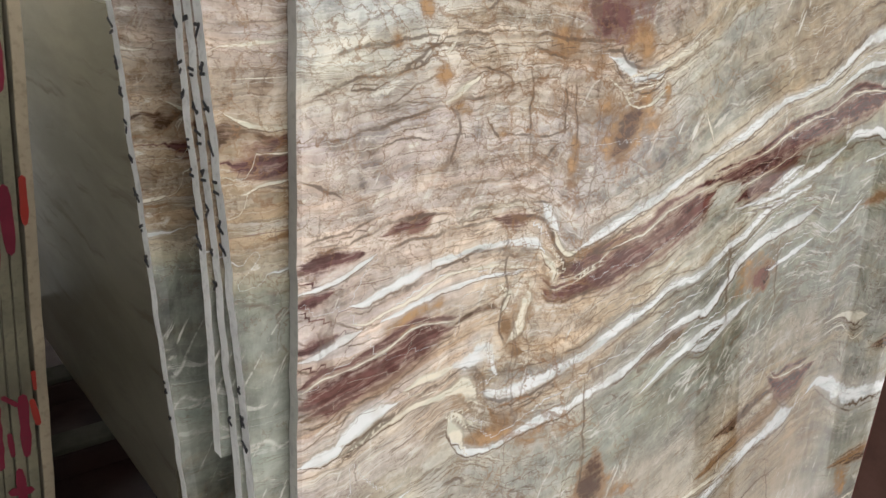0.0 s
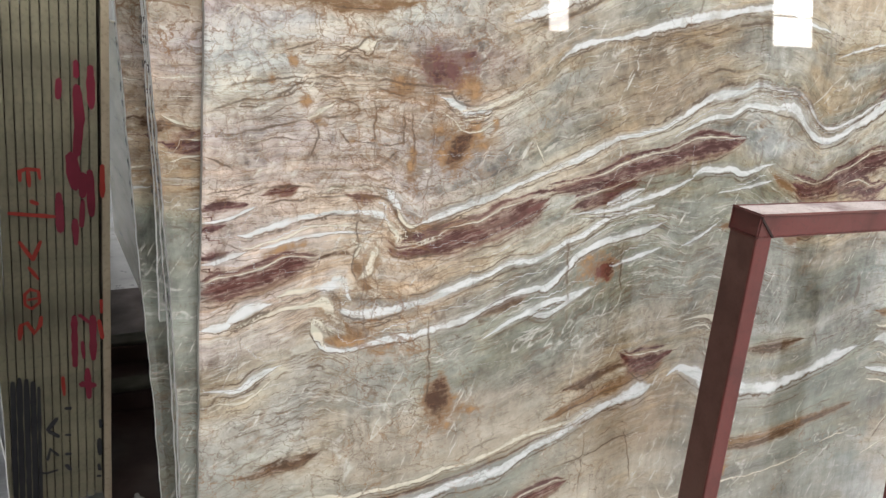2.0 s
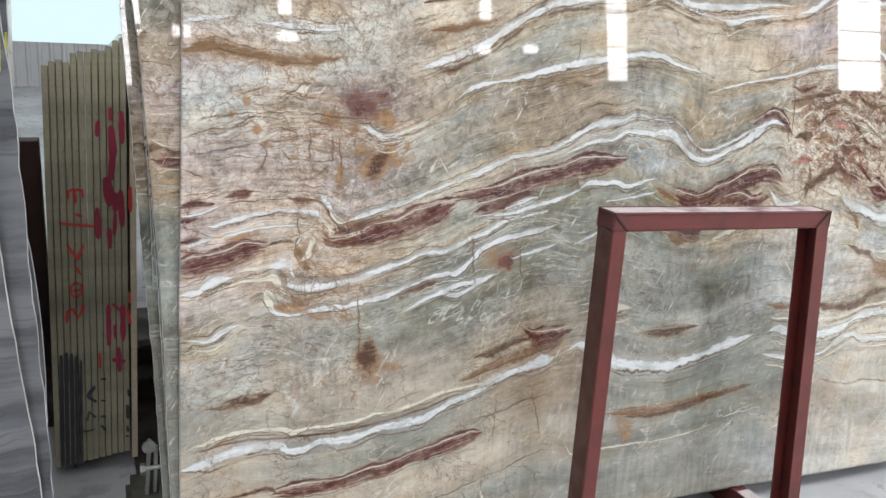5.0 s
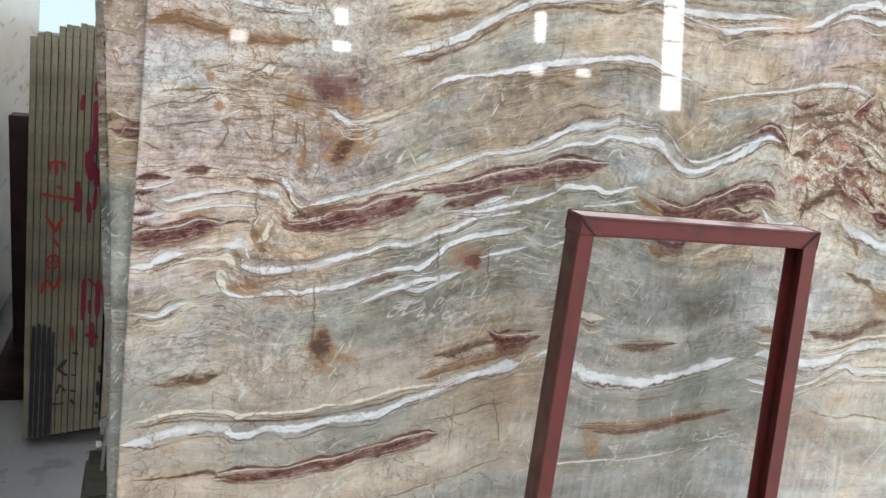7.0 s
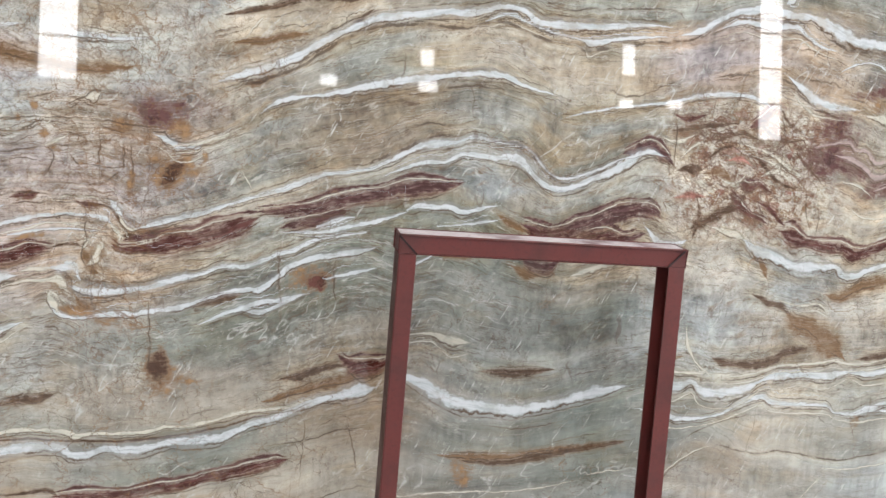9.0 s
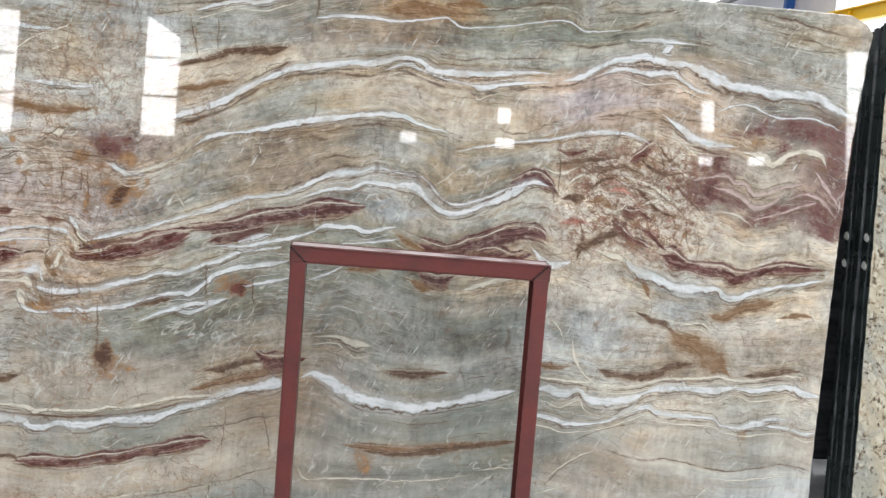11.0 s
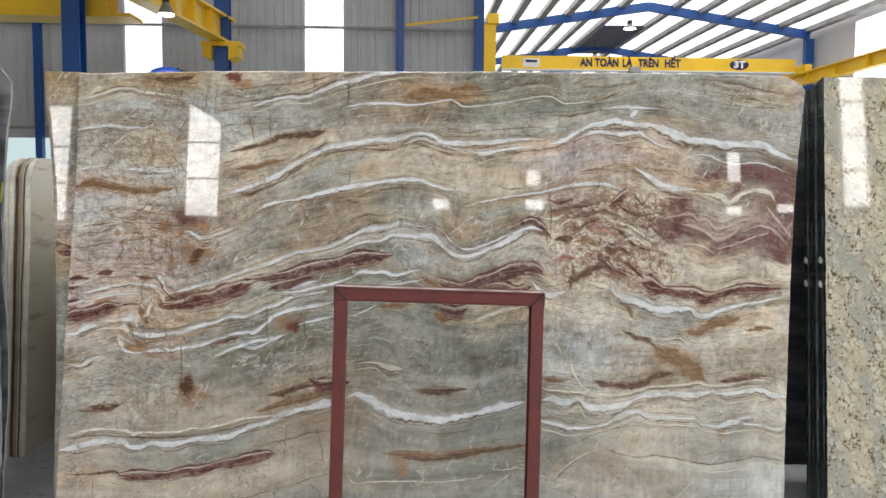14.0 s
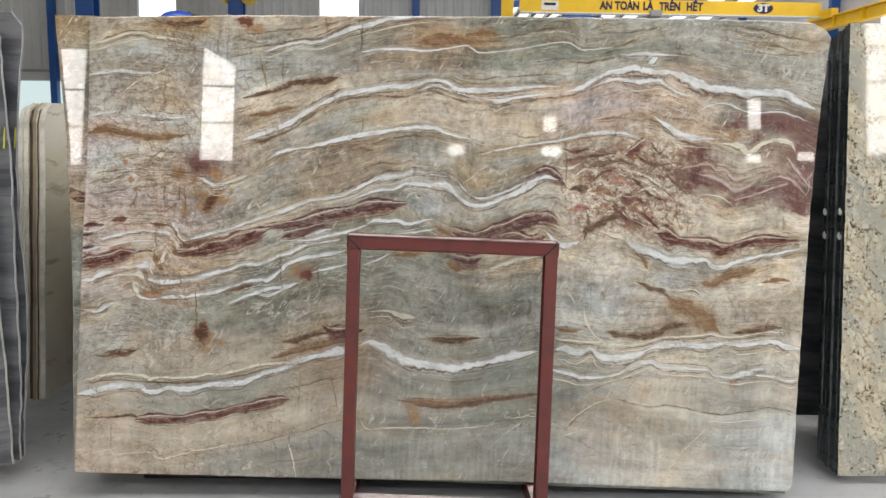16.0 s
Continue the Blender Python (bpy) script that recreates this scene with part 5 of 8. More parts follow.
def strata(pattern, x, z):
    """How the beds, veins and stains lie at places of a slab: a table of named values for its points."""
    out = {}
    u = x + 0.006 * lattice(x * 9, z * 9, 3) + 0.0035 * lattice(x * 40, z * 40, 4)
    v = z + 0.004 * lattice(x * 9, z * 9, 5) + 0.0035 * lattice(x * 40, z * 40, 6)
    # folded beds: a level and a row for each place
    lines = [smooth_line(f, u) for f in FOLDS]
    lines.insert(8, (lines[7] + lines[8]) / 2)
    lines = [np.full_like(x, 1.45)] + lines + [np.full_like(x, -1.0)]
    for k in range(1, len(lines)):
        lines[k] = np.minimum(lines[k], lines[k - 1] - 0.006)
    level, row = np.zeros_like(x), np.zeros_like(x)
    for k in range(len(lines) - 1):
        hi, lo = lines[k], lines[k + 1]
        f = np.clip((hi - v) / np.maximum(hi - lo, 1e-4), 0, 1)
        inside = (v <= hi) & (v > lo)
        a, b = float(np.mean(hi)), float(np.mean(lo))
        level = np.where(inside, a + (b - a) * f, level)
        row = np.where(inside, k + f, row)
    out["level"] = level
    # tints of the beds, with firm but uneven limits
    tones = np.array([[GROUND[TINT_KEYS[c]] for c in word[:len(pattern.places)]] for word in pattern.columns])
    rr = np.clip(row - 0.5 + 0.30 * lattice(x * 3.0, z * 9.0, 31), 0, len(tones) - 1.001)
    r0 = rr.astype(int)
    rf = ease((rr - r0 - 0.5) / 0.55 + 0.5)
    cc = np.interp(u + 0.10 * lattice(x * 4, z * 4, 33), pattern.places, np.arange(len(pattern.places)))
    cc = np.clip(cc, 0, len(pattern.places) - 1.001)
    c0 = cc.astype(int)
    cf = ease(cc - c0)
    rf, cf = rf[:, None], cf[:, None]
    tint = (tones[r0, c0] * (1 - cf) + tones[r0, c0 + 1] * cf) * (1 - rf) + (tones[r0 + 1, c0] * (1 - cf) + tones[r0 + 1, c0 + 1] * cf) * rf
    cloudy = 0.75 + 0.65 * lattice(x * 7, level * 22, 35)
    for tone, cu, cv, ru, rv, turn, strength in pattern.clouds:
        e = oval(u, v, cu, cv, ru, rv, turn) + 0.7 * lattice(x * 8, z * 11, 36)
        mask = np.clip(strength * ease(1.45 - 0.85 * e) * cloudy, 0, 1)[:, None]
        tint = tint * (1 - mask) + np.array(GROUND[tone]) * mask
    out["tint"] = tint
    near = np.full_like(x, 1.0)
    for fam in FAMILIES:
        best, dist, wide = np.full_like(x, 1e9), np.full_like(x, 0.3), np.zeros_like(x)
        for name, points in pattern.veins:
            if name != fam:
                continue
            pts = rounded(points)
            m = 0.02 + 5 * pts[:, 2].max()
            idx = np.nonzero((u > pts[:, 0].min() - m) & (u < pts[:, 0].max() + m) & (v > pts[:, 1].min() - m) & (v < pts[:, 1].max() + m))[0]
            if not len(idx):
                continue
            pu, pv = u[idx], v[idx]
            d2, sd, sw = np.full_like(pu, 1e9), np.zeros_like(pu), np.zeros_like(pu)
            for k, (a, b) in enumerate(zip(pts, pts[1:])):
                du, dv = b[0] - a[0], b[1] - a[1]
                ll = du * du + dv * dv + 1e-12
                t = np.clip(((pu - a[0]) * du + (pv - a[1]) * dv) / ll, 0, 1)
                eu, ev = pu - a[0] - du * t, pv - a[1] - dv * t
                q = eu * eu + ev * ev
                closer = q < d2
                tip = np.minimum(1.0, 0.25 + np.minimum(k + t, len(pts) - 1 - k - t) / 3.0)
                d2 = np.where(closer, q, d2)
                sd = np.where(closer, np.sign(du * ev - dv * eu) if du >= 0 else -np.sign(du * ev - dv * eu), sd)
                sw = np.where(closer, (a[2] + (b[2] - a[2]) * t) * tip, sw)
            d = np.sqrt(d2)
            score = d / np.maximum(sw, 2e-4)
            win = score < best[idx]
            hit = idx[win]
            best[hit], dist[hit], wide[hit] = score[win], (d * sd)[win], sw[win]
        out["d_" + fam], out["w_" + fam] = dist, wide
        near = np.minimum(near, np.abs(dist))
        blot = np.full_like(x, -3.0)
        for name, cu, cv, ru, rv, turn, strength in pattern.spots:
            if name == fam:
                blot = np.maximum(blot, 1.25 * strength - oval(u, v, cu, cv, ru, rv, turn))
        out["b_" + fam] = blot
    out["near"] = np.exp(-(near / 0.05) ** 2)
    return out


def quartzite(name):
    """Polished banded quartzite: folded grey-green and beige beds, milky veins, dark red streaks, fine brown cracks."""
    net = Net(name)
    co, x, y, z = net.coords()
    m = net.math

    def field(key, colour=False):
        node = net.add("ShaderNodeAttribute")
        node.attribute_name = key
        return node.outputs["Color" if colour else "Fac"]

    def at(depth, scale, detail=4, rough=0.58, fx=1.0, fz=1.0, px=None, pz=None, warp=0.0):
        px, pz = x if px is None else px, z if pz is None else pz
        return net.noise(net.vec(m("MULTIPLY", px, fx) if fx != 1.0 else px, m("MULTIPLY", pz, fz) if fz != 1.0 else pz, depth), scale, detail, rough, warp)

    def swing(value, size):
        return m("MULTIPLY_ADD", value, 2 * size, -size)

    def times(*values):
        out = values[0]
        for v in values[1:]:
            out = m("MULTIPLY", out, v)
        return out

    def weigh(total, value, power):
        return m("ADD", total, m("MULTIPLY", m("SUBTRACT", value, 0.5), power))

    def grey(col, value):
        return net.mix(1.0, col, net.vec(value, value, value), "MULTIPLY")

    w1, w2, w3 = at(1.3, 5.0, 4), at(3.7, 19.0, 4, 0.62), at(9.1, 75.0, 3)
    s = m("ADD", field("level"), m("ADD", swing(w2, 0.010), swing(w3, 0.003)))
    near = field("near")
    fleck = at(8.0, 34.0, 5, 0.72)
    mottle = at(16.0, 8.0, 7, 0.68, warp=0.5)
    # two broken places, and one folded
    left = times(net.ramp(x, -0.1, -0.6), net.ramp(z, 0.15, 0.35), net.ramp(z, 1.10, 0.90))
    broken = m("MULTIPLY", net.ramp(m("ABSOLUTE", m("SUBTRACT", x, 1.28)), 0.40, 0.16), net.ramp(m("ABSOLUTE", m("SUBTRACT", z, 0.53)), 0.30, 0.12))
    folded = m("MULTIPLY", net.ramp(m("ABSOLUTE", m("ADD", x, 0.74)), 0.18, 0.05), net.ramp(z, -0.35, -0.05))
    calm = net.ramp(m("MULTIPLY_ADD", w1, 0.2, z), -0.02, -0.28)
    busy = m("MULTIPLY_ADD", calm, -0.65, 1.0)
    # beds: light and dark layers, each rate less wide than the last
    layered = m("MULTIPLY", m("MULTIPLY_ADD", near, 0.65, net.ramp(at(44.0, 3.2, 3), 0.48, 0.66, 0.10, 0.70)), busy)
    light = weigh(1.0, at(2.0, 1.0, 4, 0.55, 1.3, 18.0, x, s), 0.85)
    light = weigh(light, at(4.0, 1.0, 4, 0.60, 3.0, 60.0, x, s), m("MULTIPLY", layered, 1.25))
    light = weigh(light, at(6.0, 1.0, 3, 0.60, 8.0, 160.0, x, s), m("MULTIPLY", layered, 0.6))
    light = weigh(weigh(light, mottle, m("MULTIPLY_ADD", calm, -0.9, 2.1)), fleck, m("MULTIPLY_ADD", calm, -0.85, 1.35))
    light = weigh(light, at(15.0, 2.2, 4, 0.6, 1.0, 2.0, x, s), 1.2)
    upright = at(1.0, 1.0, 4, 0.6, 52.0, 6.0)
    light = weigh(light, upright, m("MULTIPLY", m("MULTIPLY_ADD", near, -0.7, 1.0), net.ramp(m("MULTIPLY_ADD", calm, 0.08, at(41.0, 3.0, 3)), 0.42, 0.60, 0.10, 1.0)))
    col = grey(field("tint", True), m("MAXIMUM", light, 0.35))
    # crisp beds, each with a thin dark base
    for rate, depth, power, thin in ((16.0, 21.0, 1.0, 0.045), (38.0, 221.0, 0.95, 0.075), (90.0, 321.0, 0.35, 0.14)):
        stack = m("ADD", m("MULTIPLY", s, rate), m("ADD", swing(at(depth, 1.6, 2, 0.5, 1.0, 2.2, x, s), rate * 0.14), swing(w1, rate * 0.02)))
        which = net.add("ShaderNodeTexWhiteNoise")
        which.noise_dimensions = "1D"
        net.put(which.inputs["W"], m("FLOOR", stack))
        crisp = net.ramp(m("MULTIPLY_ADD", near, 0.22, at(depth + 2.0, 3.4, 4, 0.6, 0.6, 1.6)), 0.54, 0.74, 0.02, 1.0)
        crisp = m("MULTIPLY", crisp, busy)
        bed = net.blend(which.outputs["Value"], ((0.0, (0.70, 0.70, 0.66)), (0.3, (1.0, 0.97, 0.90)), (0.5, (1.22, 1.24, 1.24)), (0.7, (0.88, 0.76, 0.60)), (1.0, (1.35, 1.33, 1.28))))
        col = net.mix(times(crisp, power * 0.7), col, bed, "MULTIPLY")
        base_line = net.ramp(m("ABSOLUTE", m("SUBTRACT", m("FRACT", stack), 0.5)), thin, 0.005)
        col = net.mix(times(base_line, crisp, power, net.ramp(at(depth + 4.0, 5.0, 4), 0.47, 0.60), 0.85), col, (0.090, 0.058, 0.035))
    # warm and cool layers
    hue = m("MULTIPLY_ADD", at(141.0, 1.0, 4, 0.6, 1.8, 14.0, x, s), 0.55, m("MULTIPLY", at(145.0, 5.0, 5, 0.62, warp=0.4), 0.45))
    col = net.mix(net.ramp(hue, 0.50, 0.62, 0.0, 0.48), col, (1.0, 0.86, 0.69), "MULTIPLY")
    col = net.mix(net.ramp(hue, 0.48, 0.34, 0.0, 0.8), col, (0.93, 1.0, 1.03), "MULTIPLY")
    rusty = times(net.ramp(at(33.0, 3.4, 5, 0.66), 0.46, 0.62, 0.1, 1.0), busy, net.ramp(at(35.0, 17.0, 6, 0.72, 0.8, 1.5, m("MULTIPLY_ADD", z, -0.5, x), m("MULTIPLY_ADD", x, -0.4, z)), 0.50, 0.66))
    col = net.mix(m("MULTIPLY", rusty, 0.55), col, (0.22, 0.135, 0.070))
    # curling brown threads
    for depth, size, thin, power in ((161.0, 9.0, 0.010, 0.65), (171.0, 21.0, 0.013, 0.55)):
        curl = m("ABSOLUTE", m("SUBTRACT", at(depth, size, 5, 0.62, 1.0, 1.5, x, s, 0.4), 0.5))
        col = net.mix(times(net.ramp(curl, thin, 0.001), net.ramp(m("MULTIPLY_ADD", m("MAXIMUM", left, broken), 0.10, at(depth + 1.0, 4.2, 3)), 0.47, 0.60), busy, power), col, (0.12, 0.072, 0.042))
    for depth, size, thin in ((181.0, 7.0, 0.030), (191.0, 16.0, 0.040), (196.0, 34.0, 0.045)):
        curl = m("ABSOLUTE", m("SUBTRACT", at(depth, size, 5, 0.60, 1.0, 1.3, m("MULTIPLY_ADD", z, 0.5, x), z, 0.6), 0.5))
        torn = net.mix(net.ramp(at(depth + 3.0, 6.0, 3), 0.44, 0.58), (0.12, 0.052, 0.034), (0.21, 0.115, 0.055))
        col = net.mix(times(net.ramp(curl, thin, 0.003), broken, net.ramp(at(depth + 1.0, 5.0, 3), 0.36, 0.50), 0.9), col, torn)
    # pale slanting scratches and clots
    slant, down = m("MULTIPLY_ADD", z, -0.55, x), m("MULTIPLY_ADD", x, 0.55, z)
    scratch = at(53.0, 1.0, 4, 0.62, 70.0, 9.0, slant, down)
    col = net.mix(times(net.ramp(scratch, 0.60, 0.70), net.ramp(at(55.0, 4.0, 3), 0.42, 0.56), m("MULTIPLY_ADD", calm, -0.3, 1.0), m("MULTIPLY_ADD", near, -0.4, 0.95)), col, (0.60, 0.58, 0.52))
    clot = at(57.0, 1.0, 5, 0.68, 20.0, 32.0, slant, s)
    col = net.mix(times(net.ramp(clot, 0.60, 0.68), m("MULTIPLY_ADD", left, 0.35, 0.40)), col, (0.60, 0.57, 0.49))
    for depth, size, thin in ((14.0, 3.4, 0.010),):
        wisp = m("ABSOLUTE", m("SUBTRACT", at(depth, size, 3, 0.52, 1.5, 1.0, slant, z, 0.3), 0.5))
        col = net.mix(times(net.ramp(wisp, thin, 0.0), net.ramp(at(30.0, 3.0, 3), 0.47, 0.60), net.ramp(fleck, 0.40, 0.54), 0.65), col, (0.56, 0.545, 0.49))
    # thin pale and brown seams along the beds
    for depth, rate, thin, power, colour in ((62.0, 16.0, 0.010, 0.55, (0.58, 0.565, 0.51)), (72.0, 38.0, 0.014, 0.45, (0.55, 0.52, 0.45)), (12.0, 14.0, 0.008, 0.75, (0.095, 0.062, 0.040)), (52.0, 34.0, 0.012, 0.70, (0.12, 0.072, 0.040))):
        seam = m("ABSOLUTE", m("SUBTRACT", at(depth, 1.0, 4, 0.6, 1.1, rate, x, s), 0.5))
        where = times(net.ramp(at(depth + 1.0, 2.6, 3), 0.42, 0.58, 0.15, 1.0), net.ramp(m("MULTIPLY_ADD", near, 0.06, at(depth + 2.0, 9.0, 4)), 0.42, 0.56), busy, power)
        col = net.mix(times(net.ramp(seam, thin, 0.001), where), col, colour)
    # broken ground: pale, rust and dark red chips
    lots = net.add("ShaderNodeTexVoronoi")
    net.put(lots.inputs["Vector"], net.vec(m("ADD", x, swing(w2, 0.06)), m("ADD", m("MULTIPLY", z, 1.7), swing(w1, 0.10)), m("MULTIPLY", w3, 0.02)))
    lots.inputs["Scale"].default_value = 24.0
    chip = net.add("ShaderNodeSeparateXYZ")
    net.put(chip.inputs[0], lots.outputs["Color"])
    chipped = m("MULTIPLY_ADD", broken, 0.55, m("MULTIPLY", left, 0.22))
    col = net.mix(times(net.ramp(chip.outputs[0], 0.50, 0.66), chipped, net.ramp(fleck, 0.40, 0.52)), col, (0.62, 0.57, 0.48))
    col = net.mix(times(net.ramp(chip.outputs[1], 0.70, 0.84), broken, net.ramp(fleck, 0.58, 0.44), 0.8), col, (0.20, 0.10, 0.06))
    col = net.mix(times(net.ramp(chip.outputs[2], 0.90, 0.96), broken, net.ramp(fleck, 0.44, 0.56), 0.6), col, (0.26, 0.10, 0.075))
    # stains and veins
    streaky = at(0.5, 1.0, 5, 0.70, 10.0, 90.0, x, s)
    broad = at(0.7, 1.0, 4, 0.60, 6.0, 40.0, x, s)
    rag = m("ADD", swing(m("ADD", m("MULTIPLY", fleck, 0.5), m("MULTIPLY", w2, 0.5)), 5.0), swing(streaky, 2.0))
    rag = m("ADD", rag, m("ADD", swing(upright, 0.9), swing(mottle, 1.5)))
    milky = m("MULTIPLY", net.ramp(at(0.9, 1.0, 4, 0.6, 7.0, 90.0, x, s), 0.36, 0.54), net.ramp(w2, 0.30, 0.50, 0.6, 1.0))
    selvage = net.ramp(at(19.0, 7.0, 3), 0.40, 0.54)
    ragged = m("ADD", m("ADD", swing(fleck, 0.8), swing(streaky, 0.35)), m("ADD", swing(w2, 0.9), swing(upright, 0.35)))
    for fam in FAMILIES:
        tone = VEIN_TONES[fam]
        if any(f == fam for f, *rest in FRONT.spots):
            spread = m("ADD", field("b_" + fam), rag)
            burn = (0.255, 0.155, 0.085) if fam != "plum" else (0.20, 0.11, 0.095)
            col = net.mix(net.ramp(spread, -1.1, 0.7, 0.0, 0.80), col, tuple(0.35 * a + 0.65 * b for a, b in zip(tone, burn)))
            core = net.mix(net.ramp(m("ADD", m("MULTIPLY", fleck, 0.5), m("MULTIPLY", mottle, 0.5)), 0.42, 0.56), tuple(c * (0.7 if fam in ("brown", "maroon") else 0.9) for c in tone), tuple(c * 2.0 + 0.01 for c in tone))
            col = net.mix(net.ramp(spread, 0.25, 1.1, 0.0, 0.9), col, core)
            if fam == "brown":
                heart = m("ADD", field("b_" + fam), m("MULTIPLY", rag, 1.25))
                col = net.mix(net.ramp(heart, 1.0, 1.7, 0.0, 0.85), col, (0.058, 0.025, 0.014))
        wide, side = field("w_" + fam), m("ADD", field("d_" + fam), swing(w3, 0.0016))
        live = net.ramp(wide, 0.0, 0.0015)
        d = m("DIVIDE", m("ABSOLUTE", side), m("MAXIMUM", wide, 0.0008))
        if fam in ("maroon", "plum"):
            d = m("MULTIPLY", d, 0.85)
        if fam in ("white", "cream", "pink"):
            rel = m("ADD", m("MULTIPLY", d, 1.3), ragged)
            col = net.mix(times(net.ramp(rel, 3.0, 0.9, 0.0, 0.34), live), col, tuple(c * 0.62 for c in tone))
            line = net.ramp(m("ABSOLUTE", m("SUBTRACT", rel, 1.35)), 0.30, 0.05)
            under = net.ramp(side, 0.001, -0.001, 0.25, 1.0)
            col = net.mix(times(line, live, selvage, under, 0.95), col, (0.095, 0.060, 0.036))
            vein = net.mix(milky, tuple(c * f for c, f in zip(tone, (0.74, 0.77, 0.77))), tone)
            col = net.mix(times(net.ramp(rel, 1.15, 0.65), live, net.ramp(at(21.0, 13.0, 4), 0.36, 0.52, 0.45, 0.97)), col, vein)
        elif fam == "line":
            d = m("DIVIDE", m("ABSOLUTE", m("ADD", side, m("ADD", swing(w2, 0.007), swing(fleck, 0.004)))), m("MAXIMUM", wide, 0.0008))
            rel = m("ADD", d, swing(fleck, 0.5))
            col = net.mix(times(net.ramp(rel, 4.0, 0.8, 0.0, 0.22), live), col, (0.20, 0.125, 0.065))
            col = net.mix(times(net.ramp(rel, 1.5, 0.5), live, net.ramp(at(23.0, 14.0, 3), 0.38, 0.56, 0.15, 0.75)), col, tone)
        else:
            rel = m("ADD", d, m("ADD", swing(streaky, 1.3), m("ADD", swing(broad, 1.0), swing(fleck, 1.4))))
            halo = tuple(0.35 * a + 0.65 * b for a, b in zip(tone, (0.29, 0.20, 0.125) if fam in ("ochre", "brown") else (0.30, 0.175, 0.135)))
            col = net.mix(times(net.ramp(rel, 3.2, 0.6, 0.0, 0.70), live, net.ramp(broad, 0.36, 0.54, 0.35, 1.0)), col, halo)
            stripe = at(87.0, 1.0, 4, 0.68, 7.0, 150.0, x, s)
            inner = net.mix(net.ramp(m("ADD", m("MULTIPLY", stripe, 0.6), m("MULTIPLY", fleck, 0.4)), 0.44, 0.58), tone, tuple(min(0.5, c * (1.25 if fam == "ochre" else 1.8) + 0.015) for c in tone))
            deep = times(net.ramp(m("ADD", rel, swing(stripe, 1.0)), 1.7, 0.6), live, net.ramp(at(89.0, 9.0, 4, 0.6, 1.0, 1.8), 0.34, 0.48, 0.70, 1.0))
            col = net.mix(deep, col, inner)
            thread = net.ramp(m("ABSOLUTE", m("SUBTRACT", at(81.0, 1.0, 3, 0.6, 4.0, 60.0, x, s), 0.5)), 0.030, 0.004)
            col = net.mix(times(thread, net.ramp(rel, 1.8, 1.0), live, net.ramp(fleck, 0.40, 0.55), 0.28), col, (0.46, 0.36, 0.30))
    # cracks
    tint = net.mix(net.ramp(w2, 0.42, 0.60), (0.085, 0.055, 0.036), (0.22, 0.115, 0.05))
    tint = net.mix(m("MULTIPLY", broken, 0.7), tint, (0.085, 0.035, 0.022))
    tint = net.mix(m("MULTIPLY", m("MAXIMUM", left, folded), 0.6), tint, (0.19, 0.095, 0.040))
    dense = m("MAXIMUM", m("MAXIMUM", m("MULTIPLY", left, 1.5), m("MULTIPLY", folded, 1.6)), m("MULTIPLY", broken, 1.7))
    dense = m("MAXIMUM", dense, times(net.ramp(x, 0.2, -0.3), net.ramp(z, 0.0, -0.25), 1.25))
    gentle, slow = at(61.0, 6.0, 1), at(63.0, 6.0, 1)
    for scale, depth, thin, power in ((7.0, 0.0, 0.010, 0.60), (15.0, 3.0, 0.020, 0.75), (28.0, 6.0, 0.036, 0.65)):
        bent = net.vec(m("ADD", m("MULTIPLY_ADD", z, 0.25, x), m("ADD", swing(gentle, 0.045), swing(fleck, 0.03))), m("ADD", m("MULTIPLY", z, 1.15), m("ADD", swing(slow, 0.045), swing(w2, 0.03))), m("MULTIPLY_ADD", w2, 0.012, depth))
        crack = m("MULTIPLY", net.cells(bent, scale), m("MULTIPLY_ADD", m("MAXIMUM", broken, m("MULTIPLY", folded, 0.7)), -0.45, 1.0))
        where = net.ramp(m("ADD", at(40.0 + depth, 2.6, 4), m("MULTIPLY", dense, 0.14)), 0.55, 0.66)
        where = times(where, m("MAXIMUM", net.ramp(at(44.0 + depth, 6.0, 3), 0.42, 0.58, 0.16, 1.0), m("MULTIPLY", m("MAXIMUM", broken, m("MULTIPLY", m("MAXIMUM", left, folded), 0.8)), 0.8)), power)
        col = net.mix(times(net.ramp(crack, thin, thin * 0.15), where), col, tint)
    split = m("ABSOLUTE", m("SUBTRACT", at(17.0, 1.0, 2, 0.5, 9.0, 0.9, m("ADD", x, swing(w2, 0.022))), 0.5))
    col = net.mix(times(net.ramp(split, 0.007, 0.001), m("MAXIMUM", net.ramp(at(18.0, 9.0, 3), 0.52, 0.64), folded), m("MULTIPLY_ADD", calm, -0.3, 0.55)), col, (0.11, 0.072, 0.05))
    col = net.mix(1.0, col, (0.935, 0.945, 0.985), "MULTIPLY")
    return net.done(col, net.ramp(w1, 0.3, 0.7, 0.012, 0.028), IOR=1.52)


def sawn_edge(name, colour, clean=0.62):
    """Sawn stone edge: dusty, rough, with saw marks."""
    net = Net(name)
    co, x, y, z = net.coords()
    big, fine = net.noise(co, 5.0, 4), net.noise(co, 90.0, 4)
    col = net.mix(net.ramp(big, 0.35, 0.7), colour, tuple(c * clean for c in colour))
    col = net.mix(net.math("MULTIPLY", net.ramp(fine, 0.5, 0.7), 0.4), col, tuple(c * 0.45 for c in colour))
    net.bump(fine, 0.4)
    return net.done(col, 0.75)


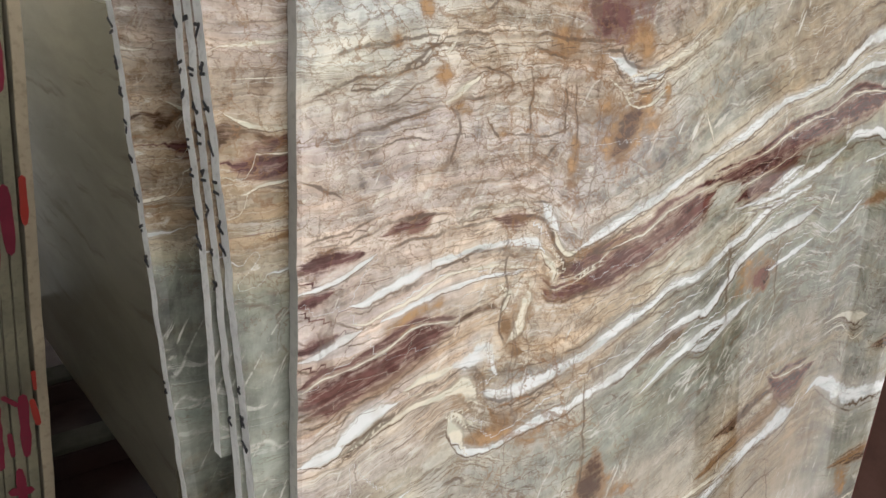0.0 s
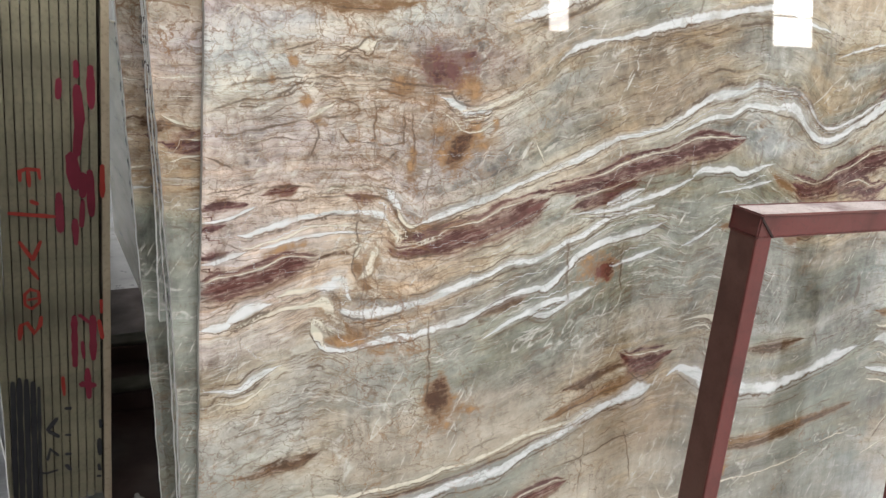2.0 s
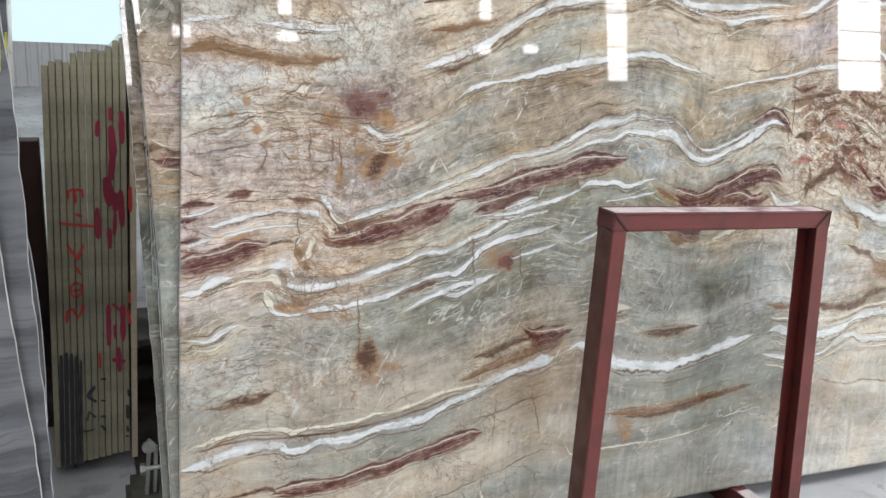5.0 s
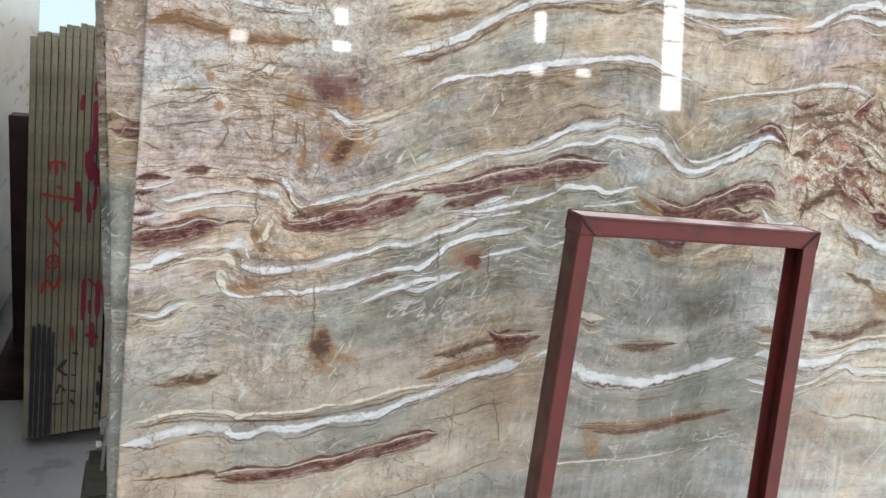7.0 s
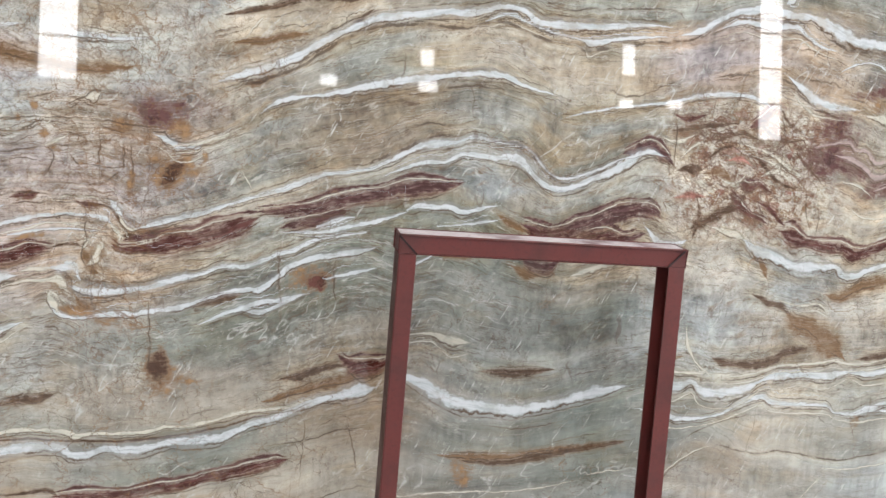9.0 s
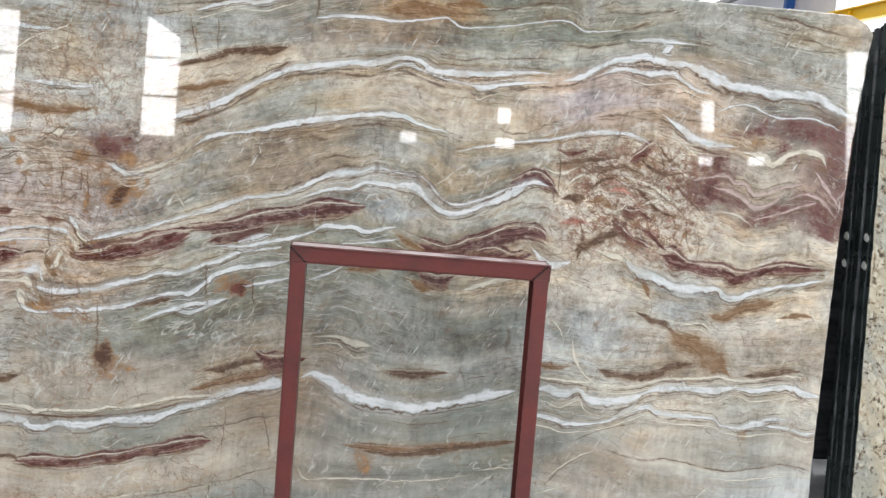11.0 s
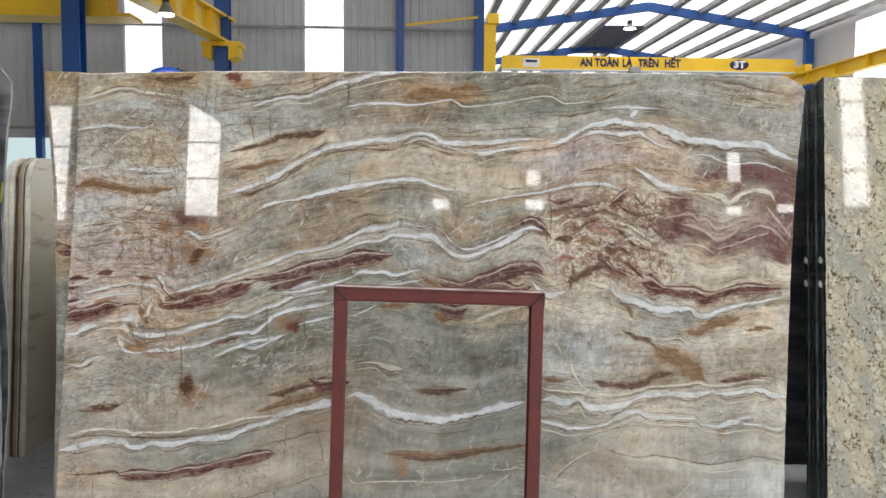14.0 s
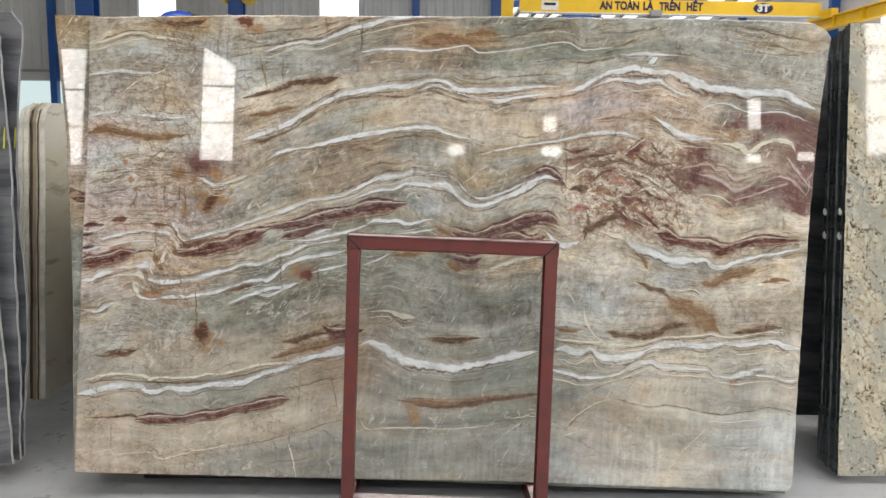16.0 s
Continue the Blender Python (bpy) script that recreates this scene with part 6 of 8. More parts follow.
def banded(name, a, b, dark, stretch=9.0, rough=0.12, turn=False):
    """Plain polished stone with soft level bands and a fine grain."""
    net = Net(name)
    co, x, y, z = net.coords()
    m = net.math
    w = net.noise(co, 2.2, 4)
    along, across = (y, x) if turn else (x, z)
    if turn:
        along, across = z, x
    s = m("MULTIPLY_ADD", w, 0.16, across if not turn else m("ADD", y, m("MULTIPLY", x, 1.0)))
    band = net.noise(net.vec(m("MULTIPLY", along, 0.8), m("MULTIPLY", s, stretch), 0.0), 1.4, 6, 0.6)
    thin = net.noise(net.vec(m("MULTIPLY", along, 2.0), m("MULTIPLY", s, stretch * 7), 3.0), 1.2, 4, 0.6)
    col = net.mix(net.ramp(band, 0.38, 0.62), a, b)
    col = net.mix(m("MULTIPLY", net.ramp(thin, 0.55, 0.72), 0.6), col, dark)
    col = net.mix(m("MULTIPLY", net.ramp(net.noise(co, 160.0, 3), 0.5, 0.75), 0.25), col, b)
    return net.done(col, rough, IOR=1.5)


def granite(name):
    """Cream granite: pale clasts in a grey and rust-brown ground, with dark grains."""
    net = Net(name)
    co, x, y, z = net.coords()
    m = net.math
    slant = net.vec(m("MULTIPLY_ADD", z, 0.30, x), y, m("MULTIPLY", z, 0.8))
    a, b, c = net.noise(slant, 2.6, 7, 0.62, 0.8), net.noise(slant, 14.0, 7, 0.72, 0.7), net.noise(co, 62.0, 5, 0.68)
    d = net.noise(slant, 7.0, 6, 0.66, 1.0)
    col = net.mix(net.ramp(a, 0.42, 0.58), (0.27, 0.275, 0.245), (0.40, 0.355, 0.265))
    col = net.mix(m("MULTIPLY", net.ramp(d, 0.50, 0.60), 0.75), col, (0.47, 0.43, 0.34))
    col = net.mix(m("MULTIPLY", net.ramp(d, 0.47, 0.38), 0.75), col, (0.27, 0.265, 0.22))
    bent = net.add("ShaderNodeVectorMath")
    bent.operation = "ADD"
    net.put(bent.inputs[0], slant)
    net.put(bent.inputs[1], net.vec(m("MULTIPLY", b, 0.10), 0.0, m("MULTIPLY", d, 0.14)))
    rim = net.cells(bent.outputs[0], 27.0)
    clast = net.ramp(m("ADD", rim, m("MULTIPLY", m("SUBTRACT", c, 0.5), 0.25)), 0.10, 0.22)
    col = net.mix(m("MULTIPLY", clast, net.ramp(b, 0.44, 0.60, 0.05, 0.7)), col, (0.55, 0.515, 0.425))
    rust = m("MULTIPLY", net.ramp(rim, 0.12, 0.02), net.ramp(d, 0.42, 0.56))
    col = net.mix(m("MULTIPLY", rust, net.ramp(c, 0.42, 0.56, 0.25, 0.85)), col, (0.20, 0.145, 0.085))
    col = net.mix(m("MULTIPLY", net.ramp(b, 0.55, 0.64), 0.7), col, (0.235, 0.18, 0.105))
    col = net.mix(m("MULTIPLY", net.ramp(c, 0.40, 0.26), 0.5), col, (0.15, 0.13, 0.10))
    specks = net.ramp(m("ADD", m("MULTIPLY", b, 0.55), m("MULTIPLY", c, 0.65)), 0.645, 0.69)
    col = net.mix(m("MULTIPLY", specks, 0.9), col, (0.045, 0.034, 0.026))
    return net.done(col, 0.03, IOR=1.52)


def concrete(name):
    """Power-floated floor, dusty and scuffed, with dull tyre stains."""
    net = Net(name)
    co, x, y, z = net.coords()
    m = net.math
    a, b, c = net.noise(co, 0.7, 5), net.noise(co, 6.0, 6, 0.62), net.noise(co, 90.0, 3)
    col = net.mix(net.ramp(a, 0.35, 0.65), (0.27, 0.275, 0.287), (0.42, 0.432, 0.455))
    col = net.mix(m("MULTIPLY", net.ramp(b, 0.56, 0.68), 0.6), col, (0.225, 0.225, 0.223))
    col = net.mix(m("MULTIPLY", net.ramp(c, 0.5, 0.8), 0.25), col, (0.45, 0.45, 0.45))
    net.bump(c, 0.1)
    return net.done(col, net.ramp(b, 0.3, 0.7, 0.25, 0.55))


def glow(name, colour, strength):
    net = Net(name)
    return net.done((0.0, 0.0, 0.0), 1.0, Emission_Color=colour, Emission_Strength=strength)


STONE = quartzite("banded_quartzite")
EDGE_PALE = sawn_edge("sawn_edge_pale", (0.50, 0.50, 0.48))
GREY_STONE = banded("grey_marble", (0.055, 0.058, 0.066), (0.125, 0.13, 0.142), (0.03, 0.031, 0.036), 7.0, 0.10)
EDGE_WHITE = sawn_edge("sawn_edge_white", (0.90, 0.91, 0.92), 0.82)
EDGE_BEIGE = sawn_edge("sawn_edge_beige", (0.44, 0.37, 0.27), 0.75)
EDGE_DULL = sawn_edge("sawn_edge_dull", (0.45, 0.46, 0.475), 0.6)
EDGE_OLIVE = sawn_edge("sawn_edge_olive", (0.265, 0.245, 0.172), 0.50)
OLIVE_STONE = banded("olive_marble", (0.45, 0.43, 0.35), (0.56, 0.53, 0.44), (0.30, 0.27, 0.205), 3.0, 0.15)
CREAM_STONE = banded("cream_onyx", (0.85, 0.80, 0.67), (0.90, 0.87, 0.79), (0.35, 0.27, 0.17), 2.0, 0.2)
EDGE_CREAM = sawn_edge("sawn_edge_cream", (0.90, 0.88, 0.81))
EDGE_BROWN = sawn_edge("sawn_edge_brown", (0.14, 0.10, 0.062))
GRANITE = granite("cream_granite")
BLACK_EDGE = worn("dark_green_edge", (0.018, 0.026, 0.025), (0.05, 0.07, 0.068), 0.28, 0.0, 9.0, 0.6)
CONCRETE = concrete("polished_concrete")
RED_STEEL = worn("red_oxide_paint", (0.115, 0.024, 0.021), (0.06, 0.018, 0.016), 0.42, 0.0, 8.0, 0.7)
BASE_STEEL = worn("dusty_red_paint", (0.115, 0.045, 0.05), (0.22, 0.165, 0.175), 0.7, 0.0, 11.0, 0.8)
DUSTY = worn("stone_dust", (0.50, 0.45, 0.46), (0.13, 0.075, 0.08), 0.9, 0.0, 9.0, 0.85)
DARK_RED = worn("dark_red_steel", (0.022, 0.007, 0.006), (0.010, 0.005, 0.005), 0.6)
BROWN_STEEL = worn("scuffed_brown_paint", (0.105, 0.045, 0.036), (0.06, 0.025, 0.02), 0.6, 0.0, 10.0, 0.6)
YELLOW = worn("yellow_paint", (0.86, 0.54, 0.012), (0.62, 0.38, 0.025), 0.4, 0.0, 0.8, 0.45)
BLUE = worn("blue_paint", (0.006, 0.070, 0.29), (0.006, 0.045, 0.18), 0.4, 0.0, 1.0, 0.5)
PURLIN = worn("galvanised_steel", (0.30, 0.30, 0.30), (0.17, 0.17, 0.17), 0.5, 0.5, 2.0, 0.5)
CLADDING = worn("grey_cladding", (0.47, 0.485, 0.50), (0.36, 0.365, 0.37), 0.5, 0.0, 0.5, 0.5)
PALE_SHEET = worn("pale_sheet", (0.62, 0.62, 0.66), (0.48, 0.48, 0.52), 0.5, 0.0, 0.5, 0.5)
PLASTER = worn("pale_wall", (0.40, 0.39, 0.37), (0.30, 0.29, 0.28), 0.9, 0.0, 0.6, 0.4)
CEILING = worn("ceiling_sheet", (0.20, 0.20, 0.20), (0.14, 0.14, 0.14), 0.8, 0.0, 0.6, 0.4)
SKY_GLOW = glow("daylight_sheet", (1.0, 1.0, 1.0), 2.2)
WINDOW_GLOW = glow("bright_window", (1.0, 0.99, 0.98), 17.0)
LOW_GLOW = glow("pale_window", (0.78, 0.97, 1.0), 0.95)
LAMP_GLOW = glow("lamp_glow", (1.0, 0.97, 0.9), 12.0)
RED_MARK = worn("red_spray", (0.36, 0.028, 0.018), (0.22, 0.03, 0.02), 0.6)
PINK_MARK = worn("crimson_spray", (0.20, 0.009, 0.032), (0.11, 0.012, 0.025), 0.6)
BLACK_MARK = worn("black_paint", (0.015, 0.016, 0.022), (0.03, 0.03, 0.035), 0.6)
YELLOW_MARK = worn("yellow_crayon", (0.50, 0.50, 0.04), (0.25, 0.26, 0.08), 0.7, 0.0, 40.0, 0.8)
WHITE_MARK = worn("white_paint", (0.78, 0.78, 0.76), (0.6, 0.6, 0.58), 0.6)
NAVY = worn("navy_paint", (0.014, 0.007, 0.050), (0.016, 0.007, 0.035), 0.5)
VENT_STEEL = worn("dark_vent_steel", (0.085, 0.085, 0.12), (0.05, 0.05, 0.07), 0.6)
BLUE_PLASTIC = worn("blue_plastic", (0.015, 0.07, 0.42), (0.01, 0.04, 0.2), 0.35)
RUBBER = worn("black_rubber", (0.02, 0.02, 0.02), (0.05, 0.05, 0.05), 0.6)
WOOD = worn("grey_timber", (0.055, 0.055, 0.042), (0.03, 0.03, 0.025), 0.8, 0.0, 9.0, 0.6)
STEEL = worn("dull_steel", (0.35, 0.36, 0.35), (0.15, 0.15, 0.14), 0.45, 0.8, 12.0, 0.5)


# ---- mesh helpers ----
def thing(name, label, category, group="", kind="", at=(0, 0, 0)):
    ob = new(name)
    ob.location = at
    return tagged(ob, label, category, group, kind)


def mesh_of(name, bm, *mats):
    me = bpy.data.meshes.new(name)
    bm.to_mesh(me)
    bm.free()
    for mat in mats:
        me.materials.append(mat)
    return me


def part(name, bm, material, parent, label=""):
    """Links a bmesh as one mesh object under a thing or a part."""
    ob = new(name, mesh_of(name, bm, material))
    if parent:
        ob.parent = parent
        ob.matrix_parent_inverse = Matrix.Translation(-parent.matrix_basis.translation) if not parent.parent else Matrix()
    return tagged(ob, label)


def box(bm, lo, hi, bevel=0.0, m=None):
    made = bmesh.ops.create_cube(bm, size=1.0)["verts"]
    for v in made:
        v.co = Vector([(a + b) / 2 + c * (b - a) for a, b, c in zip(lo, hi, v.co)])
        if m:
            v.co = m @ v.co
    if bevel:
        edges = list({e for v in made for e in v.link_edges})
        bmesh.ops.bevel(bm, geom=edges, offset=bevel, segments=2, affect="EDGES", profile=0.6)
    return bm


def boxes(*lots, bevel=0.0):
    bm = bmesh.new()
    for lo, hi in lots:
        box(bm, lo, hi, bevel)
    return bm


def beam(bm, a, b, w, h, side=(1, 0, 0), bevel=0.0):
    """A bar from a to b, w wide along side and h across it."""
    a, b = Vector(a), Vector(b)
    along = (b - a).normalized()
    s = Vector(side)
    s = (s - along * s.dot(along)).normalized()
    n = along.cross(s)
    m = Matrix((s, n, along)).transposed().to_4x4()
    m.translation = a
    return box(bm, (-w / 2, -h / 2, 0), (w / 2, h / 2, (b - a).length), bevel, m)


def disc(bm, centre, radius, depth, axis="Z", seg=20, top=None):
    turn = {"Z": Matrix(), "X": Matrix.Rotation(radians(90), 4, "Y"), "Y": Matrix.Rotation(radians(90), 4, "X")}[axis]
    bmesh.ops.create_cone(bm, cap_ends=True, segments=seg, radius1=radius, radius2=radius if top is None else top, depth=depth, matrix=Matrix.Translation(centre) @ turn)
    return bm


def outline(corners, step=0.06, rag=0.004, seed=1, wave=0.0):
    """Points round a slab, with the small breaks and waves of a stone edge."""
    rnd = random.Random(seed)
    pts = []
    for (x0, z0), (x1, z1) in zip(corners, corners[1:] + corners[:1]):
        n = max(1, int(math.hypot(x1 - x0, z1 - z0) / step))
        for i in range(n):
            f = i / n
            j = rag * (rnd.random() - 0.5) if i else 0.0
            k = wave * math.sin(7.0 * (z0 + (z1 - z0) * f) + seed) if i else 0.0
            nx, nz = z1 - z0, x0 - x1
            d = math.hypot(nx, nz)
            pts.append((x0 + (x1 - x0) * f + (j + k) * nx / d, z0 + (z1 - z0) * f + (j + k) * nz / d))
    return pts


def plate(pts, thick, bevel=0.0015):
    """A stone plate with its face at y = 0 and its back at y = thick; the rim takes the second material."""
    bm = bmesh.new()
    front = [bm.verts.new((x, 0, z)) for x, z in pts]
    rear = [bm.verts.new((x, thick, z)) for x, z in pts]
    bm.faces.new(front)
    bm.faces.new(rear[::-1])
    n = len(pts)
    for i in range(n):
        f = bm.faces.new((front[i], rear[i], rear[(i + 1) % n], front[(i + 1) % n]))
        f.material_index = 1
    bmesh.ops.recalc_face_normals(bm, faces=bm.faces)
    if bevel:
        rim = [e for e in bm.edges if {f.material_index for f in e.link_faces} == {0, 1}]
        bmesh.ops.bevel(bm, geom=rim, offset=bevel, segments=1, affect="EDGES", material=1)
    return bm


def slab(name, pts, thick, m, face, rim, label, category="stone slab", group=""):
    ob = new(name, mesh_of(name, plate(pts, thick), face, rim))
    ob.matrix_world = m
    return tagged(ob, label, category, group)


def line_at(points, value):
    """The other coordinate of a line of points at a value of the first."""
    pts = sorted(points)
    return np.interp(value, [a for a, b in pts], [b for a, b in pts])


def veined_slab(name, west, east, top, low, cell, thick, m, face, rim, pattern, label, group="", seed=1):
    """A veined plate from its four edge lines (west, east: (z, x); top, low: (x, z)), with the beds, veins and stains kept at its points."""
    z0, z1 = min(west)[0], max(west)[0]
    x0, x1 = min(top)[0], max(top)[0]
    nx, nz = int((x1 - x0) / cell), int((z1 - z0) / cell)
    f, g = np.meshgrid(np.linspace(0, 1, nx + 1), np.linspace(0, 1, nz + 1))
    zs, xs = z0 + (z1 - z0) * g, x0 + (x1 - x0) * f
    xl, xr = line_at(west, zs) + 0.002 * lattice(zs * 30, zs * 0, seed), line_at(east, zs) + 0.003 * lattice(zs * 30, zs * 0, seed + 1)
    zt, zb = line_at(top, xs) + 0.003 * lattice(xs * 30, xs * 0, seed + 2), line_at(low, xs) + 0.002 * lattice(xs * 30, xs * 0, seed + 3)
    px, pz = xl + (xr - xl) * f, zb + (zt - zb) * g
    py = np.zeros_like(px)
    py[0, :] = py[-1, :] = py[:, 0] = py[:, -1] = 0.0018
    idx = np.arange((nx + 1) * (nz + 1)).reshape(nz + 1, nx + 1)
    ring = np.concatenate([idx[0, :-1], idx[:-1, -1], idx[-1, :0:-1], idx[:0:-1, 0]])
    quads = np.stack([idx[:-1, :-1], idx[:-1, 1:], idx[1:, 1:], idx[1:, :-1]], -1).reshape(-1, 4)
    base, n = idx.size, len(ring)
    front = np.stack([px.ravel(), py.ravel(), pz.ravel()], 1)
    rear = front[ring] * (1, 0, 1) + (0, thick, 0)
    nxt = np.roll(np.arange(n), -1)
    sides = np.stack([ring, base + np.arange(n), base + nxt, ring[nxt]], -1)
    faces = quads.tolist() + sides.tolist() + [(base + np.arange(n)).tolist()[::-1]]
    me = bpy.data.meshes.new(name)
    me.from_pydata(np.concatenate([front, rear]).tolist(), [], faces)
    me.materials.append(face)
    me.materials.append(rim)
    rims = np.zeros(len(faces), dtype=np.int32)
    rims[len(quads):len(quads) + n] = 1
    me.polygons.foreach_set("material_index", rims)
    every = np.concatenate([front, rear])
    for key, values in strata(pattern, every[:, 0], every[:, 2]).items():
        if values.ndim == 2:
            layer = me.attributes.new(key, "FLOAT_VECTOR", "POINT")
            layer.data.foreach_set("vector", values.astype(np.float32).ravel())
        else:
            layer = me.attributes.new(key, "FLOAT", "POINT")
            layer.data.foreach_set("value", values.astype(np.float32))
    me.update()
    ob = new(name, me)
    ob.matrix_world = m
    return tagged(ob, label, "stone slab", group)


def structure(name, bm, mat, label="", category=""):
    return tagged(new(name, mesh_of(name, bm, mat)), label, category, kind="structure")


# ---- the hall ----
structure("floor", boxes(((-40, -26.2, -0.2), (40, 80, 0.0))), CONCRETE, "dusty grey power-floated concrete floor", "floor")


def ribbed(bm, x0, x1, y, z0, z1, pitch=0.2, deep=0.03, face=-1):
    """Trapezoid sheet cladding in the x-z plane."""
    xs, n = [], max(1, round((x1 - x0) / pitch))
    p = (x1 - x0) / n
    for i in range(n):
        a = x0 + i * p
        xs += [(a, 0), (a + 0.55 * p, 0), (a + 0.65 * p, deep), (a + 0.9 * p, deep)]
    xs.append((x1, 0))
    low = [bm.verts.new((x, y + face * d, z0)) for x, d in xs]
    high = [bm.verts.new((x, y + face * d, z1)) for x, d in xs]
    for i in range(len(xs) - 1):
        bm.faces.new((low[i], low[i + 1], high[i + 1], high[i]))
    return bm


WALL_Y, TOP = 17.0, 12.0
STRIPS = [(-6.46, -5.58), (-2.15, -1.22)]
bm = bmesh.new()
edges_x = [-16.0] + [v for s in STRIPS for v in s] + [2.0]
for i in range(0, len(edges_x), 2):
    ribbed(bm, edges_x[i], edges_x[i + 1], WALL_Y, 3.0, TOP, 0.21)
for a, b in STRIPS:
    ribbed(bm, a, b, WALL_Y, 0.0, 0.9, 0.21)
for i in range(0, len(edges_x), 2):
    ribbed(bm, edges_x[i], edges_x[i + 1], WALL_Y, 0.0, 0.9, 0.21)
structure("wall_north", bm, CLADDING, "grey ribbed metal wall cladding with bright daylight strips", "wall")
structure("wall_north_upper_trim", boxes(((-16, 16.93, 2.74), (2.0, 16.965, 3.02))), CLADDING, "grey metal flashing over the window band", "trim")
for i, (a, b) in enumerate(STRIPS):
    structure("window_%d" % (i + 1), boxes(((a, WALL_Y + 0.05, 3.0), (b, WALL_Y + 0.09, TOP))), SKY_GLOW, "translucent daylight strip in the metal wall", "window")
structure("window_3", boxes(((-16, WALL_Y + 0.05, 0.9), (2.0, WALL_Y + 0.09, 2.75))), LOW_GLOW, "wide bright opening low in the metal wall", "window")
bm = bmesh.new()
for z in (5.46, 2.98, 8.0):
    box(bm, (-16, WALL_Y - 0.10, z - 0.03), (2.0, WALL_Y - 0.05, z + 0.03))
structure("wall_girt", bm, PURLIN, "thin grey steel girts along the metal wall", "girt")
for i, (a, b) in enumerate(((-8.52, -8.36), (0.07, 0.25), (1.95, 2.19))):
    structure("wall_post" + ("" if not i else ".%03d" % i), boxes(((a, WALL_Y - 0.28, 0), (b, WALL_Y - 0.11, TOP))), BLUE, "blue painted steel wall post", "post")
structure("wall_east_bay", boxes(((2.0, WALL_Y, 0), (2.15, 70, TOP))), CLADDING, "grey metal wall beside the far bay", "wall")
structure("wall_west", boxes(((-16.2, -26, 0), (-16.0, WALL_Y, TOP))), PLASTER, "pale plain side wall", "wall")
structure("wall_east", boxes(((36.0, -26, 0), (36.2, 70, TOP + 2))), PLASTER, "pale plain side wall", "wall")
structure("wall_bay_side", boxes(((20.85, WALL_Y, 0), (21.0, 70, 9.75))), PALE_SHEET, "pale lilac-grey metal wall of the far bay", "wall")
structure("window_bay_side", boxes(((20.80, WALL_Y + 0.5, 0.5), (20.845, 34.15, 9.3))), SKY_GLOW, "tall bright opening in the far bay wall", "window")
structure("wall_far", boxes(((2.0, 70, 0), (36.2, 70.2, TOP + 2))), PLASTER, "pale far end wall", "wall")

# the wall behind the camera with its tall daylight strips and small windows
BACK_Y = -26.0
HOLES = [(-7.62, -6.5, 6.6, 10.6), (17.9, 18.8, 5.9, 11.4), (30.4, 33.0, 5.8, 11.4), (1.3, 1.85, 6.9, 7.25), (4.7, 5.35, 6.9, 7.25), (4.75, 5.2, 7.8, 8.35),
         (12.3, 12.75, 8.0, 9.1), (12.2, 12.7, 6.75, 7.05), (14.1, 14.7, 6.85, 7.15), (-13.1, -11.9, 6.4, 10.6)]
structure("wall_south", boxes(((-16.2, BACK_Y - 0.2, 0), (36.2, BACK_Y, TOP))), CLADDING, "grey metal wall facing the slabs", "wall")
for i, (a, b, c, d) in enumerate(HOLES):
    pane = boxes(((a, BACK_Y + 0.004, c), (b, BACK_Y + 0.03, d)))
    if i == 0:  # this one is cut off by the slope of the roof
        for v in pane.verts:
            if v.co.z > d - 0.1:
                v.co.z += 0.15 if v.co.x < b - 0.1 else -0.55
    structure("window_%d" % (i + 4), pane, WINDOW_GLOW, "bright daylight window in the metal wall", "window")
    bars = bmesh.new()
    for k in range(1, int((d - c) / 1.35) + 1):
        z = c + k * 1.35
        if z < d - 0.2:
            box(bars, (a, BACK_Y + 0.034, z - 0.04), (b, BACK_Y + 0.06, z + 0.04))
    if len(bars.verts):
        structure("window_bar", bars, PURLIN, "grey steel bars across the daylight strip", "window bar")
    else:
        bars.free()
structure("ceiling", boxes(((-16.2, -26.2, TOP), (36.2, WALL_Y, TOP + 0.2))), CEILING, "grey sheet roof of the hall", "ceiling")

# roof of the far bay: two slopes of translucent sheet on steel purlins
RIDGE, XL, XR = 10.75, 2.15, 36.0
RX, SL = 12.3, 0.155
bm = bmesh.new()
for x0, x1, s in ((XL, RX, 1), (RX, XR, -1)):
    z0, z1 = (RIDGE - SL * (RX - x0), RIDGE) if s > 0 else (RIDGE, RIDGE - SL * (x1 - RX))
    vs = [bm.verts.new(p) for p in ((x0, WALL_Y, z0 + 0.3), (x1, WALL_Y, z1 + 0.3), (x1, 70, z1 + 0.3), (x0, 70, z0 + 0.3))]
    bm.faces.new(vs)
structure("ceiling_far_bay", bm, SKY_GLOW, "bright translucent roof sheets over the far bay", "ceiling")
k = 0
for s in (-1, 1):
    for i in range(1, 9):
        x = RX + s * i * 1.35
        if x < XL + 0.3:
            continue
        z = RIDGE - SL * abs(x - RX) + 0.12
        structure("roof_purlin" + (".%03d" % k if k else ""), boxes(((x - 0.16, WALL_Y, z - 0.12), (x + 0.16, 70, z + 0.12))), PURLIN, "grey steel roof purlin", "purlin")
        k += 1
